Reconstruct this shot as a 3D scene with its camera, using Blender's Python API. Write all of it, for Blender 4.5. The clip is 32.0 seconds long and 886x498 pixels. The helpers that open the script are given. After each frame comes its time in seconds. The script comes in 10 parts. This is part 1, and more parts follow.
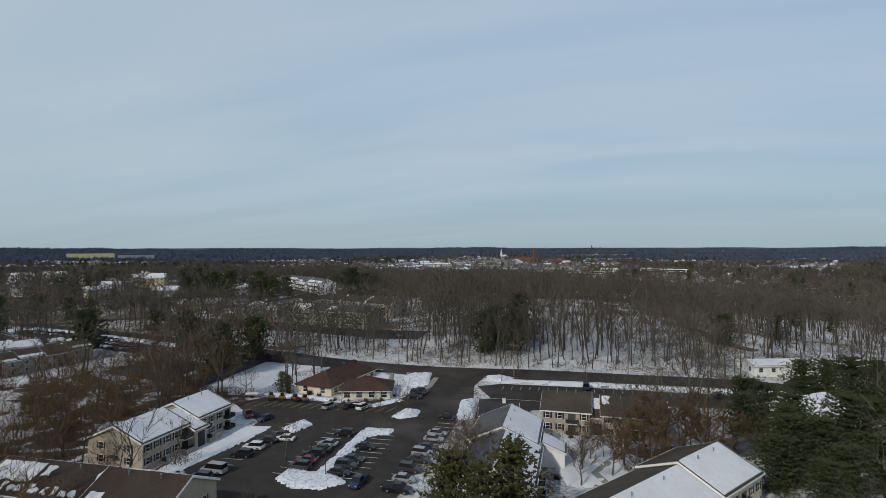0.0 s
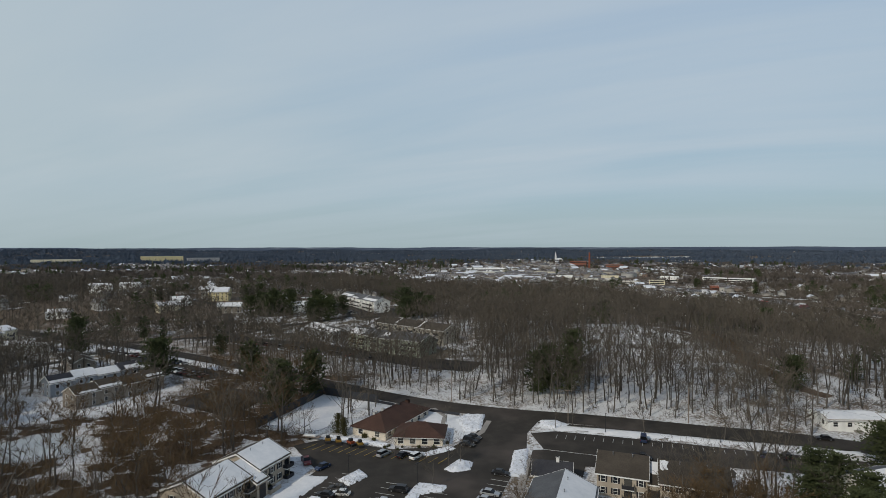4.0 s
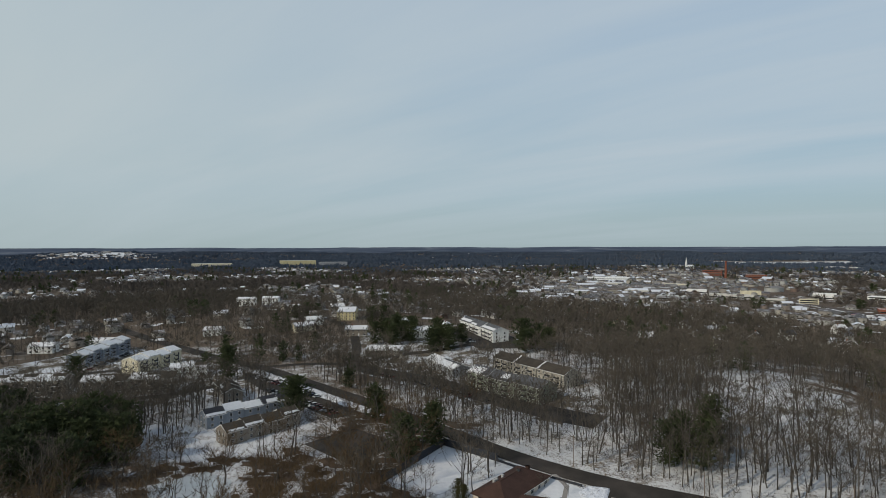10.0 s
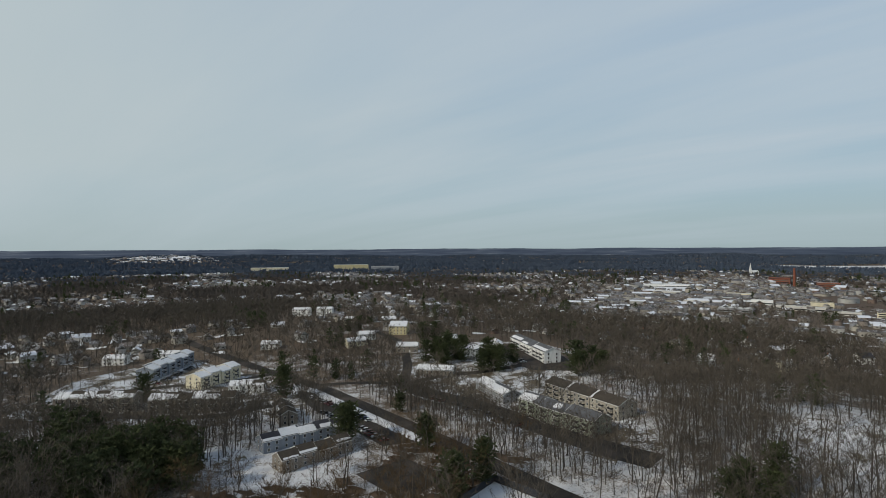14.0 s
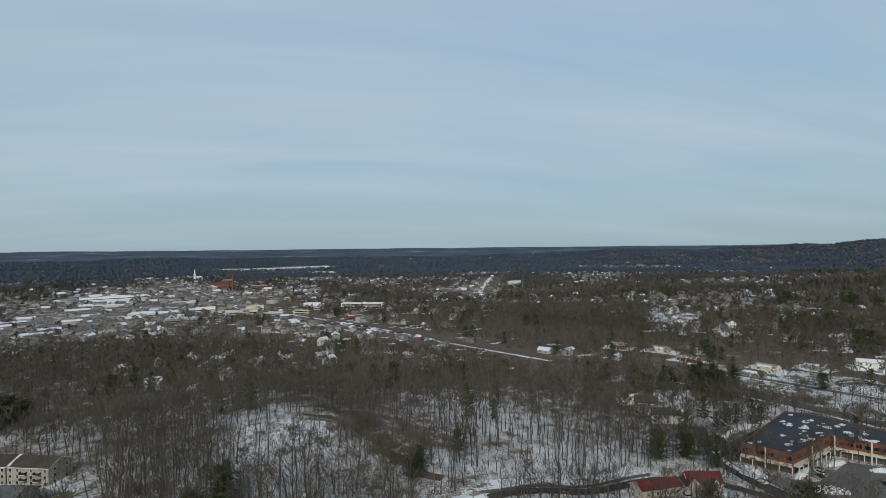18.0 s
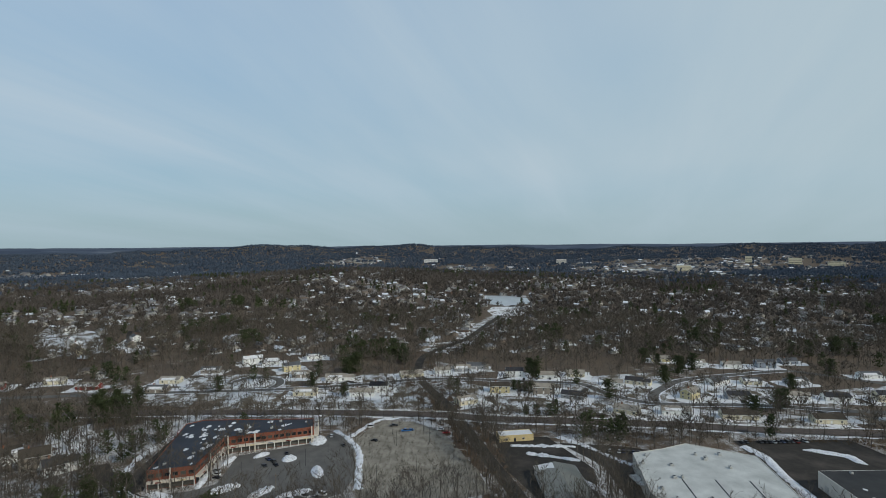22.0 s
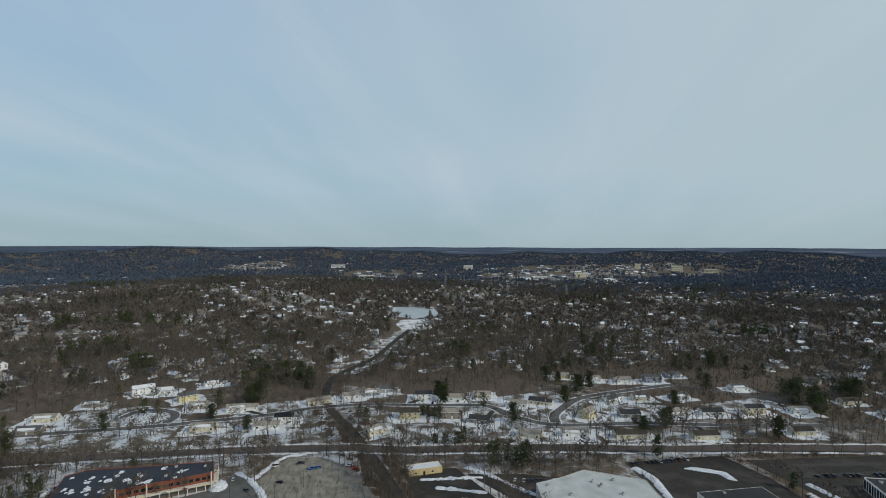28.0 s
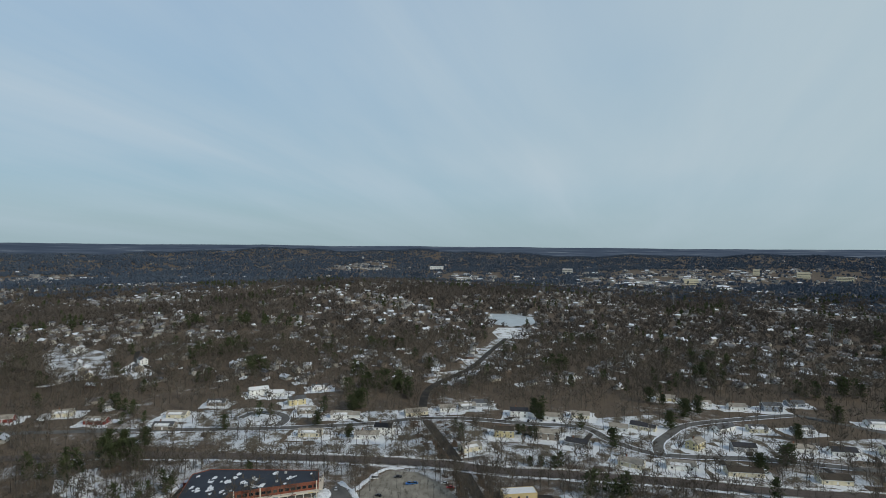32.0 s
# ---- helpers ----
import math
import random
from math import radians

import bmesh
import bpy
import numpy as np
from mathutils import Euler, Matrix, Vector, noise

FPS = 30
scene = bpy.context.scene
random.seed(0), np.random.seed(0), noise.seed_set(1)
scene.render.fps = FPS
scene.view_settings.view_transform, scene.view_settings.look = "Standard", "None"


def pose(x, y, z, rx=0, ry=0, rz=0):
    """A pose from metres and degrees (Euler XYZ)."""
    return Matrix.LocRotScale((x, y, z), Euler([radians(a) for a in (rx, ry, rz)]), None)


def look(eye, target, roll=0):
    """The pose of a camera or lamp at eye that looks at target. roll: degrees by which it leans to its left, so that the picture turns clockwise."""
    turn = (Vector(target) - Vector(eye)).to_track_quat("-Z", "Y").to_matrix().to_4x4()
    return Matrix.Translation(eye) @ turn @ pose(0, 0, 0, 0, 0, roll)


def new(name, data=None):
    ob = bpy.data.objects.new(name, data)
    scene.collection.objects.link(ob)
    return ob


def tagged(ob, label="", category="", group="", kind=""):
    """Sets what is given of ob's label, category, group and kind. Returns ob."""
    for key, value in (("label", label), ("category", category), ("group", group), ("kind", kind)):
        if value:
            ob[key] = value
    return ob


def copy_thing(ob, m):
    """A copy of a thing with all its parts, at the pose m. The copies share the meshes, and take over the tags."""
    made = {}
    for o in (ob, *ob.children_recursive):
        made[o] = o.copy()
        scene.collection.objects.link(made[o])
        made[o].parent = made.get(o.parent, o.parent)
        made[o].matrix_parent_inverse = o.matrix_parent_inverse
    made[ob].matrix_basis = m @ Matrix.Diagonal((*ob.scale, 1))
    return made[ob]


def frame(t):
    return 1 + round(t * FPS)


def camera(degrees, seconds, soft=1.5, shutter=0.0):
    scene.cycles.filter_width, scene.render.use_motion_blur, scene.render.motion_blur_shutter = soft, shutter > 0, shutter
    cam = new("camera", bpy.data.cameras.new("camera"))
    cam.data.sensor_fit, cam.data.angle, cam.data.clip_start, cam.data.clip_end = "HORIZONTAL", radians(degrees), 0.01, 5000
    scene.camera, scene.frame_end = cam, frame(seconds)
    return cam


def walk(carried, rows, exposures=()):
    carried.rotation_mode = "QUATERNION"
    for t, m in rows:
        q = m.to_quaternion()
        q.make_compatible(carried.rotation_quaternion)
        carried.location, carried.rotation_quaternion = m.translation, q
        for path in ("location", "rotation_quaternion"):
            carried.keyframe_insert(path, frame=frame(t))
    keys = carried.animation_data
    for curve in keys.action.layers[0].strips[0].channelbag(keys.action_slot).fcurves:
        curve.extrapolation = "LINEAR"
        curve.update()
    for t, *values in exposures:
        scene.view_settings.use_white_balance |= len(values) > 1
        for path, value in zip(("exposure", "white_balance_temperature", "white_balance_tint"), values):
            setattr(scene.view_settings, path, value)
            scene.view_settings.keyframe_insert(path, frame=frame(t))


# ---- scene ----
cam = camera(78.65, 32.0, soft=0.6)
# seconds, place, tilt, heading, lean
PATH = [
    (0, 0.50, -0.45, 45.51, 89.93, 0.02, -0.09),
    (0.5, 0.59, -0.50, 47.36, 89.89, 0.73, -0.16),
    (1, 0.65, -0.54, 49.21, 89.89, 1.46, -0.13),
    (1.5, 0.69, -0.60, 51.05, 89.89, 2.06, -0.17),
    (2, 0.70, -0.67, 52.89, 89.93, 2.72, -0.13),
    (2.5, 0.71, -0.72, 54.71, 89.91, 3.35, -0.15),
    (4.5, 0.71, -0.84, 61.95, 89.87, 6.54, -0.08),
    (5, 0.71, -0.85, 63.77, 89.88, 7.44, -0.09),
    (5.5, 0.71, -0.81, 65.59, 89.90, 8.32, -0.14),
    (6, 0.68, -0.74, 67.42, 89.91, 9.47, -0.14),
    (6.5, 0.62, -0.63, 69.24, 89.88, 10.58, -0.13),
    (7, 0.53, -0.48, 71.08, 89.86, 11.75, -0.16),
    (7.5, 0.42, -0.30, 72.92, 89.85, 12.82, -0.18),
    (8, 0.27, -0.10, 74.76, 89.84, 13.89, -0.18),
    (8.5, 0.12, 0.10, 76.57, 89.86, 14.88, -0.19),
    (9, -0.03, 0.29, 78.36, 89.88, 15.99, -0.16),
    (9.5, -0.16, 0.47, 80.12, 89.88, 16.99, -0.17),
    (10, -0.25, 0.64, 81.86, 89.86, 18.06, -0.14),
    (10.5, -0.27, 0.80, 83.58, 89.87, 18.97, -0.16),
    (11, -0.25, 0.96, 85.28, 89.85, 19.82, -0.16),
    (11.5, -0.19, 1.11, 86.95, 89.87, 20.52, -0.19),
    (12, -0.12, 1.24, 88.61, 89.87, 21.11, -0.17),
    (12.5, -0.05, 1.37, 90.24, 89.91, 21.73, -0.18),
    (13, -0.02, 1.48, 91.86, 89.94, 22.36, -0.22),
    (13.5, -0.01, 1.59, 93.47, 89.99, 22.89, -0.25),
    (14.5, -0.05, 1.80, 96.68, 90.02, 23.75, -0.26),
    (15.5, -0.14, 1.97, 99.87, 90.06, 21.01, -0.30),
    (16, -0.19, 2.02, 101.46, 90.06, 15.35, -0.36),
    (16.5, -0.27, 2.04, 103.04, 90.07, 6.01, -0.39),
    (17, -0.36, 2.04, 104.61, 90.02, -6.45, -0.56),
    (17.5, -0.46, 2.02, 106.18, 89.99, -18.29, -0.60),
    (18, -0.57, 2.00, 107.74, 89.92, -30.85, -0.61),
    (18.5, -0.69, 1.97, 109.30, 89.80, -43.72, -0.54),
    (19, -0.80, 1.94, 110.85, 89.75, -53.82, -0.53),
    (19.5, -0.90, 1.92, 112.41, 89.72, -56.68, -0.48),
    (20, -0.96, 1.89, 113.99, 89.70, -58.14, -0.46),
    (20.5, -1.00, 1.87, 115.57, 89.68, -60.09, -0.48),
    (21, -1.04, 1.89, 117.18, 89.62, -68.27, -0.50),
    (21.5, -1.08, 1.96, 118.79, 89.63, -80.87, -0.38),
    (22, -1.13, 2.12, 120.42, 89.64, -88.55, -0.44),
    (22.5, -1.16, 2.34, 122.05, 89.67, -92.58, -0.47),
    (23, -1.16, 2.63, 123.68, 89.63, -103.30, -0.41),
    (23.5, -1.11, 2.96, 125.31, 89.67, -113.90, -0.46),
    (24, -1.02, 3.30, 126.95, 89.70, -117.37, -0.48),
    (24.5, -0.93, 3.59, 128.60, 89.75, -116.20, -0.41),
    (25, -0.89, 3.80, 130.27, 89.78, -113.94, -0.27),
    (25.5, -0.92, 3.93, 131.95, 89.81, -111.72, -0.17),
    (27.5, -1.39, 4.15, 138.79, 89.84, -100.59, 0.10),
    (28, -1.51, 4.16, 140.54, 89.85, -98.24, 0.19),
    (28.5, -1.63, 4.14, 142.33, 89.83, -96.01, 0.25),
    (29, -1.73, 4.08, 144.13, 89.81, -93.67, 0.27),
    (29.5, -1.82, 3.99, 145.94, 89.78, -91.68, 0.30),
    (30, -1.88, 3.86, 147.74, 89.75, -89.43, 0.34),
    (30.5, -1.94, 3.71, 149.52, 89.68, -87.56, 0.38),
    (31, -1.99, 3.53, 151.30, 89.66, -85.62, 0.46),
    (31.5, -2.04, 3.34, 153.07, 89.69, -85.60, 0.44),
    (32, -2.08, 3.15, 154.83, 89.78, -87.92, 0.52),
]
walk(cam, [(t, Matrix.Translation((x, y, z)) @ pose(0, 0, 0, 0, 0, yaw) @ pose(0, 0, 0, tilt) @ pose(0, 0, 0, 0, 0, lean))
           for t, x, y, z, tilt, yaw, lean in PATH],
     [(0, 0, 6400, 10), (2, 0, 6550, 10), (6, 0, 6700, 9), (13.5, 0, 6750, 9), (16, 0, 6750, 8), (17, 0, 6550, 7), (19, 0, 6300, 6), (25, 0, 6350, 6), (32, 0, 6350, 6)])

# ---- world, sun ----
SUN_EL, SUN_AZ = radians(34), radians(219)   # height, and bearing clockwise from +y
world = bpy.data.worlds.new("winter_sky")
scene.world = world
world.use_nodes = True
wn, wl = world.node_tree.nodes, world.node_tree.links
wn.clear()


def wnode(kind, **vals):
    n = wn.new(kind)
    for k, v in vals.items():
        n.inputs[k].default_value = v
    return n


def wmath(op, a, b=0.0):
    n = wn.new("ShaderNodeMath")
    n.operation = op
    for i, v in enumerate((a, b)):
        if isinstance(v, (int, float)):
            n.inputs[i].default_value = v
        else:
            wl.new(v, n.inputs[i])
    return n.outputs[0]


def wramp(fac, stops):
    n = wn.new("ShaderNodeValToRGB")
    e = n.color_ramp.elements
    while len(e) < len(stops):
        e.new(0.5)
    for el, (p, c) in zip(e, stops):
        el.position, el.color = p, (*c, 1) if len(c) == 3 else c
    wl.new(fac, n.inputs[0])
    return n.outputs[0]


def wmix(fac, a, b, blend="MIX"):
    n = wn.new("ShaderNodeMix")
    n.data_type, n.blend_type = "RGBA", blend
    for i, v in ((0, fac), (6, a), (7, b)):
        if isinstance(v, (int, float)):
            n.inputs[i].default_value = v
        elif isinstance(v, tuple):
            n.inputs[i].default_value = (*v, 1)
        else:
            wl.new(v, n.inputs[i])
    return n.outputs[2]


tc = wn.new("ShaderNodeTexCoord").outputs["Generated"]
sep = wn.new("ShaderNodeSeparateXYZ")
wl.new(tc, sep.inputs[0])
wz = sep.outputs[2]
sky = wn.new("ShaderNodeTexSky")
sky.sky_type, sky.sun_disc, sky.sun_elevation, sky.sun_rotation = "NISHITA", False, SUN_EL, SUN_AZ
sky.air_density, sky.dust_density = 1.2, 2.0
# thin high cloud: a veil with streaks, spread on a plane overhead
lift = wmath("ADD", wmath("MAXIMUM", wz, 0.0), 0.16)
comb = wn.new("ShaderNodeCombineXYZ")
wl.new(wmath("DIVIDE", sep.outputs[0], lift), comb.inputs[0])
wl.new(wmath("DIVIDE", sep.outputs[1], lift), comb.inputs[1])
mapn = wn.new("ShaderNodeMapping")
mapn.vector_type = "TEXTURE"
mapn.inputs["Rotation"].default_value = (0, 0, radians(-18))
mapn.inputs["Scale"].default_value = (3.0, 0.62, 1)
wl.new(comb.outputs[0], mapn.inputs[0])
streak = wnode("ShaderNodeTexNoise", Scale=0.8, Detail=6.0, Roughness=0.55, Distortion=0.35)
wl.new(mapn.outputs[0], streak.inputs["Vector"])
broad = wnode("ShaderNodeTexNoise", Scale=0.45, Detail=2.0)
wl.new(comb.outputs[0], broad.inputs["Vector"])
cloud = wmath("ADD", wmath("MULTIPLY", streak.outputs[0], 0.65), wmath("MULTIPLY", broad.outputs[0], 0.35))
cover = wramp(cloud, [(0.38, (0, 0, 0)), (0.63, (1, 1, 1))])
# pale clear air: grey-blue overhead, lighter and warmer low down
air = wramp(wz, [(0.0, (0.345, 0.455, 0.50)), (0.10, (0.335, 0.475, 0.585)), (0.30, (0.335, 0.475, 0.63)), (0.44, (0.33, 0.46, 0.635)), (0.66, (0.22, 0.31, 0.48)), (1.0, (0.11, 0.17, 0.31))])
nish = wmix(1.0, sky.outputs[0], (0.1, 0.1, 0.1), "MULTIPLY")
clear = wmix(0.12, air, nish)
thin = wmath("SUBTRACT", 1.0, wmath("MINIMUM", 1.0, wmath("MAXIMUM", 0.0, wmath("MULTIPLY", wmath("SUBTRACT", wz, 0.44), 2.2))))
veil = wmix(wmath("MULTIPLY", wmath("MULTIPLY", wmath("MULTIPLY", cover, 0.85), thin), wramp(wz, [(0.0, (0.25, 0.25, 0.25)), (0.13, (1, 1, 1))])), clear, (0.475, 0.56, 0.645))
sunward = wmath("ADD", wmath("MULTIPLY", sep.outputs[0], math.sin(SUN_AZ)), wmath("MULTIPLY", sep.outputs[1], math.cos(SUN_AZ)))
veil = wmix(wmath("MULTIPLY", wramp(wmath("ADD", wmath("MULTIPLY", sunward, 0.5), 0.5), [(0.03, (0, 0, 0)), (0.58, (1, 1, 1))]), wmath("MULTIPLY", wmath("MULTIPLY", thin, 0.66), wramp(wz, [(0.0, (0.4, 0.4, 0.4)), (0.14, (1, 1, 1))]))), veil, (0.475, 0.55, 0.575))
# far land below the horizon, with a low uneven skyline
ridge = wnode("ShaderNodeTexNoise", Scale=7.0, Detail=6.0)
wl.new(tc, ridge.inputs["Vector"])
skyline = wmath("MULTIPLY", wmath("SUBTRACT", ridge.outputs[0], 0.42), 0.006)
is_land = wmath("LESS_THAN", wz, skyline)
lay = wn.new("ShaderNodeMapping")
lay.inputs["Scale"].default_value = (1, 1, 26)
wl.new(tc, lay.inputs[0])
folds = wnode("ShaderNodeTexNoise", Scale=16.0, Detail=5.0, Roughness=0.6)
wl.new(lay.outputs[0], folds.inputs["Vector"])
# the far land's blues are distance haze painted into its colour
hazy_hills = wramp(folds.outputs[0], [(0.32, (0.040, 0.054, 0.084)), (0.5, (0.056, 0.074, 0.108)), (0.62, (0.078, 0.098, 0.134)), (0.70, (0.15, 0.175, 0.21))])
final = wmix(is_land, veil, hazy_hills)
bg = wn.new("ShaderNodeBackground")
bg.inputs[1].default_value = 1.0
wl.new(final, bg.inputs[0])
wl.new(bg.outputs[0], wn.new("ShaderNodeOutputWorld").inputs[0])

sun = new("sun", bpy.data.lights.new("sun", "SUN"))
sun.data.energy, sun.data.angle, sun.data.color = 2.05, radians(2.0), (1.0, 0.93, 0.82)
toward = Vector((math.sin(SUN_AZ) * math.cos(SUN_EL), math.cos(SUN_AZ) * math.cos(SUN_EL), math.sin(SUN_EL)))
sun.matrix_world = look(toward * 300, (0, 0, 0))

# ---- materials ----


class Mat:
    """A small builder of node materials."""

    def __init__(self, name, rough=0.8, metal=0.0, spec=0.3):
        self.m = bpy.data.materials.new(name)
        self.m.use_nodes = True
        self.n, self.l = self.m.node_tree.nodes, self.m.node_tree.links
        self.b = self.n["Principled BSDF"]
        self.b.inputs["Roughness"].default_value = rough
        self.b.inputs["Metallic"].default_value = metal
        self.b.inputs["Specular IOR Level"].default_value = spec
        self.pos = self.n.new("ShaderNodeNewGeometry").outputs["Position"]

    def noise(self, scale, detail=4.0, stretch=None, rough=0.55):
        t = self.n.new("ShaderNodeTexNoise")
        t.inputs["Scale"].default_value, t.inputs["Detail"].default_value, t.inputs["Roughness"].default_value = scale, detail, rough
        v = self.pos
        if stretch:
            mp = self.n.new("ShaderNodeMapping")
            mp.inputs["Scale"].default_value = stretch
            self.l.new(v, mp.inputs[0])
            v = mp.outputs[0]
        self.l.new(v, t.inputs["Vector"])
        return t.outputs[0]

    def ramp(self, fac, stops):
        n = self.n.new("ShaderNodeValToRGB")
        e = n.color_ramp.elements
        while len(e) < len(stops):
            e.new(0.5)
        for el, (p, c) in zip(e, stops):
            el.position, el.color = p, (*c, 1)
        self.l.new(fac, n.inputs[0])
        return n.outputs[0]

    def mix(self, fac, a, b, blend="MIX"):
        n = self.n.new("ShaderNodeMix")
        n.data_type, n.blend_type = "RGBA", blend
        for i, v in ((0, fac), (6, a), (7, b)):
            if isinstance(v, (int, float)):
                n.inputs[i].default_value = v
            elif isinstance(v, tuple):
                n.inputs[i].default_value = (*v, 1)
            else:
                self.l.new(v, n.inputs[i])
        return n.outputs[2]

    def math(self, op, a, b=0.0):
        n = self.n.new("ShaderNodeMath")
        n.operation = op
        for i, v in enumerate((a, b)):
            if isinstance(v, (int, float)):
                n.inputs[i].default_value = v
            else:
                self.l.new(v, n.inputs[i])
        return n.outputs[0]

    def bump(self, fac, strength=0.3, dist=0.05):
        n = self.n.new("ShaderNodeBump")
        n.inputs["Strength"].default_value, n.inputs["Distance"].default_value = strength, dist
        self.l.new(fac, n.inputs["Height"])
        self.l.new(n.outputs[0], self.b.inputs["Normal"])
        return self

    def color(self, c):
        if isinstance(c, tuple):
            self.b.inputs["Base Color"].default_value = (*c, 1)
        else:
            self.l.new(c, self.b.inputs["Base Color"])
        return self

    def island(self):
        return self.n.new("ShaderNodeNewGeometry").outputs["Random Per Island"]

    def each(self):
        return self.n.new("ShaderNodeObjectInfo").outputs["Random"]


def plain(name, c, rough=0.8, vary=0.25, scale=0.6, metal=0.0, spec=0.3, fine=8.0, bump=0.2):
    """A weathered even surface: broad stains and fine grain on one colour."""
    k = Mat(name, rough, metal, spec)
    lo, hi = tuple(v * (1 - vary) for v in c), tuple(min(1.0, v * (1 + vary)) for v in c)
    broad_ = k.noise(scale, 3.0)
    f_ = k.noise(fine, 3.0)
    col = k.ramp(k.math("ADD", k.math("MULTIPLY", broad_, 0.6), k.math("MULTIPLY", f_, 0.4)), [(0.3, lo), (0.7, hi)])
    k.color(col)
    if bump:
        k.bump(f_, bump, 0.03)
    return k.m


# ground: old snow, melted through to leaf litter and dead grass
g = Mat("ground_snow_and_litter", 0.85, spec=0.2)
broad_n, mid_n, fine_n = g.noise(0.012, 4.0), g.noise(0.11, 6.0), g.noise(1.1, 5.0, rough=0.65)
litter = g.ramp(fine_n, [(0.3, (0.06, 0.042, 0.03)), (0.5, (0.11, 0.08, 0.055)), (0.72, (0.19, 0.15, 0.10))])
snow_c = g.ramp(mid_n, [(0.3, (0.55, 0.555, 0.555)), (0.7, (0.72, 0.715, 0.70))])
vl = g.n.new("ShaderNodeVectorMath")
vl.operation = "LENGTH"
g.l.new(g.pos, vl.inputs[0])
thaw = g.math("MULTIPLY", g.ramp(g.math("DIVIDE", vl.outputs["Value"], 1000.0), [(0.26, (0, 0, 0)), (0.46, (0.5, 0.5, 0.5)), (0.75, (1, 1, 1))]), 0.22)
melt = g.math("ADD", thaw, g.math("ADD", g.math("ADD", g.math("MULTIPLY", broad_n, 0.5), g.math("MULTIPLY", mid_n, 0.35)), g.math("MULTIPLY", fine_n, 0.42)))
g.color(g.mix(g.ramp(melt, [(0.605, (0, 0, 0)), (0.71, (1, 1, 1))]), snow_c, litter))
g.bump(fine_n, 0.5, 0.25)
M_GROUND = g.m
g = Mat("lawn_snow", 0.8, spec=0.2)
mid_n, fine_n = g.noise(0.09, 5.0), g.noise(0.9, 5.0, rough=0.6)
snow_c = g.ramp(mid_n, [(0.3, (0.66, 0.665, 0.665)), (0.7, (0.80, 0.795, 0.78))])
litter = g.ramp(fine_n, [(0.3, (0.08, 0.06, 0.04)), (0.7, (0.19, 0.16, 0.10))])
melt = g.math("ADD", g.math("MULTIPLY", mid_n, 0.6), g.math("MULTIPLY", fine_n, 0.4))
g.color(g.mix(g.ramp(melt, [(0.51, (0, 0, 0)), (0.58, (1, 1, 1))]), snow_c, litter))
g.bump(fine_n, 0.4, 0.15)
M_LAWN = g.m
g = Mat("thawed_lawn", 0.85, spec=0.2)
mid_n, fine_n = g.noise(0.07, 5.0), g.noise(0.7, 5.0, rough=0.6)
snow_c = g.ramp(mid_n, [(0.3, (0.58, 0.595, 0.61)), (0.7, (0.73, 0.735, 0.735))])
litter = g.ramp(fine_n, [(0.3, (0.06, 0.045, 0.032)), (0.7, (0.16, 0.13, 0.085))])
melt = g.math("ADD", g.math("MULTIPLY", mid_n, 0.6), g.math("MULTIPLY", fine_n, 0.4))
g.color(g.mix(g.ramp(melt, [(0.44, (0, 0, 0)), (0.53, (1, 1, 1))]), snow_c, litter))
g.bump(fine_n, 0.4, 0.15)
M_THAWED = g.m

s_ = Mat("clean_snow", 0.7, spec=0.25)
sn, sb = s_.noise(0.8, 5.0), s_.noise(0.13, 3.0)
s_.color(s_.ramp(s_.math("ADD", s_.math("MULTIPLY", sn, 0.5), s_.math("MULTIPLY", sb, 0.5)), [(0.3, (0.59, 0.60, 0.605)), (0.62, (0.735, 0.73, 0.72))]))
s_.bump(sn, 0.5, 0.12)
M_SNOW = s_.m

s_ = Mat("ploughed_snow", 0.8, spec=0.2)
sn, sb = s_.noise(1.6, 6.0), s_.noise(0.35, 3.0)
s_.color(s_.mix(s_.ramp(sn, [(0.52, (0, 0, 0)), (0.72, (1, 1, 1))]), s_.ramp(sb, [(0.3, (0.62, 0.64, 0.67)), (0.7, (0.82, 0.83, 0.85))]), (0.30, 0.28, 0.26)))
s_.bump(sn, 0.9, 0.35)
M_BANK = s_.m

a = Mat("worn_asphalt", 0.9, spec=0.15)
an, af, ab = a.noise(0.25, 5.0), a.noise(5.0, 4.0), a.noise(0.05, 3.0)
acol = a.ramp(a.math("ADD", a.math("MULTIPLY", an, 0.6), a.math("MULTIPLY", af, 0.4)), [(0.3, (0.029, 0.026, 0.0225)), (0.55, (0.045, 0.040, 0.034)), (0.75, (0.072, 0.064, 0.055))])
a.color(a.mix(a.ramp(ab, [(0.5, (0, 0, 0)), (0.75, (1, 1, 1))]), acol, (0.09, 0.075, 0.065)))
a.bump(af, 0.2, 0.02)
M_ASPHALT = a.m

a = Mat("gravel_and_frozen_mud", 0.95, spec=0.15)
an, af, ab = a.noise(0.12, 6.0), a.noise(1.4, 5.0), a.noise(0.35, 4.0, stretch=(0.3, 1.2, 1))
acol = a.ramp(an, [(0.3, (0.17, 0.15, 0.12)), (0.55, (0.26, 0.235, 0.19)), (0.75, (0.34, 0.31, 0.255))])
a.color(a.mix(a.ramp(a.math("ADD", a.math("MULTIPLY", af, 0.4), a.math("MULTIPLY", ab, 0.6)), [(0.51, (0, 0, 0)), (0.63, (0.85, 0.85, 0.85))]), acol, (0.075, 0.063, 0.048)))
a.bump(af, 0.4, 0.1)
M_DIRT = a.m

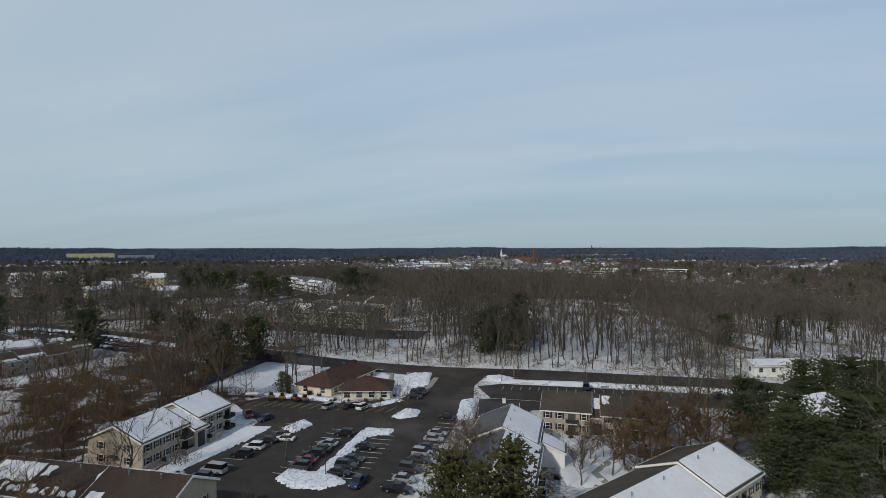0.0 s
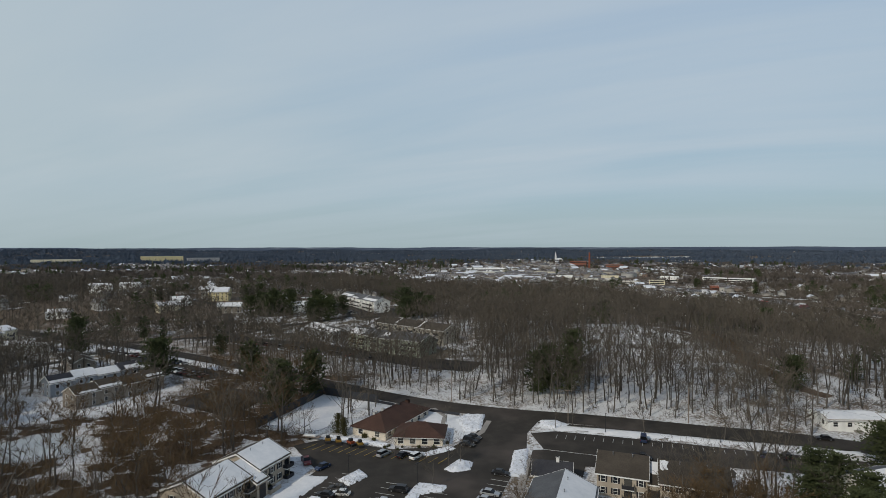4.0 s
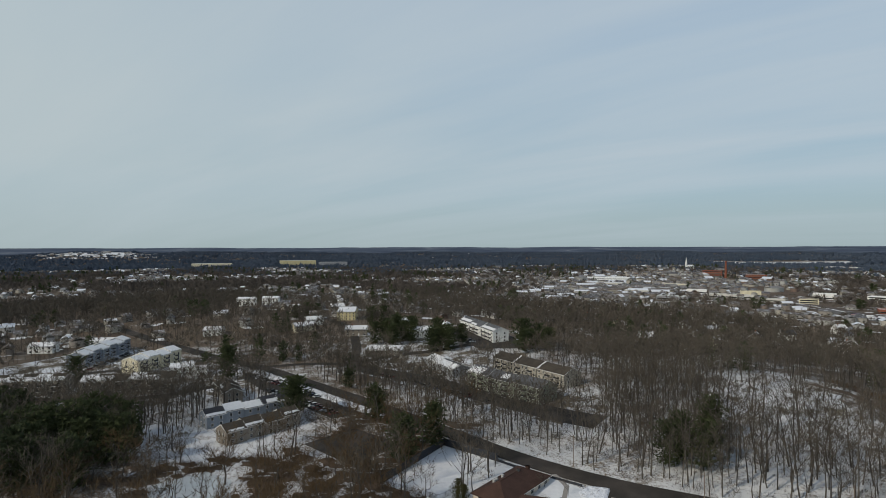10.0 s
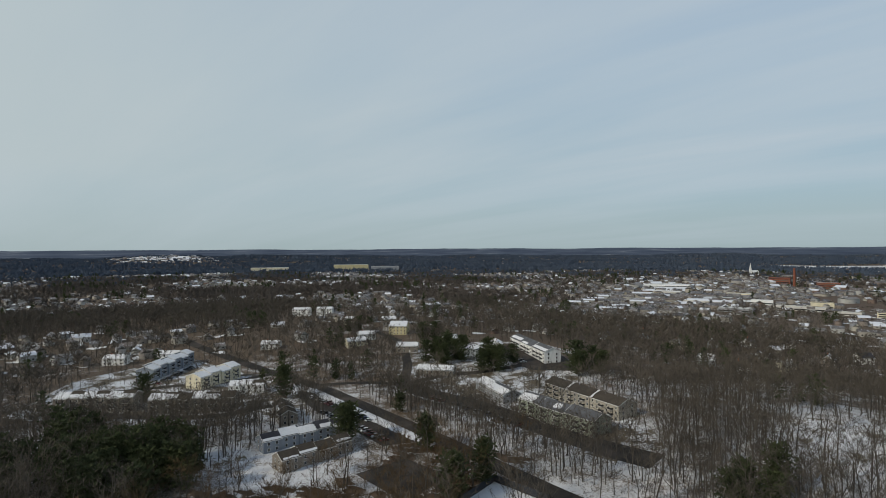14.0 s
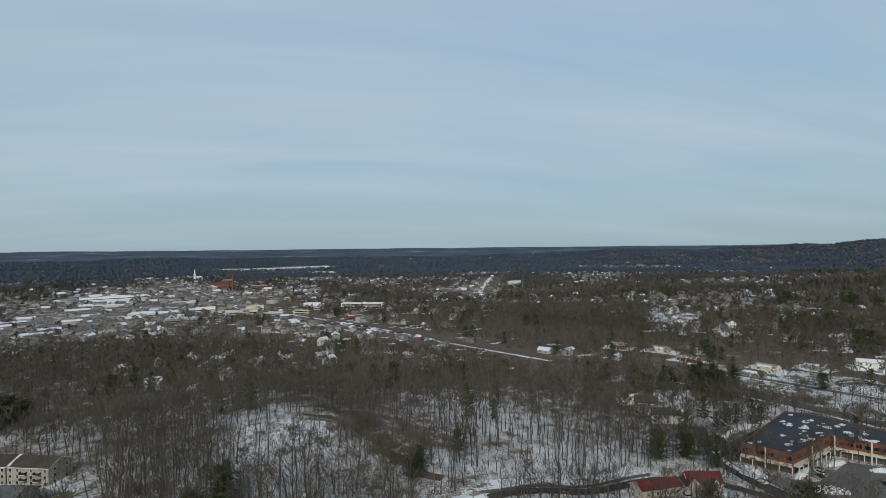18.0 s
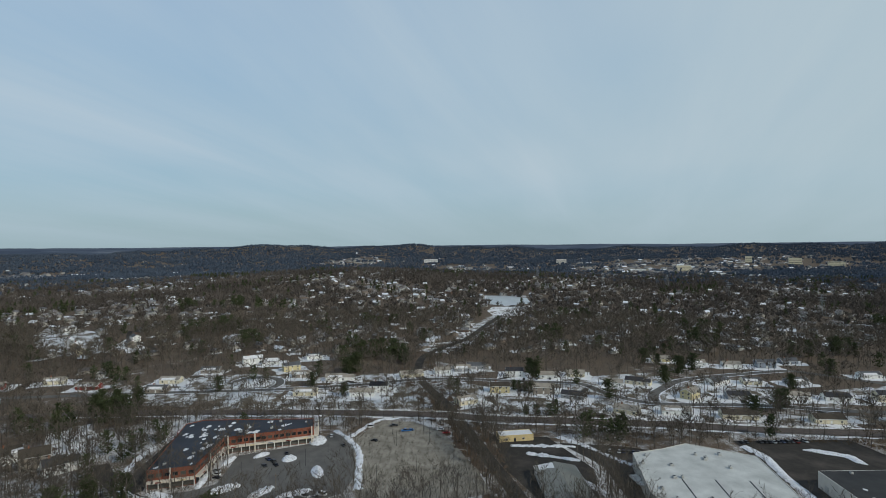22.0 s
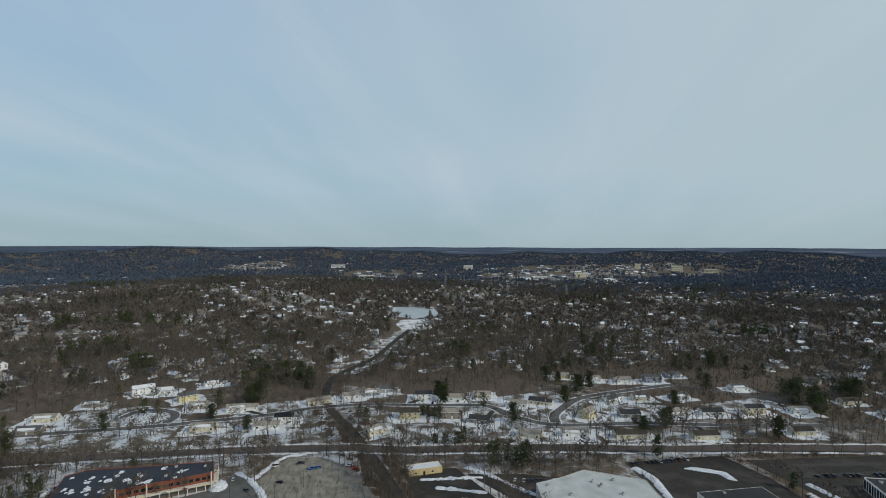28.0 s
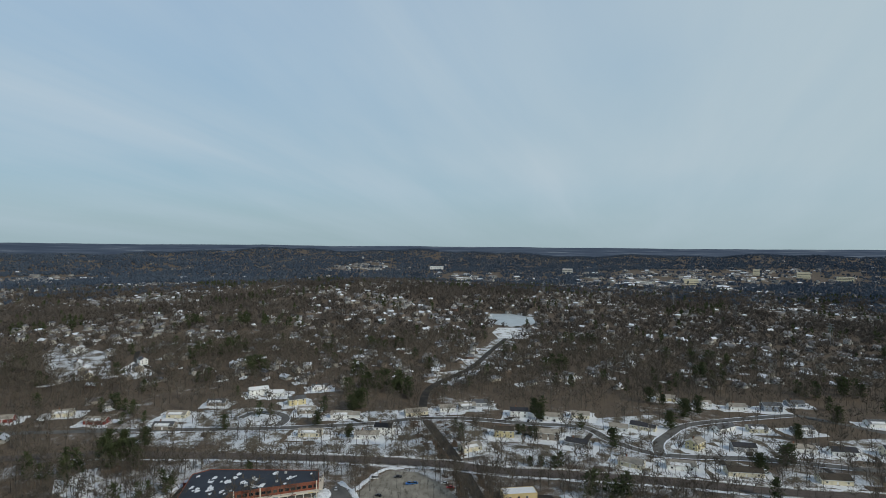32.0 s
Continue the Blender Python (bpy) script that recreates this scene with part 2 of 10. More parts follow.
a = Mat("pale_worn_asphalt", 0.88, spec=0.2)
an, af = a.noise(0.12, 5.0), a.noise(4.0, 4.0)
a.color(a.ramp(a.math("ADD", a.math("MULTIPLY", an, 0.65), a.math("MULTIPLY", af, 0.35)), [(0.3, (0.085, 0.08, 0.073)), (0.55, (0.13, 0.123, 0.112)), (0.75, (0.18, 0.17, 0.155))]))
a.bump(af, 0.2, 0.02)
M_PALEASPHALT = a.m
M_BALLAST = plain("rail_ballast", (0.095, 0.078, 0.067), 0.95, 0.35, 0.4, fine=2.5, bump=0.6)
M_LITTER = plain("leaf_litter_bank", (0.10, 0.068, 0.045), 0.95, 0.45, 0.3, fine=2.0, bump=0.6)
M_PATH = plain("concrete_walk", (0.27, 0.25, 0.225), 0.9, 0.2, 0.3)
M_PAINT = plain("faded_line_paint", (0.42, 0.42, 0.40), 0.8, 0.3, 1.0)
M_YPAINT = plain("yellow_line_paint", (0.42, 0.30, 0.06), 0.8, 0.3, 1.0)
M_ICE = plain("grey_pond_ice", (0.40, 0.43, 0.44), 0.35, 0.2, 0.05, fine=0.6)
M_STEEL = plain("galvanised_steel", (0.30, 0.31, 0.32), 0.5, 0.2, 1.0, metal=0.7)
M_RAIL = plain("rusty_rail", (0.16, 0.10, 0.07), 0.6, 0.3, 1.0, metal=0.5)
M_DARKMETAL = plain("dark_painted_metal", (0.025, 0.025, 0.028), 0.5, 0.2, 2.0)
M_FENCE = plain("dark_screen_fence", (0.035, 0.038, 0.045), 0.8, 0.25, 0.8)
M_WOODPOLE = plain("weathered_pole", (0.22, 0.175, 0.14), 0.85, 0.3, 1.0)
M_STONE = plain("concrete_block_wall", (0.11, 0.105, 0.10), 0.9, 0.3, 0.8)


def siding(name, c, pitch=0.16):
    """Lapped boards: fine level shadow lines, grime and slight fading."""
    k = Mat(name, 0.75, spec=0.25)
    wv = k.n.new("ShaderNodeTexWave")
    wv.wave_type, wv.bands_direction, wv.wave_profile = "BANDS", "Z", "SAW"
    wv.inputs["Scale"].default_value = 0.314 / pitch
    k.l.new(k.pos, wv.inputs["Vector"])
    st = k.noise(0.35, 4.0, stretch=(1, 1, 0.35))
    col = k.ramp(st, [(0.3, tuple(v * 0.82 for v in c)), (0.7, tuple(min(1, v * 1.1) for v in c))])
    k.color(col)
    k.bump(wv.outputs[1], 0.5, 0.03)
    return k.m


M_BEIGE = siding("beige_lap_siding", (0.40, 0.345, 0.275))
M_TAUPE = siding("taupe_lap_siding", (0.27, 0.235, 0.195))
M_WHITE = siding("white_lap_siding", (0.80, 0.80, 0.77))
M_CREAM = siding("cream_lap_siding", (0.66, 0.60, 0.44))
M_YELLOW = siding("yellow_lap_siding", (0.60, 0.52, 0.30))
M_GREY = siding("grey_lap_siding", (0.30, 0.31, 0.32))
M_BLUEGREY = siding("blue_grey_lap_siding", (0.23, 0.26, 0.30))
M_PALE = siding("greyed_cream_siding", (0.40, 0.37, 0.31))
M_BROWN = siding("brown_lap_siding", (0.17, 0.12, 0.085))
M_GREEN = siding("sage_lap_siding", (0.30, 0.33, 0.26))
M_REDS = siding("barn_red_lap_siding", (0.22, 0.05, 0.04))
M_TRIM = plain("white_trim", (0.72, 0.71, 0.68), 0.6, 0.1, 1.0)
M_STUCCO = plain("cream_stucco", (0.62, 0.56, 0.47), 0.9, 0.12, 0.5)
M_PANEL = plain("pale_metal_cladding", (0.56, 0.54, 0.49), 0.6, 0.12, 0.3)
M_TAN = plain("yellow_painted_block", (0.58, 0.46, 0.24), 0.8, 0.15, 0.4)
M_BLACK = plain("black_shutter_paint", (0.015, 0.015, 0.017), 0.6, 0.2, 2.0)


def brickwork(name, c):
    k = Mat(name, 0.9, spec=0.2)
    br = k.n.new("ShaderNodeTexBrick")
    mp = k.n.new("ShaderNodeMapping")
    mp.inputs["Rotation"].default_value = (radians(90), 0, radians(20))
    k.l.new(k.pos, mp.inputs[0])
    k.l.new(mp.outputs[0], br.inputs["Vector"])
    br.inputs["Scale"].default_value = 2.2
    br.inputs["Color1"].default_value, br.inputs["Color2"].default_value = (*c, 1), (*[v * 0.7 for v in c], 1)
    br.inputs["Mortar"].default_value = (0.22, 0.17, 0.14, 1)
    br.inputs["Mortar Size"].default_value = 0.012
    st = k.noise(0.3, 4.0)
    k.color(k.mix(k.ramp(st, [(0.45, (0, 0, 0)), (0.8, (0.5, 0.5, 0.5))]), br.outputs[0], tuple(v * 0.55 for v in c)))
    return k.m


M_BRICK = brickwork("red_brick", (0.27, 0.085, 0.05))
M_BRICK2 = brickwork("orange_brick", (0.32, 0.13, 0.075))


def shingle(name, c):
    k = Mat(name, 0.9, spec=0.2)
    wv = k.n.new("ShaderNodeTexWave")
    wv.wave_type, wv.bands_direction, wv.wave_profile = "BANDS", "Z", "SAW"
    wv.inputs["Scale"].default_value = 2.2
    wv.inputs["Distortion"].default_value = 0.6
    k.l.new(k.pos, wv.inputs["Vector"])
    st, f_ = k.noise(0.25, 4.0), k.noise(3.0, 4.0)
    col = k.ramp(k.math("ADD", k.math("MULTIPLY", st, 0.55), k.math("MULTIPLY", f_, 0.45)), [(0.3, tuple(v * 0.65 for v in c)), (0.7, tuple(v * 1.35 for v in c))])
    k.color(col)
    k.bump(k.math("ADD", wv.outputs[1], f_), 0.35, 0.03)
    return k.m


M_RBROWN = shingle("brown_asphalt_shingle", (0.064, 0.053, 0.041))
M_RGREY = shingle("grey_asphalt_shingle", (0.10, 0.103, 0.108))
M_RDARK = shingle("charcoal_shingle", (0.045, 0.045, 0.05))
M_RRUST = shingle("rust_brown_shingle", (0.066, 0.037, 0.028))
M_RUMBER = shingle("dark_umber_shingle", (0.05, 0.037, 0.029))
M_RRED = shingle("red_shingle", (0.155, 0.03, 0.026))
M_RTAN = shingle("tan_shingle", (0.29, 0.26, 0.215))
M_BLACKROOF = plain("dark_grey_roof_felt", (0.034, 0.034, 0.034), 0.85, 0.35, 0.12)
M_MEMBRANE = plain("black_roof_membrane", (0.028, 0.031, 0.04), 0.7, 0.3, 0.15)
M_WROOF = plain("white_roof_membrane", (0.47, 0.475, 0.445), 0.75, 0.3, 0.10)
M_GRAVELROOF = plain("brown_gravel_roof", (0.15, 0.135, 0.115), 0.95, 0.3, 0.2)
M_TINROOF = plain("olive_metal_roof", (0.20, 0.195, 0.165), 0.5, 0.2, 0.3, metal=0.2)
gl = Mat("window_glass", 0.08, spec=0.6)
gl.color(gl.ramp(gl.each(), [(0.0, (0.012, 0.014, 0.017)), (0.7, (0.03, 0.033, 0.036)), (1.0, (0.12, 0.115, 0.10))]))
M_GLASS = gl.m
M_TYRE = plain("tyre_rubber", (0.018, 0.018, 0.018), 0.9, 0.2, 3.0)
M_UNIT = plain("rooftop_unit_metal", (0.42, 0.42, 0.40), 0.6, 0.2, 1.0)

# trees: bark and twigs, each stem and spray a little different
k = Mat("bare_bark", 0.9, spec=0.15)
bn = k.noise(0.03, 3.0)
k.color(k.mix(k.math("MULTIPLY", k.island(), 0.55), k.ramp(bn, [(0.35, (0.045, 0.039, 0.034)), (0.65, (0.088, 0.076, 0.064))]), (0.175, 0.158, 0.135)))
M_BARK = k.m
k = Mat("bare_twigs", 0.9, spec=0.1)
bn, bm_ = k.noise(0.018, 3.0), k.noise(0.12, 2.0)
tcol = k.ramp(k.math("ADD", k.math("MULTIPLY", bn, 0.6), k.math("MULTIPLY", bm_, 0.4)), [(0.34, (0.058, 0.049, 0.039)), (0.5, (0.088, 0.074, 0.058)), (0.66, (0.125, 0.104, 0.078))])
k.color(k.mix(k.math("MULTIPLY", k.island(), 0.5), tcol, (0.130, 0.118, 0.102)))
M_TWIG = k.m
k = Mat("rusty_brush", 0.95, spec=0.1)
bn = k.noise(0.06, 4.0)
k.color(k.mix(k.math("MULTIPLY", k.island(), 0.5), k.ramp(bn, [(0.35, (0.065, 0.045, 0.03)), (0.65, (0.12, 0.075, 0.038))]), (0.15, 0.115, 0.07)))
M_BRUSH = k.m
k = Mat("pine_needles", 0.8, spec=0.15)
bn = k.noise(0.05, 3.0)
k.color(k.mix(k.math("MULTIPLY", k.island(), 0.6), k.ramp(bn, [(0.35, (0.033, 0.044, 0.021)), (0.65, (0.055, 0.068, 0.027))]), (0.080, 0.090, 0.042)))
M_NEEDLE = k.m
k = Mat("olive_needles", 0.8, spec=0.15)
bn = k.noise(0.2, 3.0)
k.color(k.mix(k.math("MULTIPLY", k.island(), 0.6), k.ramp(bn, [(0.35, (0.05, 0.05, 0.02)), (0.65, (0.085, 0.078, 0.028))]), (0.10, 0.095, 0.045)))
M_OLIVE = k.m
# far mixed woods: blue distance haze is put into the base colour
k = Mat("far_mixed_woods_haze_tint", 0.9, spec=0.1)
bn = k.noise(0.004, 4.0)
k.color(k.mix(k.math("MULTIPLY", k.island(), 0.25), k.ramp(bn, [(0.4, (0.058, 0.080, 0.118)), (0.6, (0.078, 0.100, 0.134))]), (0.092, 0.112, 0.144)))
M_HAZEWOOD = k.m
k = Mat("grey_brown_woods", 0.9, spec=0.1)
bn = k.noise(0.006, 4.0)
k.color(k.mix(k.math("MULTIPLY", k.island(), 0.5), k.ramp(bn, [(0.38, (0.064, 0.055, 0.049)), (0.62, (0.108, 0.092, 0.078))]), (0.124, 0.109, 0.096)))
M_MIDWOOD = k.m

k = Mat("distant_car_paint", 0.4, spec=0.4)
k.color(k.ramp(k.island(), [(0.0, (0.02, 0.02, 0.022)), (0.35, (0.12, 0.12, 0.125)), (0.5, (0.55, 0.55, 0.55)), (0.75, (0.70, 0.70, 0.70)), (0.85, (0.25, 0.03, 0.025)), (1.0, (0.04, 0.06, 0.12))]))
M_FARCAR = k.m

# ---- terrain ----


def bell(x, y, cx, cy, s, h):
    return h * np.exp(-((x - cx) ** 2 + (y - cy) ** 2) / (2 * s * s))


SNOWY_HILL = (-3090, 2540)


def terrain(x, y):
    """Height of the land: a wooded knoll, a low rise behind it, a broad eastern hill and far ridges."""
    x, y = np.asarray(x, float), np.asarray(y, float)
    r = np.hypot(x, y)
    z = bell(x, y, 80, 285, 60, 15) + bell(x, y, -60, 400, 100, 9) + bell(x, y, 1650, 330, 380, 42) + bell(x, y, 900, 650, 200, 10)
    z = z + bell(x, y, -310, 540, 185, 12.5) * np.clip((y - 330) / 90, 0, 1) + bell(x, y, *SNOWY_HILL, 300, 46)
    az = np.arctan2(x, y)
    far = np.clip((r - 2600) / 2100, 0, 1)
    crest = 38 + 70 * np.clip((az - 0.68) / 0.35, 0, 1)
    crest = crest * (0.86 + 0.16 * np.sin(az * 9.0 + 1.0) + 0.07 * np.sin(az * 31.0) + 0.05 * np.sin(az * 67.0 + 2))
    crest = crest + 38 * np.exp(-((az - 1.20) / 0.10) ** 2)
    z = z + crest * far ** 2
    z = z + np.clip((r - 700) / 1500, 0, 1) * (3.5 * np.sin(x * 0.0041 + 1) + 3.5 * np.sin(y * 0.0037 + x * 0.0016))
    return z


def tz(x, y):
    return float(terrain(x, y))


def mesh_np(name, V, F, mat_, smooth=False):
    """A mesh out of arrays of places and triangles."""
    me = bpy.data.meshes.new(name)
    V, F = np.asarray(V, np.float32), np.asarray(F, np.int32)
    n = F.shape[1]
    me.vertices.add(len(V))
    me.vertices.foreach_set("co", V.ravel())
    me.loops.add(F.size)
    me.loops.foreach_set("vertex_index", F.ravel())
    me.polygons.add(len(F))
    me.polygons.foreach_set("loop_start", np.arange(0, F.size, n, dtype=np.int32))
    me.update(calc_edges=True)
    me.materials.append(mat_)
    if smooth:
        me.polygons.foreach_set("use_smooth", np.ones(len(F), bool))
    return me


def ground_sheet():
    radii = np.concatenate([np.arange(0, 600, 12), np.geomspace(600, 4900, 70)])
    n = 300
    th = np.linspace(0, 2 * np.pi, n, endpoint=False)
    R, A = np.meshgrid(radii, th, indexing="ij")
    X, Y = R * np.sin(A), R * np.cos(A)
    V = np.stack([X, Y, terrain(X, Y)], -1).reshape(-1, 3)
    i, j = np.meshgrid(np.arange(len(radii) - 1), np.arange(n), indexing="ij")
    p, q = i * n + j, i * n + (j + 1) % n
    F = np.stack([p, p + n, q + n, q], -1).reshape(-1, 4)
    return tagged(new("ground", mesh_np("ground", V, F, M_GROUND, True)), "patchy melting snow over brown leaf litter and grass", "ground", kind="structure")


ground_sheet()

# ---- the plan on the land ----
def survey(x, y):
    """Where a point of the flat plan lies on the land: bearings are kept, distances stretch a little to the west and shrink to the east."""
    x, y = np.asarray(x, float), np.asarray(y, float)
    r, az = np.hypot(x, y), np.degrees(np.arctan2(x, y))
    wide = np.interp(az, (-40, -25, -10, 5, 20, 50, 110, 140), (0.024, 0.010, -0.002, -0.011, -0.023, -0.024, -0.020, -0.014))
    near = np.interp(az, (-40, -25, -10, 5, 20, 35, 50), (0.030, 0.024, 0.017, 0.014, 0.016, 0.020, 0.0))
    k = np.clip((r - 110) / 150, 0, 1)
    s = 1 + near * (1 - k) + wide * k * np.maximum(1, r / 450) ** 0.75
    turn = np.radians(0.25) * np.clip((az + 5) / 30, 0, 1) * np.clip((260 - r) / 100, 0, 1) * (az < 60)
    c, n = np.cos(turn), np.sin(turn)
    return s * (x * c + y * n), s * (y * c - x * n)


def on_land(pts):
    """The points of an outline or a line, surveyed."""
    return [tuple(float(v) for v in survey(p[0], p[1])) for p in pts]


# ---- what covers the ground: a map of where no tree may stand ----
MX0, MY0, CELL, MW, MH = -700.0, -950.0, 2.0, 900, 1000
blocked = np.zeros((MW, MH), bool)
GX, GY = np.meshgrid(MX0 + CELL * (np.arange(MW) + 0.5), MY0 + CELL * (np.arange(MH) + 0.5), indexing="ij")


def inside(px, py, poly):
    c = np.zeros(px.shape, bool)
    for (x0, y0), (x1, y1) in zip(poly, poly[1:] + poly[:1]):
        if y0 != y1:
            c ^= ((y0 > py) != (y1 > py)) & (px < (x1 - x0) * (py - y0) / (y1 - y0) + x0)
    return c


def block(poly, target=None, plan=True):
    poly = on_land(poly) if plan else poly
    xs, ys = [p[0] for p in poly], [p[1] for p in poly]
    i0, i1 = int((min(xs) - MX0) / CELL) - 1, int((max(xs) - MX0) / CELL) + 2
    j0, j1 = int((min(ys) - MY0) / CELL) - 1, int((max(ys) - MY0) / CELL) + 2
    i0, j0, i1, j1 = max(i0, 0), max(j0, 0), min(i1, MW), min(j1, MH)
    if i1 > i0 and j1 > j0:
        (blocked if target is None else target)[i0:i1, j0:j1] |= inside(GX[i0:i1, j0:j1], GY[i0:i1, j0:j1], poly)


def look_up(grid, x, y):
    i, j = ((x - MX0) / CELL).astype(int), ((y - MY0) / CELL).astype(int)
    ok = (i >= 0) & (i < MW) & (j >= 0) & (j < MH)
    out = np.zeros(x.shape, bool)
    out[ok] = grid[i[ok], j[ok]]
    return out


def smooth_line(pts, step=6.0):
    """Points along a curve through pts (Catmull-Rom), about step metres apart."""
    P_ = [Vector(p) for p in pts]
    P_ = [P_[0] * 2 - P_[1]] + P_ + [P_[-1] * 2 - P_[-2]]
    out = []
    for a_, b_, c_, d_ in zip(P_, P_[1:], P_[2:], P_[3:]):
        n = max(1, int((c_ - b_).length / step))
        for i in range(n):
            t = i / n
            out.append(0.5 * ((2 * b_) + (c_ - a_) * t + (2 * a_ - 5 * b_ + 4 * c_ - d_) * t * t + (3 * b_ - a_ - 3 * c_ + d_) * t ** 3))
    out.append(P_[-2])
    return out


def ribbon(name, pts, width, mat_, label, cat, up=0.12, kind="structure", side=0.0, step=6.0, keep=1.5, jag=0.0):
    """A strip that follows the land along a line; side: its middle's distance to the line's left."""
    L_ = smooth_line([(*p, 0) for p in on_land(pts)], step)
    rnd = random.Random(len(name) + int(width * 10) + int(abs(pts[0][0])))
    V, prev = [], None
    for i, p in enumerate(L_):
        d = (L_[min(i + 1, len(L_) - 1)] - L_[max(i - 1, 0)]).normalized()
        nrm = Vector((-d.y, d.x, 0))
        for s in (-1, 1):
            q = p + nrm * (side + s * (width / 2 + rnd.uniform(-jag, jag)))
            V.append((q.x, q.y, tz(q.x, q.y) + up))
        if prev is not None and keep is not None:
            h = width / 2 + keep
            a_, b_ = prev + nrm * (side - h), prev + nrm * (side + h)
            c_, d2 = p + nrm * (side + h), p + nrm * (side - h)
            block([(a_.x, a_.y), (b_.x, b_.y), (c_.x, c_.y), (d2.x, d2.y)], plan=False)
        prev = p
    F = [(2 * i, 2 * i + 2, 2 * i + 3, 2 * i + 1) for i in range(len(L_) - 1)]
    F = [tuple(reversed(f)) for f in F]
    return tagged(new(name, mesh_np(name, V, F, mat_)), label, cat, kind=kind)


def sheet(name, poly, mat_, label, cat, up=0.12, kind="structure", keep=True):
    """A paved area that lies on the land."""
    poly = on_land(poly)
    bm = bmesh.new()
    f = bm.faces.new([bm.verts.new((x, y, 0)) for x, y in poly])
    bmesh.ops.triangulate(bm, faces=[f])
    for _ in range(2):
        bmesh.ops.subdivide_edges(bm, edges=[e for e in bm.edges if e.calc_length() > 9], cuts=1, use_grid_fill=True)
        bmesh.ops.triangulate(bm, faces=bm.faces)
    for v in bm.verts:
        v.co.z = tz(v.co.x, v.co.y) + up
    bmesh.ops.recalc_face_normals(bm, faces=bm.faces)
    if sum(f.normal.z for f in bm.faces) < 0:
        bmesh.ops.reverse_faces(bm, faces=bm.faces)
    me = bpy.data.meshes.new(name)
    bm.to_mesh(me), bm.free()
    me.materials.append(mat_)
    if keep:
        block(list(poly), plan=False)
    return tagged(new(name, me), label, cat, kind=kind)


def snow_mound(name, poly, height, label, seed=1, mat_=None, cat="snow bank", rough=0.5, up=0.1):
    """A heap of ploughed snow over an outline, lumpy, with a crisp edge."""
    poly = on_land(poly)
    xs, ys = [p[0] for p in poly], [p[1] for p in poly]
    step = max(0.5, min(1.6, (max(xs) - min(xs) + max(ys) - min(ys)) / 55))
    gx, gy = np.arange(min(xs) - step, max(xs) + 2 * step, step), np.arange(min(ys) - step, max(ys) + 2 * step, step)
    X, Y = np.meshgrid(gx, gy, indexing="ij")
    rnd = np.random.RandomState(seed)
    X, Y = X + rnd.uniform(-0.3, 0.3, X.shape) * step, Y + rnd.uniform(-0.3, 0.3, Y.shape) * step
    d = np.full(X.shape, 1e9)
    for (x0, y0), (x1, y1) in zip(poly, poly[1:] + poly[:1]):
        L2 = (x1 - x0) ** 2 + (y1 - y0) ** 2 + 1e-9
        t = np.clip(((X - x0) * (x1 - x0) + (Y - y0) * (y1 - y0)) / L2, 0, 1)
        d = np.minimum(d, np.hypot(X - x0 - t * (x1 - x0), Y - y0 - t * (y1 - y0)))
    d = np.where(inside(X, Y, list(poly)), d, -d)
    wob = np.sin(X * 1.7 + seed) * np.cos(Y * 1.3 + seed * 2) + 0.6 * np.sin(X * 3.9 + Y * 2.7)
    Z = height * np.clip((d + 0.35 * step) / (height * 1.6 + 0.4), 0, 1) ** 0.6 * (1 + rough * 0.45 * wob + rough * rnd.uniform(-0.4, 0.4, X.shape))
    Z = np.where(d < -0.4 * step, -0.3, np.maximum(Z, 0.02)) + terrain(X, Y) + up
    n, m = X.shape
    i, j = np.meshgrid(np.arange(n - 1), np.arange(m - 1), indexing="ij")
    p = i * m + j
    F = np.stack([p, p + m, p + m + 1, p + 1], -1).reshape(-1, 4)
    live = (d > -1.2 * step).ravel()
    F = F[live[F].all(1)]
    used = np.unique(F)
    back = np.full(n * m, -1)
    back[used] = np.arange(len(used))
    V = np.stack([X, Y, Z], -1).reshape(-1, 3)[used]
    return tagged(new(name, mesh_np(name, V, back[F], mat_ or M_BANK, True)), label, cat, kind="structure" if cat == "snow" else "")

# ---- helpers for things ----


def part(name, bm, material, parent, label="", m=None):
    """One mesh object under a thing or a part, from a bmesh or a ready mesh."""
    me = bm
    if isinstance(bm, bmesh.types.BMesh):
        me = bpy.data.meshes.new(name)
        bm.to_mesh(me), bm.free()
        me.materials.append(material)
    ob = new(name, me)
    ob.parent = parent
    if m is not None:
        ob.matrix_basis = m
    return tagged(ob, label)


def thing(name, label, cat, m, group="", kind="", plan=True):
    e = new(name)
    if plan:
        m = m.copy()
        m.translation.x, m.translation.y = on_land([m.translation])[0]
    e.empty_display_size = 0.5
    e.matrix_basis = m
    return tagged(e, label, cat, group, kind)


def add_box(bm, x0, x1, y0, y1, z0, z1, m=None):
    vs = [bm.verts.new((x, y, z)) for z in (z0, z1) for x, y in ((x0, y0), (x1, y0), (x1, y1), (x0, y1))]
    for f in ((3, 2, 1, 0), (4, 5, 6, 7), (0, 1, 5, 4), (1, 2, 6, 5), (2, 3, 7, 6), (3, 0, 4, 7)):
        bm.faces.new([vs[i] for i in f])
    if m is not None:
        for v in vs:
            v.co = m @ v.co
    return vs


def boxes(*lot, bevel=0.0):
    bm = bmesh.new()
    for b in lot:
        add_box(bm, *b)
    if bevel:
        bmesh.ops.bevel(bm, geom=bm.edges[:], offset=bevel, segments=1, affect="EDGES")
    return bm


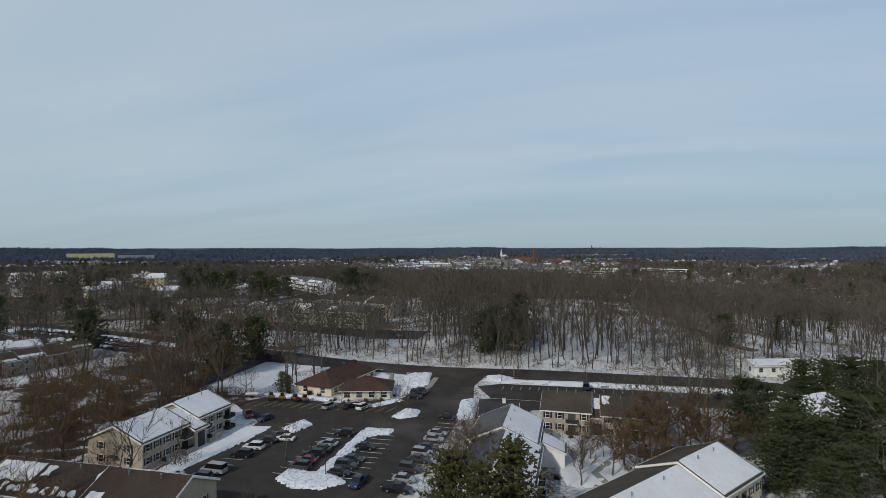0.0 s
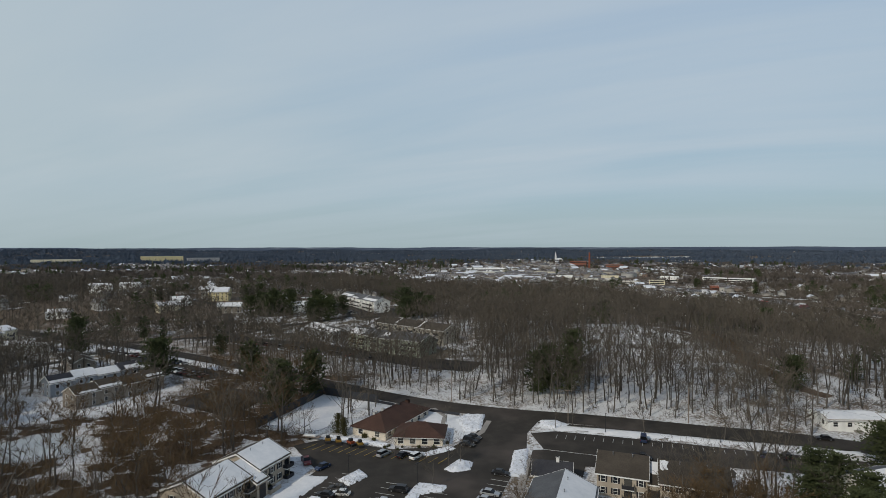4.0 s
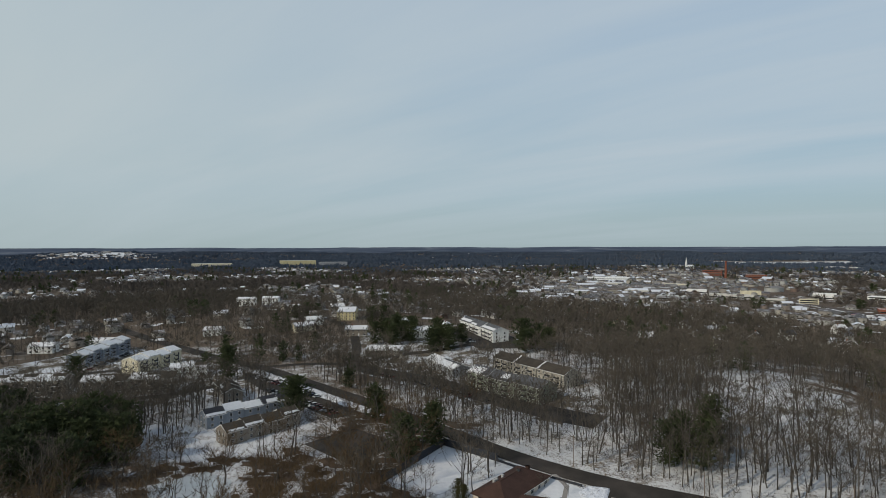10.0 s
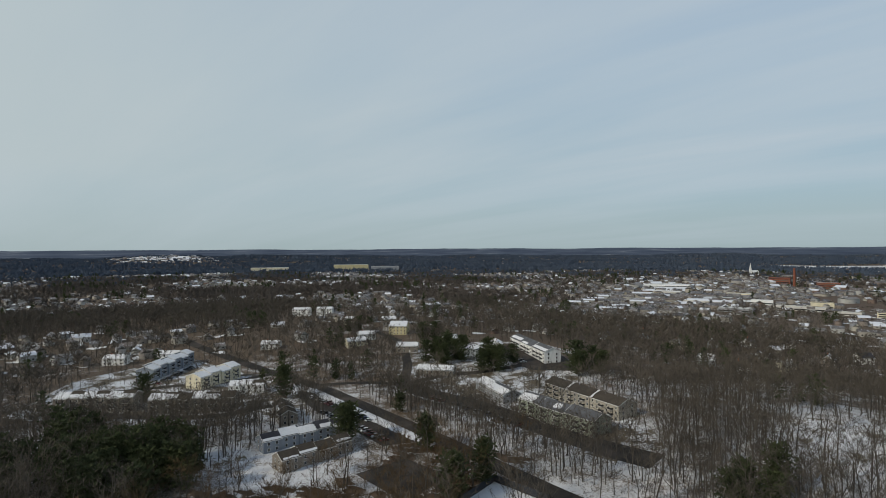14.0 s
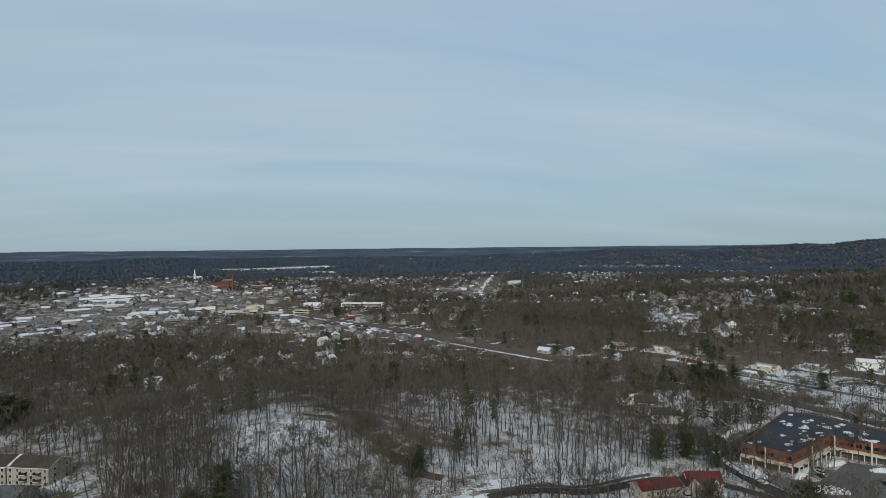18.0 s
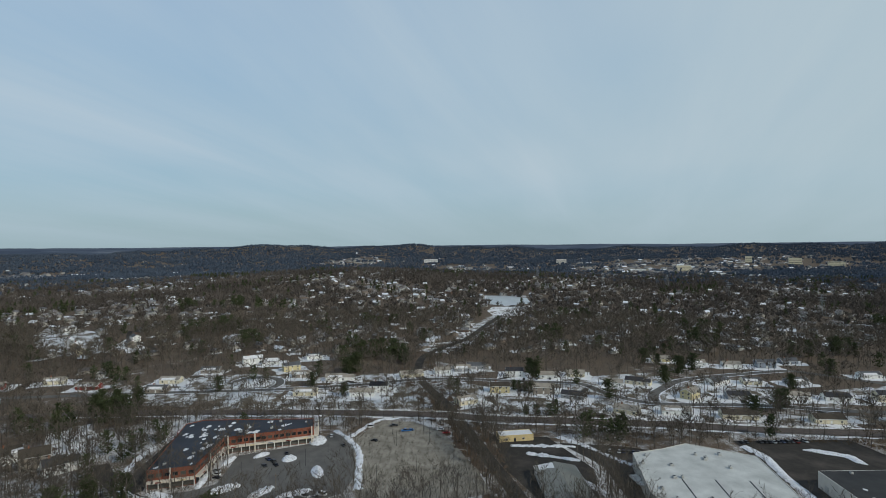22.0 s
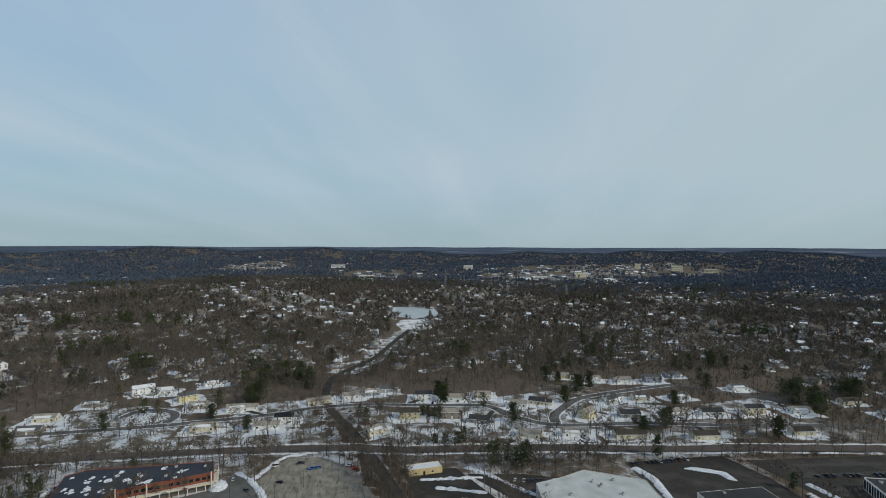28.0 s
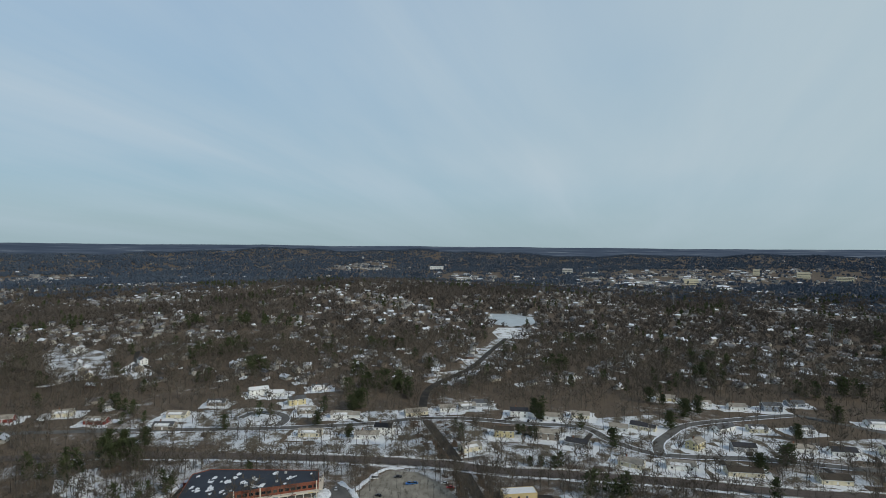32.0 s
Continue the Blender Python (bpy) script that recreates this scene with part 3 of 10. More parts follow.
def prism(outline, y0, y1):
    """A closed outline in x and z, drawn out along y."""
    bm = bmesh.new()
    a_ = [bm.verts.new((x, y0, z)) for x, z in outline]
    b_ = [bm.verts.new((x, y1, z)) for x, z in outline]
    n = len(outline)
    bm.faces.new(a_), bm.faces.new(b_[::-1])
    for i in range(n):
        bm.faces.new([a_[(i + 1) % n], a_[i], b_[i], b_[(i + 1) % n]])
    bmesh.ops.recalc_face_normals(bm, faces=bm.faces)
    return bm


def add_tube(bm, p0, p1, r0, r1, n=6):
    p0, p1 = Vector(p0), Vector(p1)
    q = (p1 - p0).to_track_quat("Z", "Y").to_matrix()
    rings = []
    for p, r in ((p0, r0), (p1, r1)):
        rings.append([bm.verts.new(p + q @ Vector((r * math.cos(6.2832 * i / n), r * math.sin(6.2832 * i / n), 0))) for i in range(n)])
    for i in range(n):
        bm.faces.new([rings[0][i], rings[0][(i + 1) % n], rings[1][(i + 1) % n], rings[1][i]])
    bm.faces.new(rings[0][::-1]), bm.faces.new(rings[1])


def tube(*segs, n=6):
    bm = bmesh.new()
    for s in segs:
        add_tube(bm, *s, n=n)
    return bm


_kept = {}


def kept(key, make, material):
    """A mesh made once and shared by all that ask for the same key."""
    if key not in _kept:
        bm = make()
        me = bpy.data.meshes.new(str(key[0]))
        bm.to_mesh(me), bm.free()
        me.materials.append(material)
        _kept[key] = me
    return _kept[key]


def window_frame_bm(w, h):
    t = 0.09
    return boxes((-w / 2 - t, w / 2 + t, -0.09, 0.02, -t, 0), (-w / 2 - t, w / 2 + t, -0.06, 0.02, h, h + t),
                 (-w / 2 - t, -w / 2, -0.06, 0.02, 0, h), (w / 2, w / 2 + t, -0.06, 0.02, 0, h), (-w / 2, w / 2, -0.05, 0.02, h * 0.48, h * 0.48 + 0.06))


def window(parent, m, w=1.1, h=1.4, shutters=False, frame_mat=None):
    """A sash window set on a wall; m: sill middle, looking along local -y."""
    fm = frame_mat or M_TRIM
    if parent.matrix_basis.translation.xy.length > 255:
        # far off: frame and pane in one piece
        def both():
            bm = bmesh.new()
            t = 0.1
            rings = [[bm.verts.new((sx * (w / 2 + o), y, h / 2 + sz * (h / 2 + o))) for sx, sz in ((-1, -1), (1, -1), (1, 1), (-1, 1))] for o, y in ((t, 0.02), (t, -0.06), (0, -0.06), (0, -0.02))]
            for a_, b_ in zip(rings, rings[1:]):
                for i in range(4):
                    bm.faces.new([a_[i], a_[(i + 1) % 4], b_[(i + 1) % 4], b_[i]])
            bm.faces.new(rings[3]).material_index = 1
            bmesh.ops.recalc_face_normals(bm, faces=bm.faces)
            if rings[3][0].link_faces and sum(f.normal.y for f in bm.faces if f.material_index) > 0:
                bmesh.ops.reverse_faces(bm, faces=bm.faces)
            return bm
        me = kept(("window_far", w, h, fm.name), both, fm)
        if len(me.materials) == 1:
            me.materials.append(M_GLASS)
        return part("window", me, None, parent, m=m)
    ob = part("window", kept(("window", w, h, fm.name), lambda: window_frame_bm(w, h), fm), None, parent, m=m)
    part("pane", kept(("pane", w, h), lambda: boxes((-w / 2, w / 2, -0.03, 0.0, 0, h)), M_GLASS), None, ob)
    if shutters:
        for s in (-1, 1):
            part("shutter", kept(("shutter", h), lambda: boxes((-0.2, 0.2, -0.05, 0.0, -0.05, h + 0.05), bevel=0.01), M_BLACK), None, ob, m=pose(s * (w / 2 + 0.32), 0, 0))
    return ob


def door(parent, m, w=1.0, h=2.05, mat_=None):
    ob = part("door", kept(("door", w, h, (mat_ or M_TRIM).name), lambda: boxes((-w / 2, w / 2, -0.05, 0.0, 0, h), (-w / 2 + 0.15, w / 2 - 0.15, -0.07, -0.05, 0.2, 0.9), (-w / 2 - 0.1, -w / 2, -0.08, 0, 0, h + 0.1), (w / 2, w / 2 + 0.1, -0.08, 0, 0, h + 0.1), (-w / 2, w / 2, -0.08, 0, h, h + 0.1)), mat_ or M_TRIM), None, parent, m=m)
    part("handle", kept(("handle",), lambda: boxes((0.3, 0.36, -0.12, -0.05, 0.95, 1.02)), M_STEEL), None, ob)
    return ob


SIDES = {"front": (0, -1), "back": (180, 1), "left": (-90, 0), "right": (90, 0)}


def spot(side, u, z, L, W):
    """A place on a wall of a block L by W that stands on x 0..L, y 0..W."""
    return {"front": pose(u, 0, z), "back": pose(L - u, W, z, 0, 0, 180), "left": pose(0, W - u, z, 0, 0, -90), "right": pose(L, u, z, 0, 0, 90)}[side]


def slope_patch(L, W, eave, rise, side, u0, u1, v0, v1, thick, seed, ragged=0.3):
    """A slab of snow on one slope; v runs from eave (0) to ridge (1), u along the eave; its melting edges are ragged."""
    rnd = random.Random(seed)
    bm = bmesh.new()
    n = max(4, int((u1 - u0) * L / 1.2))
    rows = []
    for k_, (v, j) in enumerate(((v0, ragged), (v0 + (v1 - v0) * 0.5, 0.0), (v1, ragged * 0.5))):
        row = []
        for i in range(n + 1):
            u = u0 + (u1 - u0) * i / n
            vv = v
            if j and 0.02 < v < 0.98:
                vv = v + rnd.uniform(0, j) * 0.3 * (1 if k_ == 0 else -1)
            uu = u + (rnd.uniform(-0.02, 0.02) if 0.01 < u < 0.99 else 0)
            y = vv * W / 2
            y = y if side == "front" else W - y
            z = eave + rise * vv + 0.2
            row.append(((uu * L, y, z), (uu * L, y, z + thick * (1.0 if 0 < i < n else 0.4))))
        rows.append(row)
    V = [[(bm.verts.new(a_), bm.verts.new(b_)) for a_, b_ in row] for row in rows]
    for r in range(2):
        for i in range(n):
            bm.faces.new([V[r][i][1], V[r][i + 1][1], V[r + 1][i + 1][1], V[r + 1][i][1]])
    for i in range(n):
        bm.faces.new([V[0][i][0], V[0][i + 1][0], V[0][i + 1][1], V[0][i][1]])
        bm.faces.new([V[2][i + 1][0], V[2][i][0], V[2][i][1], V[2][i + 1][1]])
    for r in range(2):
        bm.faces.new([V[r][0][0], V[r][0][1], V[r + 1][0][1], V[r + 1][0][0]])
        bm.faces.new([V[r][n][1], V[r][n][0], V[r + 1][n][0], V[r + 1][n][1]])
    bmesh.ops.recalc_face_normals(bm, faces=bm.faces)
    return bm


def gable_block(parent, m, L, W, eave, rise, wall, roof, snow=(), over=0.4, base=-1.2, trim=True, seed=1, sub=None):
    """Walls, pitched roof, rake boards and lying snow of one block, ridge along its length."""
    bm = bmesh.new()
    ends = [[bm.verts.new((x, y, z)) for y, z in ((0, base), (W, base), (W, eave), (W / 2, eave + rise), (0, eave))] for x in (0, L)]
    bm.faces.new(ends[0][::-1]), bm.faces.new(ends[1])
    for i in range(5):
        bm.faces.new([ends[0][i], ends[0][(i + 1) % 5], ends[1][(i + 1) % 5], ends[1][i]])
    bmesh.ops.recalc_face_normals(bm, faces=bm.faces)
    w = part("wall", bm, wall, parent, m=m)
    bm = bmesh.new()
    t, k_ = 0.2, rise / (W / 2)
    for s in (0, 1):
        ys = (-over, W / 2) if s == 0 else (W + over, W / 2)
        zs = (eave - over * k_, eave + rise)
        vs = [[bm.verts.new((x, y, z + dz)) for dz in (0.02, t)] for x in (-over, L + over) for y, z in zip(ys, zs)]
        a_, b_, c_, d_ = vs
        for f in ([a_[1], c_[1], d_[1], b_[1]], [a_[0], b_[0], d_[0], c_[0]], [a_[0], a_[1], b_[1], b_[0]], [c_[0], d_[0], d_[1], c_[1]], [a_[0], c_[0], c_[1], a_[1]]):
            bm.faces.new(f)
    bmesh.ops.recalc_face_normals(bm, faces=bm.faces)
    r = part("roof", bm, roof, parent, m=m)
    if trim:
        bm = bmesh.new()
        for x in (-over - 0.06, L + over):
            for y0, y1 in ((-over, W / 2), (W + over, W / 2)):
                z0, z1 = eave - over * k_, eave + rise
                a_ = [bm.verts.new((x + dx, y, z + dz)) for dx in (0, 0.06) for y, z in ((y0, z0), (y1, z1)) for dz in (-0.18, t + 0.02)]
                for f in ((0, 1, 3, 2), (4, 6, 7, 5), (0, 4, 5, 1), (2, 3, 7, 6), (1, 5, 7, 3), (0, 2, 6, 4)):
                    bm.faces.new([a_[i] for i in f])
        for y in (-over - 0.1, W + over):
            add_box(bm, -over, L + over, y, y + 0.1, eave - over * k_ - 0.08, eave - over * k_ + t)
        bmesh.ops.recalc_face_normals(bm, faces=bm.faces)
        part("trim", bm, M_TRIM, parent, m=m)
    for i, (side, u0, u1, v0, v1) in enumerate(snow):
        part("roof_snow", slope_patch(L, W, eave, rise, side, u0, u1, v0, v1, 0.16, seed * 7 + i), M_SNOW, parent, m=m)
    return w


def hip_block(parent, m, L, W, eave, rise, wall, roof, over=0.7, base=-1.0):
    """Plain walls under a hipped roof, ridge along the length."""
    part("wall", boxes((0, L, 0, W, base, eave)), wall, parent, m=m)
    bm = bmesh.new()
    k_ = rise / (W / 2)
    z0 = eave - over * k_
    lo = [bm.verts.new((x, y, z0)) for x, y in ((-over, -over), (L + over, -over), (L + over, W + over), (-over, W + over))]
    up = [bm.verts.new((x, y, z0 + 0.22)) for x, y in ((-over, -over), (L + over, -over), (L + over, W + over), (-over, W + over))]
    a_, b_ = bm.verts.new((W / 2, W / 2, eave + rise + 0.2)), bm.verts.new((L - W / 2, W / 2, eave + rise + 0.2))
    for f in ([up[0], up[1], b_, a_], [up[1], up[2], b_], [up[2], up[3], a_, b_], [up[3], up[0], a_], lo[::-1]):
        bm.faces.new(f)
    for i in range(4):
        bm.faces.new([lo[i], lo[(i + 1) % 4], up[(i + 1) % 4], up[i]])
    bmesh.ops.recalc_face_normals(bm, faces=bm.faces)
    part("roof", bm, roof, parent, m=m)
    part("ridge_cap", tube(((W / 2, W / 2, eave + rise + 0.2), (L - W / 2, W / 2, eave + rise + 0.2), 0.14, 0.14), n=6), roof, parent, m=m)
    part("gutter", boxes((-over, L + over, -over - 0.1, -over, z0 + 0.02, z0 + 0.16), (-over, L + over, W + over, W + over + 0.1, z0 + 0.02, z0 + 0.16)), M_TRIM, parent, m=m)


def between(A, B):
    """The pose with its origin at A and x towards B, on the land; and the length."""
    z = min(tz(*A), tz(*B))
    return pose(A[0], A[1], z, 0, 0, math.degrees(math.atan2(B[1] - A[1], B[0] - A[0]))), math.dist(A, B)


def block_rect(m, x0, x1, y0, y1, pad=2.0):
    c_ = [m @ Vector(p) for p in ((x0 - pad, y0 - pad, 0), (x1 + pad, y0 - pad, 0), (x1 + pad, y1 + pad, 0), (x0 - pad, y1 + pad, 0))]
    block([(p.x, p.y) for p in c_])


def chimney(parent, m, w=0.7, h=1.6, mat_=None):
    ob = part("chimney", boxes((-w / 2, w / 2, -w / 2, w / 2, -1.0, h), (-w / 2 - 0.06, w / 2 + 0.06, -w / 2 - 0.06, w / 2 + 0.06, h - 0.15, h)), mat_ or M_BRICK2, parent, m=m)
    part("flue", tube(((0, 0, h), (0, 0, h + 0.3), 0.12, 0.12)), M_DARKMETAL, ob)
    return ob


def vent(parent, m):
    part("vent_pipe", kept(("vent_pipe",), lambda: tube(((0, 0, -0.3), (0, 0, 0.7), 0.09, 0.09), ((0, 0, 0.65), (0, 0, 0.8), 0.16, 0.14)), M_STEEL), None, parent, m=m)


def rows_of_windows(parent, m, L, W, side, zs, n, w=1.1, h=1.4, shutters=False, u0=0.0, u1=1.0, frame_mat=None):
    length = L if side in ("front", "back") else W
    for z in zs:
        for i in range(n):
            u = length * (u0 + (u1 - u0) * (i + 0.5) / n)
            window(parent, m @ spot(side, u, z, L, W), w, h, shutters, frame_mat)


def balcony(parent, m, w=3.0, d=1.4):
    ob = part("balcony", boxes((-w / 2, w / 2, -d, 0, -0.15, 0)), M_TRIM, parent, m=m)
    t_ = 0.05
    loop = [(-w / 2, 0), (-w / 2, -d), (w / 2, -d), (w / 2, 0), (w / 2 - t_, 0), (w / 2 - t_, -d + t_), (-w / 2 + t_, -d + t_), (-w / 2 + t_, 0)]
    bm = bmesh.new()
    lo_, hi_ = [[bm.verts.new((x, y, z)) for x, y in loop] for z in (0.1, 1.02)]
    for q in ((0, 1, 6, 7), (1, 2, 5, 6), (2, 3, 4, 5)):
        bm.faces.new([hi_[i] for i in q]), bm.faces.new([lo_[i] for i in q[::-1]])
    for i in range(8):
        bm.faces.new([lo_[i], lo_[(i + 1) % 8], hi_[(i + 1) % 8], hi_[i]])
    bmesh.ops.recalc_face_normals(bm, faces=bm.faces)
    part("railing", bm, M_DARKMETAL, ob)
    if parent.matrix_basis.translation.xy.length > 255:
        return
    part("balcony_door", boxes((-0.9, 0.9, -0.04, 0.0, 0, 2.05)), M_GLASS, ob)


def house(label, x, y, rot, L=12.0, W=8.0, eave=2.9, rise=2.0, wall=None, roof=None, snow=(), nwin=3, storeys=1, chim=True, garage=0.0, porch=False, group="suburban houses", seed=1, shutters=False, name="house"):
    """A detached house: block, optional garage wing and porch, windows on all sides, door, chimney."""
    wall, roof = wall or M_WHITE, roof or M_RGREY
    m = pose(x, y, tz(x, y), 0, 0, rot) @ pose(-L / 2, -W / 2, 0)
    h = thing(name, label, "house", m, group)
    I = Matrix.Identity(4)
    gable_block(h, I, L, W, eave, rise, wall, roof, snow, seed=seed)
    zs = [1.0] if storeys == 1 else [0.9, 0.9 + 2.7] if storeys == 2 else [0.9, 3.6, 6.3]
    rows_of_windows(h, I, L, W, "front", zs[1:], nwin, shutters=shutters)
    for i in range(nwin):
        u = L * (i + 0.5) / nwin
        if i == nwin // 2:
            door(h, spot("front", u, 0.15, L, W))
        else:
            window(h, spot("front", u, zs[0], L, W), 1.3, 1.3, shutters)
    if math.hypot(x, y) < 380:
        rows_of_windows(h, I, L, W, "back", zs, nwin)
    rows_of_windows(h, I, L, W, "left", zs, 2)
    rows_of_windows(h, I, L, W, "right", zs, 2)
    part("step", boxes((L / 2 - 1, L / 2 + 1, -1.2, -0.02, -0.4, 0.12)), M_PATH, h)
    if chim:
        chimney(h, pose(L * 0.3, W * 0.5, eave + rise))
    if garage:
        g_ = pose(L + 0.0, 0.8, 0)
        gable_block(h, g_, garage, W - 1.6, eave - 0.3, rise * 0.75, wall, roof, [(s, a_, b_, c_, d_) for s, a_, b_, c_, d_ in snow[:1]], seed=seed + 3)
        part("garage_door", boxes((L + garage / 2 - 1.3, L + garage / 2 + 1.3, 0.72, 0.79, 0, 2.2)), M_TRIM, h)
    if porch:
        part("porch_roof", boxes((L * 0.2, L * 0.8, -2.2, -0.42, 2.45, 2.65)), roof, h)
        for px in (0.22, 0.78):
            part("post", boxes((L * px - 0.07, L * px + 0.07, -2.1, -1.95, -0.5, 2.45)), M_TRIM, h)
    block_rect(m, 0, L + garage, 0, W, 2.5)
    return h


def flat_block(name, label, cat, poly, height, wall, roof, parapet=0.5, group="", snow=0, seed=1, units=0, base=-0.8):
    """A flat-roofed block over an outline (anticlockwise): walls with parapet, sunk roof deck, lying snow, rooftop units."""
    cx, cy = sum(p[0] for p in poly) / len(poly), sum(p[1] for p in poly) / len(poly)
    z0 = tz(cx, cy)
    h = thing(name, label, cat, pose(cx, cy, z0), group)
    P_ = [(x - cx, y - cy) for x, y in poly]
    n = len(P_)
    inner = []
    for i in range(n):
        a_, b_, c_ = Vector(P_[i - 1]), Vector(P_[i]), Vector(P_[(i + 1) % n])
        d1, d2 = (b_ - a_).normalized(), (c_ - b_).normalized()
        n1, n2 = Vector((-d1.y, d1.x)), Vector((-d2.y, d2.x))
        k_ = (n1 + n2)
        inner.append(b_ + k_ * (0.3 / max(0.3, 1 + n1.dot(n2))))
    bm = bmesh.new()
    lo, hi = [bm.verts.new((*p, base)) for p in P_], [bm.verts.new((*p, height)) for p in P_]
    ih, il = [bm.verts.new((*p, height)) for p in inner], [bm.verts.new((*p, height - parapet - 0.2)) for p in inner]
    for i in range(n):
        j = (i + 1) % n
        bm.faces.new([lo[i], lo[j], hi[j], hi[i]]), bm.faces.new([hi[i], hi[j], ih[j], ih[i]]), bm.faces.new([ih[i], ih[j], il[j], il[i]])
    part("wall", bm, wall, h)
    bm = bmesh.new()
    f = bm.faces.new([bm.verts.new((*p, height - parapet)) for p in inner])
    bmesh.ops.triangulate(bm, faces=[f])
    part("roof", bm, roof, h)
    rnd = random.Random(seed)
    xs, ys = [p[0] for p in P_], [p[1] for p in P_]

    def somewhere(pad):
        for _ in range(200):
            x, y = rnd.uniform(min(xs), max(xs)), rnd.uniform(min(ys), max(ys))
            pts = np.array([(x + dx, y + dy) for dx in (-pad, 0, pad) for dy in (-pad, 0, pad)])
            if inside(pts[:, 0], pts[:, 1], P_).all():
                return x, y
        return 0, 0
    for _ in range(snow):
        x, y = somewhere(2.5)
        r = rnd.uniform(0.8, 2.6)
        bm = bmesh.new()
        k_ = 11
        ring = [bm.verts.new((x + r * rnd.uniform(0.5, 1.2) * math.cos(6.283 * i / k_) * 1.3, y + r * rnd.uniform(0.4, 1.0) * math.sin(6.283 * i / k_), height - parapet + 0.02)) for i in range(k_)]
        mid = bm.verts.new((x, y, height - parapet + 0.16))
        for i in range(k_):
            bm.faces.new([ring[i], ring[(i + 1) % k_], mid])
        part("roof_snow", bm, M_SNOW, h)
    for _ in range(units):
        x, y = somewhere(2.5)
        w, d, t = rnd.uniform(1.2, 2.4), rnd.uniform(1.0, 1.8), rnd.uniform(0.8, 1.3)
        u_ = part("rooftop_unit", boxes((-w / 2, w / 2, -d / 2, d / 2, 0, t), (-w / 2 + 0.1, w / 2 - 0.1, -d / 2 + 0.1, d / 2 - 0.1, t, t + 0.1), bevel=0.03), M_UNIT, h, m=pose(x, y, height - parapet, 0, 0, rnd.uniform(-5, 5)))
        part("fan", tube(((0, 0, t + 0.1), (0, 0, t + 0.25), d * 0.3, d * 0.3), n=10), M_DARKMETAL, u_)
    block(list(poly))
    return h, (cx, cy, z0)


def edge_pose(poly, i, c, u, z):
    """On the i-th wall of an anticlockwise outline (centre c), u along it (0..1), z up, facing out."""
    (x0, y0), (x1, y1) = poly[i], poly[(i + 1) % len(poly)]
    return pose(x0 + u * (x1 - x0) - c[0], y0 + u * (y1 - y0) - c[1], z, 0, 0, math.degrees(math.atan2(y1 - y0, x1 - x0)))


def ccw(poly):
    s = sum(x0 * y1 - x1 * y0 for (x0, y0), (x1, y1) in zip(poly, poly[1:] + poly[:1]))
    return list(poly) if s > 0 else list(poly)[::-1]


# ---- vehicles ----
CAR_PAINTS = [("black", (0.012, 0.012, 0.014)), ("charcoal", (0.04, 0.042, 0.046)), ("silver", (0.36, 0.37, 0.38)), ("white", (0.70, 0.70, 0.69)), ("dark blue", (0.02, 0.035, 0.08)), ("dark red", (0.14, 0.02, 0.02)), ("bright blue", (0.03, 0.13, 0.36)), ("red", (0.40, 0.03, 0.03))]
CAR_MATS = {}
for cname, ccol in CAR_PAINTS:
    k = Mat(cname.replace(" ", "_") + "_car_paint", 0.28, 0.2 if cname == "silver" else 0.0, 0.4)
    dn = k.noise(1.3, 4.0)
    k.color(k.mix(k.ramp(dn, [(0.45, (0, 0, 0)), (0.8, (0.16, 0.16, 0.16))]), ccol, (0.16, 0.15, 0.14)))
    CAR_MATS[cname] = k.m
M_CARGLASS = plain("dark_car_glass", (0.008, 0.009, 0.011), 0.22, 0.1, 2.0, spec=0.3)
M_LAMPW = plain("lamp_lens", (0.6, 0.6, 0.58), 0.2, 0.05, 2.0, spec=0.6)
M_LAMPR = plain("tail_lens", (0.25, 0.015, 0.012), 0.25, 0.1, 2.0, spec=0.6)


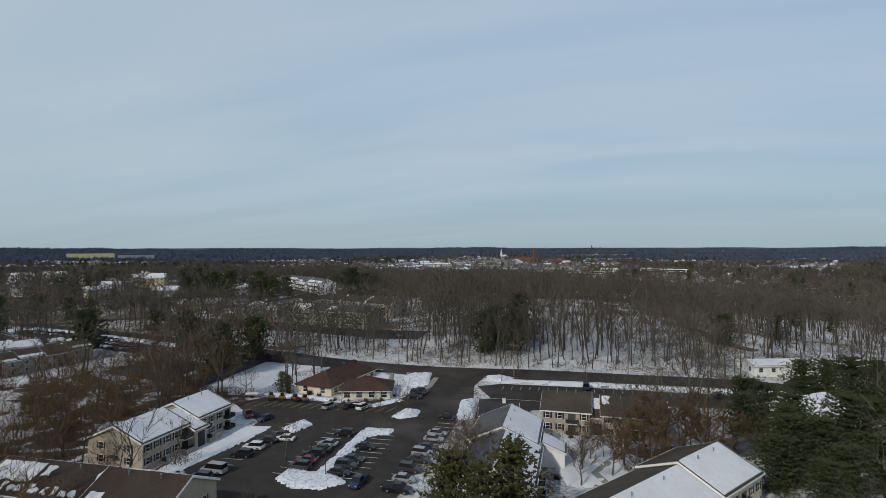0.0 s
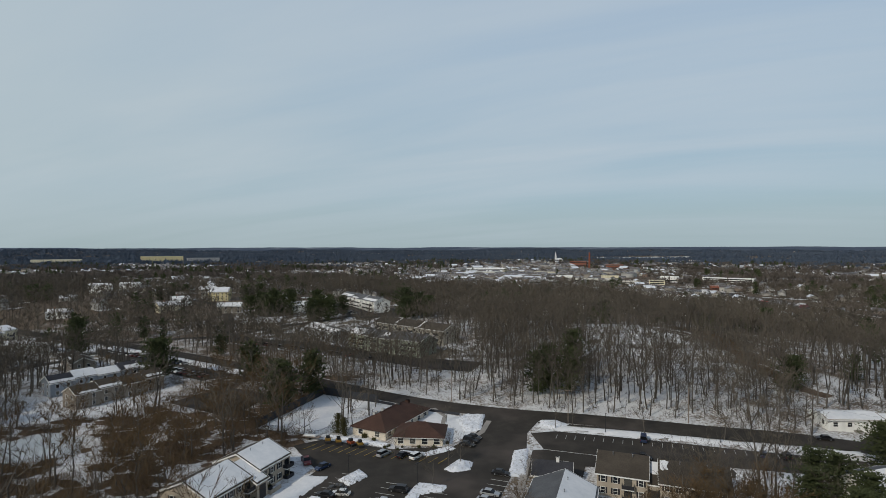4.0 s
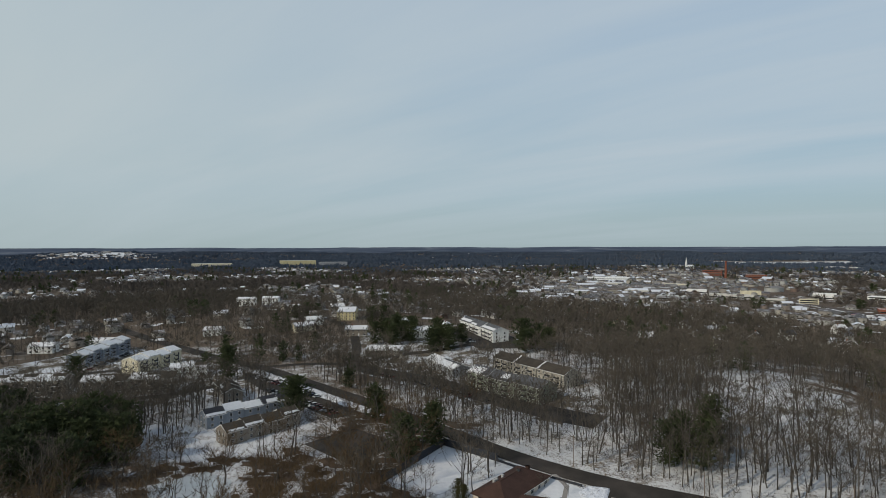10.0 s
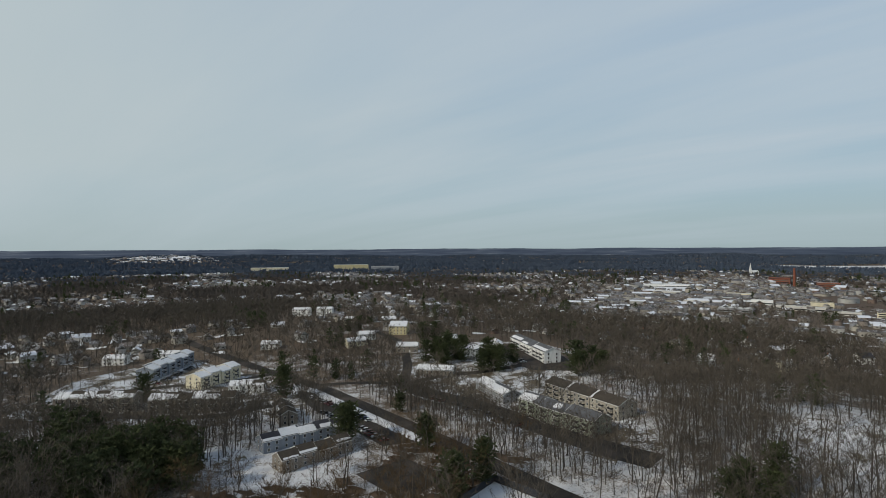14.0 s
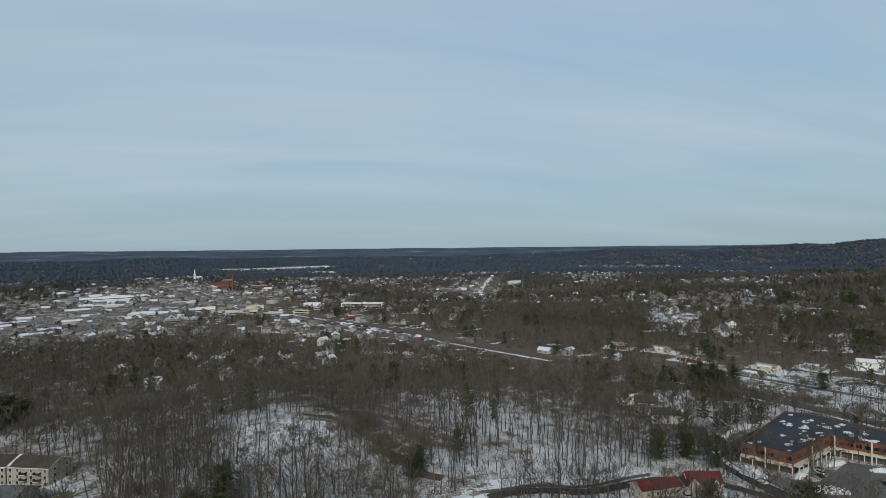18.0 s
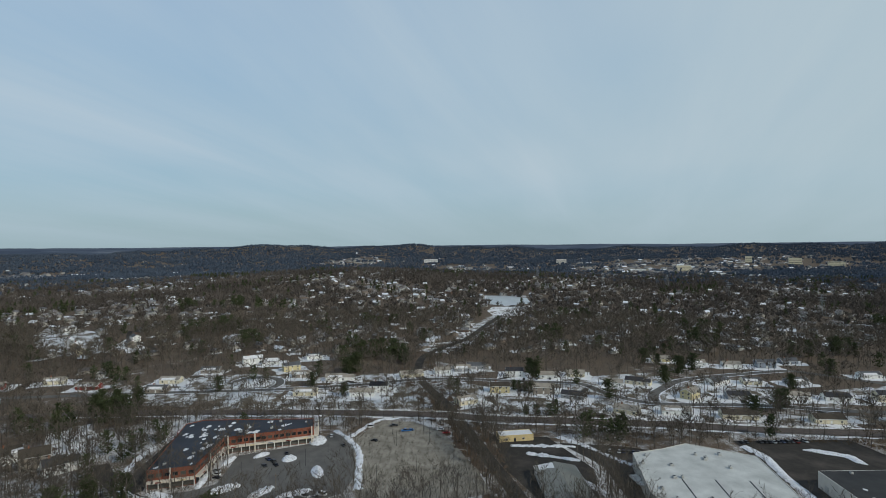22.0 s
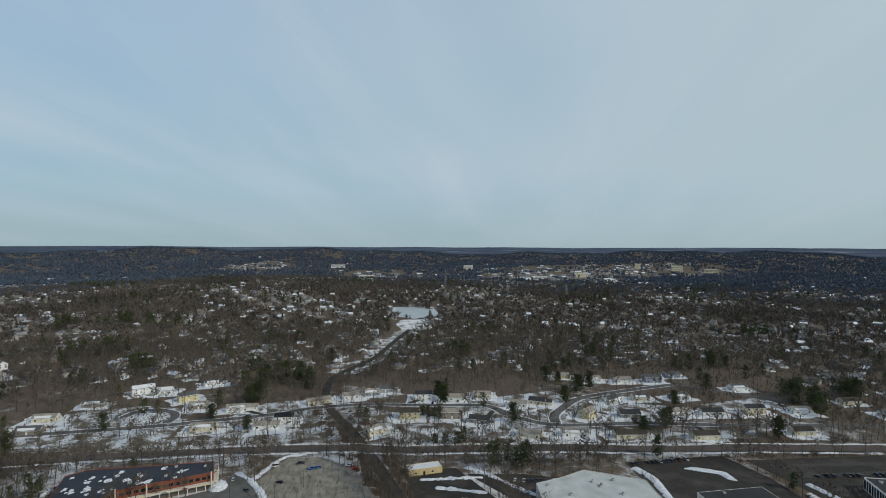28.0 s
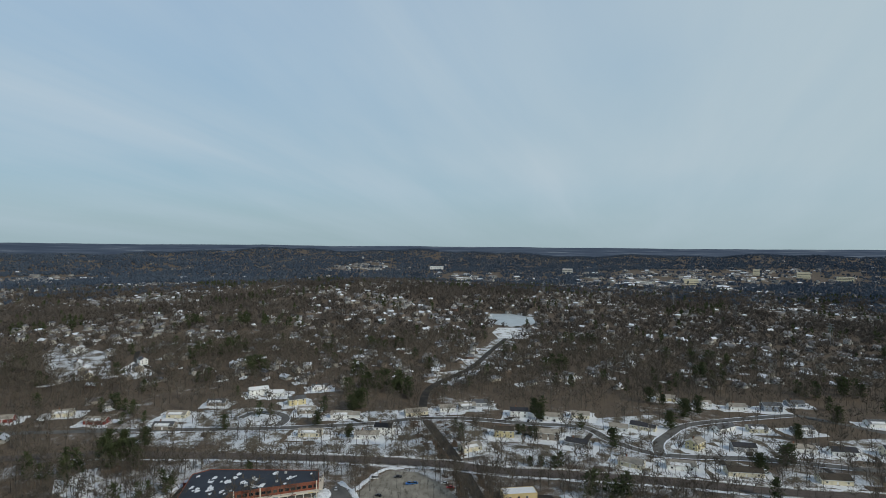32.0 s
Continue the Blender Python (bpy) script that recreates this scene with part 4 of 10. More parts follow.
def make_car(kind, cname, detail=True):
    """A parked car, nose towards +x: lower body, glasshouse, roof, four wheels, lamps."""
    e = thing("car" if kind != "pickup" else "pickup_truck", "%s %s parked on wet asphalt" % (cname, {"sedan": "four-door saloon car", "suv": "sport utility car", "pickup": "pickup truck", "van": "panel van"}[kind]), "car" if kind != "pickup" else "truck", pose(0, 0, -50), "parked cars")
    L_, Wd, H = {"sedan": (4.7, 1.8, 1.45), "suv": (4.75, 1.9, 1.75), "pickup": (5.5, 1.95, 1.8), "van": (5.3, 2.0, 2.1)}[kind]
    h1 = {"sedan": 0.85, "suv": 1.02, "pickup": 1.05, "van": 1.15}[kind]
    a_, b_ = L_ / 2, Wd / 2
    low = [(-a_, 0.35), (-a_ + 0.12, 0.24), (a_ - 0.15, 0.24), (a_, 0.4), (a_ - 0.06, h1 - 0.22), (a_ - 0.9, h1 - 0.03), (a_ - 1.25, h1), (-a_ + 0.15, h1), (-a_, h1 - 0.1)]
    bm = prism(low, -b_, b_)
    bmesh.ops.bevel(bm, geom=[ed for ed in bm.edges if abs(ed.verts[0].co.y - ed.verts[1].co.y) < 0.01], offset=0.07, segments=2, affect="EDGES")
    body = part("body", bm, CAR_MATS[cname], e)
    x0, x1, x2, x3 = {"sedan": (-1.9, -1.2, 0.35, 1.15), "suv": (-2.25, -2.0, 0.35, 1.1), "pickup": (-0.6, -0.45, 0.9, 1.5), "van": (-2.55, -2.45, 1.0, 1.75)}[kind]
    bm = bmesh.new()
    lo = [bm.verts.new((x, y, h1 - 0.02)) for x, y in ((x0, -b_ + 0.06), (x3, -b_ + 0.06), (x3, b_ - 0.06), (x0, b_ - 0.06))]
    hi = [bm.verts.new((x, y, H - 0.06)) for x, y in ((x1, -b_ + 0.24), (x2, -b_ + 0.24), (x2, b_ - 0.24), (x1, b_ - 0.24))]
    bm.faces.new(hi)
    for i in range(4):
        bm.faces.new([lo[i], lo[(i + 1) % 4], hi[(i + 1) % 4], hi[i]])
    part("glasshouse", bm, M_CARGLASS, e)
    part("roof", boxes((x1 - 0.05, x2 + 0.05, -b_ + 0.22, b_ - 0.22, H - 0.08, H), bevel=0.03), CAR_MATS[cname], e)
    if kind == "pickup":
        part("cargo_bed", boxes((-a_ + 0.1, -0.65, -b_ + 0.1, b_ - 0.1, h1 - 0.01, h1 + 0.02)), M_BLACK, e)
    for sx in (-1, 1):
        for sy in (-1, 1):
            wh = part("wheel", kept(("wheel",), lambda: tube(((0, -0.11, 0), (0, 0.11, 0), 0.34, 0.34), n=12), M_TYRE), None, e, m=pose(sx * L_ * 0.3, sy * (b_ - 0.08), 0.34))
            if detail:
                part("rim", kept(("rim",), lambda: tube(((0, -0.125, 0), (0, 0.125, 0), 0.2, 0.2), n=8), M_STEEL), None, wh)
    for sy in (-1, 1) if detail else ():
        part("headlight", kept(("headlight",), lambda: boxes((-0.05, 0.03, -0.18, 0.18, -0.06, 0.06), bevel=0.01), M_LAMPW), None, e, m=pose(a_ - 0.03, sy * (b_ - 0.3), h1 - 0.3))
        part("tail_light", kept(("tail_light",), lambda: boxes((-0.03, 0.05, -0.14, 0.14, -0.08, 0.08), bevel=0.01), M_LAMPR), None, e, m=pose(-a_ + 0.01, sy * (b_ - 0.22), h1 - 0.22))
    return e


_cars = {}


def car(x, y, rot, kind="sedan", cname="black"):
    x, y = on_land([(x, y)])[0]
    m = pose(x, y, tz(x, y) + 0.13, 0, 0, rot)
    key = (kind, cname, math.hypot(x, y) < 200)
    if key not in _cars:
        _cars[key] = make_car(*key)
        _cars[key].matrix_basis = m
        return _cars[key]
    return copy_thing(_cars[key], m)


def car_row(A, B, n, rot, seed, skip=0.15):
    rnd = random.Random(seed)
    for i in range(n):
        t = (i + 0.5) / n
        if rnd.random() < skip:
            continue
        kd = rnd.choice(["sedan", "sedan", "suv", "suv", "sedan", "pickup"])
        cn = rnd.choice(["black", "charcoal", "silver", "white", "black", "charcoal", "dark blue", "dark red"])
        car(A[0] + t * (B[0] - A[0]), A[1] + t * (B[1] - A[1]), rot + rnd.uniform(-3, 3) + rnd.choice((0, 180)), kd, cn)


def stripes(name, A, B, n, rot, length=5.0, mat_=None, label="worn white painted parking bay lines"):
    """Bay lines, each its own piece, along a row from A to B."""
    e = thing(name, label, "parking lines", pose(0, 0, 0), kind="structure")
    me = kept(("bay_line", length, (mat_ or M_PAINT).name), lambda: boxes((-length / 2, length / 2, -0.06, 0.06, -0.03, 0.012)), mat_ or M_PAINT)
    for i in range(n + 1):
        t = i / n
        x, y = on_land([(A[0] + t * (B[0] - A[0]), A[1] + t * (B[1] - A[1]))])[0]
        part("bay_line", me, None, e, m=pose(x, y, tz(x, y) + 0.14, 0, 0, rot))


def lamp_post(x, y, h=7.0, heads=1, rot=0.0):
    e = thing("street_lamp", "dark metal car-park lamp post in snow", "lamp", pose(x, y, tz(x, y), 0, 0, rot), "lamp posts")
    part("pole", kept(("lamp_pole", h), lambda: tube(((0, 0, -0.2), (0, 0, 0.7), 0.16, 0.16), ((0, 0, 0.6), (0, 0, h), 0.08, 0.05), n=8), M_DARKMETAL), None, e)
    for i in range(heads):
        s = 1 if i == 0 else -1
        hd = part("lamp_head", kept(("lamp_head",), lambda: boxes((0.0, 0.8, -0.15, 0.15, -0.12, 0.05), bevel=0.03), M_DARKMETAL), None, e, m=pose(0, 0, h, 0, 0, 0 if s > 0 else 180))
        part("lens", kept(("lamp_lens",), lambda: boxes((0.35, 0.72, -0.11, 0.11, -0.14, -0.12)), M_LAMPW), None, hd)


def utility_pole(x, y, h=11.5, rot=0.0):
    e = thing("utility_pole", "weathered wooden utility pole with crossarm by the road", "pole", pose(x, y, tz(x, y), 0, 0, rot), "utility poles")
    part("pole", kept(("upole", h), lambda: tube(((0, 0, -0.5), (0, 0, h), 0.17, 0.11), n=8), M_WOODPOLE), None, e)
    part("crossarm", kept(("crossarm",), lambda: boxes((-1.3, 1.3, -0.06, 0.06, -0.07, 0.07)), M_WOODPOLE), None, e, m=pose(0, 0.12, h - 0.9))
    for sx in (-1.15, -0.45, 0.45, 1.15):
        part("insulator", kept(("insulator",), lambda: tube(((0, 0, 0), (0, 0, 0.18), 0.05, 0.03), n=6), M_STEEL), None, e, m=pose(sx, 0.12, h - 0.83))

# ---- roads, rails and paved ground ----
MAIN = [(-700, 470), (-500, 405), (-384, 361), (-289, 326), (-225, 302), (-161, 269), (-106, 241), (-75, 224), (-35, 202), (-2, 189), (30, 182), (64, 175), (97, 170), (140, 158), (180, 137), (216, 115), (243, 105), (239, 66), (234, 20), (240, -28)]
ribbon("road_main", MAIN, 9.0, M_ASPHALT, "worn dark two-lane asphalt road between snowy verges", "road")
ribbon("road_by_shops", [(243, 105), (250, 136), (260, 163), (281, 188), (300, 205)], 8.0, M_ASPHALT, "dark asphalt side road beside the shops", "road", up=0.16)
ribbon("road_embanked", [(1400, -170), (1249, -143), (1014, -94), (819, -40), (708, -9), (622, 32), (570, 42), (495, 36), (419, 12), (349, -6), (306, -16), (250, -30), (150, -50)], 8.0, M_ASPHALT, "long straight asphalt road between bare trees", "road", up=0.2)
ribbon("roadside_snow", [(1249, -143), (1014, -94), (819, -40), (708, -9), (622, 32)], 34.0, M_THAWED, "snowy front gardens along the straight road", "snow", up=0.08, keep=0.0, jag=6.0)
RAIL = [(139, 2611), (161, 2067), (180, 1737), (202, 1455), (218, 1244), (233, 1093), (248, 983), (272, 890), (294, 805), (309, 738), (323, 660), (336, 550), (366, 400), (393, 290), (396, 197), (396, 110), (391, 25), (381, -24), (376, -75), (369, -138), (357, -203), (348, -278), (331, -386), (315, -524), (297, -647), (270, -850)]
ribbon("railway_bed", RAIL, 11.0, M_BALLAST, "brown stone ballast of a double railway line", "railway", up=0.35, keep=5.0)
for off in (-2.9, -1.45, 1.45, 2.9):
    ribbon("rail", RAIL, 0.16, M_RAIL, "rusty steel rail on ballast", "rail", up=0.52, side=off, keep=None, step=12)
ribbon("rail_path_snow", RAIL[13:], 3.0, M_LAWN, "snow strip beside the railway ballast", "snow", up=0.25, side=-8.5, keep=None, jag=0.8)
ribbon("rail_path_snow", RAIL[15:], 2.6, M_LAWN, "snow strip beside the railway ballast", "snow", up=0.25, side=8.5, keep=None, jag=0.9)
ribbon("rail_path_snow", RAIL[2:13], 5.0, M_LAWN, "snow strip beside the railway ballast", "snow", up=0.25, side=-9.5, keep=None, jag=0.8)
ribbon("rail_yard", [(262, 850), (280, 760), (298, 680), (314, 570)], 24.0, M_PALEASPHALT, "worn grey car park strip along the railway", "yard", up=0.1)
STREET = [(430, 420), (447, 290), (459, 168), (477, 82), (491, 50), (496, 6), (485, -59), (478, -104), (448, -119), (424, -138), (415, -163), (412, -222), (399, -278), (385, -370), (370, -480)]
LOOP = [(419, -150), (440, -156), (460, -170), (491, -202), (513, -266), (526, -313), (500, -345), (440, -400)]
CUL = [(462, 165), (477, 162), (490, 165), (500, 174), (505, 188), (500, 200), (486, 205)]
# snowy gardens of the suburb, under the streets
for pl in ([(404, -250), (412, -170), (405, -110), (420, -60), (470, -70), (505, -110), (500, -190), (470, -230), (440, -260)], [(414, -30), (420, 40), (418, 110), (440, 130), (470, 120), (520, 90), (515, 30), (470, -20)], [(424, 150), (428, 240), (460, 290), (500, 270), (520, 200), (500, 150)]):
    sheet("suburb_lawn", pl, M_THAWED, "melting snow over the lawns of the suburb", "snow", 0.045, keep=False)
sheet("snow_clearing", [(804, 616), (776, 560), (753, 517), (700, 470), (640, 430), (617, 419), (593, 465), (622, 492), (650, 520), (720, 580)], M_THAWED, "open snowy ground round a house in the woods", "snow", 0.12, keep=False)
sheet("snow_clearing", [(706, 440), (680, 404), (643, 371), (621, 387), (640, 412), (660, 430)], M_LAWN, "snowy gardens along a lane in the woods", "snow", 0.12)
ribbon("lane_woods", [(640, 366), (668, 396), (700, 434), (760, 470)], 6.0, M_ASPHALT, "narrow lane between snowy gardens and woods", "road", up=0.2)
ribbon("street_suburb", STREET, 8.0, M_PALEASPHALT, "grey residential street with snowy edges", "road", up=0.16)
ribbon("street_loop", LOOP, 8.0, M_PALEASPHALT, "curving grey residential street", "road", up=0.2)
ribbon("street_cul_de_sac", CUL, 7.0, M_PALEASPHALT, "curving grey dead-end street", "road", up=0.2)
for i, (ln, wd, sd) in enumerate(((STREET[1:13], 1.2, 4.6), (STREET[1:13], 1.2, -4.6), (LOOP[:6], 1.2, 4.6), (LOOP[:6], 1.2, -4.6), (CUL, 1.0, 4.1), (CUL, 1.0, -4.1))):
    ribbon("kerb_snow", ln, wd, M_BANK, "ploughed snow ridge along the kerb", "snow", up=0.38, side=sd, keep=None, jag=0.35, step=3)
# drives
for i, (a_, b_) in enumerate((((476, 88), (497, 112)), ((480, 70), (463, 68)), ((492, 30), (512, 40)), ((490, -30), (505, -48)), ((485, -60), (455, -52)), ((470, -112), (440, -96)), ((414, -190), (388, -190)), ((412, -215), (430, -222)), ((402, -260), (378, -258)), ((505, -240), (482, -228)))):
    ribbon("driveway", [a_, b_], 4.5, M_ASPHALT, "cleared asphalt driveway", "driveway", up=0.22)
# apartment court yard and its car park
LOT = [(-51.8, 108), (-47.5, 120), (-49, 129), (-46.5, 137.5), (-59.3, 153.9), (-52.3, 160), (-29.5, 154.4), (-12, 158), (-6, 168), (-3, 186), (15, 182), (10, 170), (9, 156), (4, 138), (1.5, 128), (-3, 114), (-6, 104), (-9, 92), (-12, 60), (-40, 60), (-42, 95)]
sheet("car_park", LOT, M_ASPHALT, "dark patched asphalt car park", "car park", 0.10)
sheet("yard_asphalt", [(8, 140), (10.8, 157), (14, 157.6), (40, 151.6), (62, 149), (62, 143), (24, 147), (22, 139)], M_ASPHALT, "asphalt apron between two car parks", "car park", 0.105)
sheet("car_park_north", [(11, 170), (18.7, 172), (70, 162), (104, 157), (103, 146), (76, 148), (40, 152), (14, 158)], M_ASPHALT, "dark asphalt car park along the road", "car park", 0.10)
snow_mound("verge_snow", [(13, 177.5), (40, 173), (70, 167.5), (103, 164), (103, 160.5), (70, 165), (40, 169.5), (16, 174.5)], 0.35, "long white snow verge between road and car park", 3, M_SNOW, "snow", 0.3)
ribbon("path_verge", [(14, 178.5), (40, 174.2), (70, 168.8), (103, 165)], 1.2, M_ASPHALT, "dark cleared footpath along the road", "path", up=0.3, keep=None)
sheet("court_snow", [(-76.9, 167), (-67.2, 206.5), (-43.3, 197.2), (-50.9, 189.6), (-54.6, 163)], M_SNOW, "smooth untouched snow over a fenced court", "snow", 0.14)
sheet("garden_snow", [(-18, 155), (-9, 164), (-5, 179), (-14, 185), (-36, 196), (-40, 192), (-18, 172)], M_SNOW, "snow-covered garden beside the low building", "snow", 0.09, keep=False)
sheet("tennis_court", [(-122, 191), (-110.6, 214), (-87, 204.5), (-91, 177)], M_ASPHALT, "dark bare sports court among trees", "court", 0.10)
ribbon("garden_path", [(-22, 170), (-17, 176), (-17, 184), (-22, 192)], 1.6, M_PATH, "grey cleared path through the snow", "path", up=0.2, keep=None)
ribbon("garden_path", [(-9, 160), (-4, 170), (-2, 180)], 1.8, M_PATH, "grey cleared path beside the car park", "path", up=0.2, keep=None)
snow_mound("garden_snow_bank", [(-9.5, 170), (-4.5, 172), (-3.5, 186), (-10, 186), (-13, 181)], 0.6, "lumpy snow bank at the car park entrance", 5)
snow_mound("entrance_snow_bank", [(14, 176), (19, 173.5), (24, 177), (20, 181), (15, 181)], 0.6, "lumpy snow bank at the car park entrance", 6)
snow_mound("island_snow_bank", [(-31.8, 103.6), (-30.6, 108.5), (-24.8, 106.2), (-19.6, 130.2), (-18.6, 132.9), (-11.6, 132), (-12.5, 128.5), (-17.4, 127.7), (-21.5, 106.2), (-18, 102.3), (-22.2, 99.2), (-28, 100)], 0.55, "white ploughed snow over a long car-park island", 7)
snow_mound("island_snow_bank", [(-39.2, 132.3), (-35.6, 139.4), (-32.3, 135.5), (-35.5, 129.5)], 0.8, "lumpy snow bank on a car-park island", 8)
snow_mound("island_snow_bank", [(-13.2, 141.6), (-9.7, 148.7), (-5.9, 146.7), (-6.5, 142), (-10.8, 140.1)], 0.8, "lumpy snow bank on a car-park island", 9)
snow_mound("lawn_snow_bank", [(-57, 105.5), (-55.2, 113), (-52, 121), (-48.2, 134), (-42.2, 134), (-45, 124), (-48.6, 116), (-52.8, 105.5)], 0.35, "white lawn snow beside the apartment block", 10, M_SNOW, "snow", 0.3)
snow_mound("lawn_snow_bank", [(3.5, 139), (5.5, 156), (9.5, 158), (8, 140)], 0.4, "trodden snow strip beside the car park", 11)
snow_mound("lawn_snow_bank", [(-30, 155.5), (-46, 160), (-52, 162), (-52, 164), (-45, 162.5), (-30, 158)], 0.5, "ploughed snow ridge by the low building", 12)
snow_mound("lawn_snow_bank", [(-27, 151.5), (-19, 150), (-11, 156), (-13, 158), (-20, 152.5), (-27, 153.5)], 0.5, "ploughed snow ridge by the low building", 13)
snow_mound("lawn_snow_bank", [(3, 76), (7, 92), (-3, 92), (-4, 80)], 0.5, "white snow beneath trees by the car park", 14)
snow_mound("yard_snow", [(24, 100), (40, 104), (47, 118), (36, 127), (24, 124), (23, 112)], 0.25, "trodden courtyard snow between apartment blocks", 15, M_SNOW, "snow", 0.4)
snow_mound("yard_snow", [(56, 118), (75, 118), (82, 140), (62, 146), (56, 132)], 0.3, "blue-shaded snow lawn", 16, M_SNOW, "snow", 0.3)
ribbon("yard_path", [(37, 126), (38, 116), (30, 106), (32, 96)], 1.6, M_PATH, "dark damp path through courtyard snow", "path", up=0.36, keep=None)
ribbon("yard_path", [(3, 112), (6, 130), (9, 150)], 1.8, M_PATH, "grey path along the car park", "path", up=0.2, keep=None)
stripes("bay_lines_west", (-47.5, 102), (-37, 136), 12, -12)
stripes("bay_lines_island", (-31, 106), (-24.5, 132), 9, -12)
stripes("bay_lines_island", (-17.5, 104), (-13.5, 128), 9, -12)
stripes("bay_lines_east", (-9, 100), (3, 142), 15, -15)
stripes("bay_lines_court", (-54, 154), (-14, 147.5), 15, 62, 5.2, M_YPAINT, "worn yellow painted parking bay lines")
stripes("bay_lines_north", (19, 168.5), (100, 155.5), 30, 75)
# north-west housing lots
sheet("car_park_west", [(-226, 287), (-183, 280), (-142.7, 253), (-113, 236), (-126.8, 222.5), (-155, 237), (-189.4, 255), (-214, 272)], M_ASPHALT, "dark asphalt car park between terraces", "car park", 0.10)
snow_mound("verge_snow", [(-222, 296), (-160, 263), (-108, 236), (-104, 231), (-112, 232), (-165, 259), (-224, 290)], 0.4, "long white snow bank between road and car park", 17, M_SNOW, "snow", 0.4)
NLOT = [(-170, 325), (-146, 308), (-105, 293), (-57, 268), (-26, 252), (-8, 244)]
ribbon("car_park_hill", NLOT, 15, M_ASPHALT, "dark asphalt car park below apartment blocks", "car park", up=0.16)
ribbon("lane_hill", [(-225, 302), (-200, 318), (-170, 325), (-150, 345), (-120, 365), (-95, 400), (-110, 440)], 7, M_ASPHALT, "narrow asphalt lane between apartment blocks", "road", up=0.2)
ribbon("lane_hill", [(-170, 325), (-190, 370), (-230, 430), (-280, 470)], 7, M_ASPHALT, "narrow asphalt lane between apartment blocks", "road", up=0.2)
ribbon("lane_west", [(-275, 322), (-290, 290), (-320, 262), (-345, 225), (-300, 205), (-240, 225), (-215, 265)], 7, M_ASPHALT, "asphalt lane between terraces", "road", up=0.2)
sheet("hill_lawn", [(-182, 335), (-150, 300), (-100, 276), (-60, 254), (-12, 236), (-5, 262), (-20, 305), (-58, 345), (-60, 420), (-112, 470), (-162, 450), (-205, 400)], M_THAWED, "snowy grounds round the hill apartment blocks", "snow", 0.07, keep=False)
sheet("terrace_lawn", [(-390, 340), (-290, 312), (-205, 288), (-196, 245), (-232, 205), (-285, 186), (-345, 180), (-395, 250)], M_THAWED, "snowy grounds between terraces", "snow", 0.07, keep=False)
sheet("car_park_white_block", [(-150, 430), (-95, 372), (-60, 380), (-80, 415), (-120, 455)], M_ASPHALT, "asphalt car park before a white block", "car park", 0.14)
sheet("snow_clearing", [(34, 262), (42, 252), (50, 256), (60, 245), (68, 250), (77, 252), (85, 258), (93, 268), (91, 280), (95, 288), (86, 293), (78, 303), (68, 300), (58, 303), (47, 298), (40, 287), (44, 275)], M_LAWN, "open snow clearing on the wooded knoll", "snow", 0.12, keep=False)
sheet("snow_yard_west", [(-196, 204), (-180, 190), (-172, 184), (-176, 165), (-190, 160), (-205, 178)], M_LAWN, "snowy bank beside a grey terrace", "snow", 0.08, keep=False)
block([(335, -150), (335, -176), (215, -176), (215, -146)])
block([(230, -195), (204, -195), (204, -150), (230, -150)])
block([(106, 174), (132, 172), (132, 183), (106, 184)])
block([(182, 150), (205, 142), (230, 126), (240, 135), (236, 160), (215, 170), (186, 172)])
sheet("pond_ice", [(-150, 141), (-140, 157), (-127, 154), (-117, 142), (-126, 134), (-140, 132)], M_ICE, "small frozen grey pond in the marsh", "pond", 0.10)
ribbon("brush_bank", [(88, 306), (98, 296), (106, 279), (110, 250), (115, 226), (123, 212)], 5.0, M_LITTER, "brown thawed bank winding down the knoll", "bank", up=0.15, jag=1.5)
# hillside road with its retaining wall
ribbon("road_hillside", [(110, 170), (135, 190), (160, 186), (177, 176), (204, 172), (222, 166), (236, 150), (243, 125)], 5.5, M_ASPHALT, "curving asphalt drive at the foot of the wooded knoll", "road", up=0.22)
ribbon("hillside_snow", [(120, 192), (140, 199), (162, 194), (180, 184), (204, 180), (222, 176)], 9, M_LAWN, "snow bank above the curving drive", "snow", up=0.2, keep=1.0)
# shops, gravel lot
sheet("shop_car_park", [(262, 158), (268, 138), (276, 128), (314, 132), (334, 93), (357, 83), (326, 66), (290, 57), (266, 60), (251, 82), (249, 107), (254, 132)], M_PALEASPHALT, "worn grey-brown asphalt car park of a shopping plaza", "car park", 0.12)
sheet("shop_service_yard", [(262, 166), (278, 178), (345, 186), (358, 176), (364, 98), (350, 92), (345, 170), (300, 172), (268, 162)], M_ASPHALT, "asphalt service yard behind the shops", "yard", 0.10)
sheet("gravel_lot", [(342, 69), (377, 55), (375, 33), (354, 12), (313, -2), (296, -8), (266, -14), (247, 40), (262, 53), (294, 59)], M_DIRT, "bare tan gravel lot with tyre marks", "lot", 0.12)
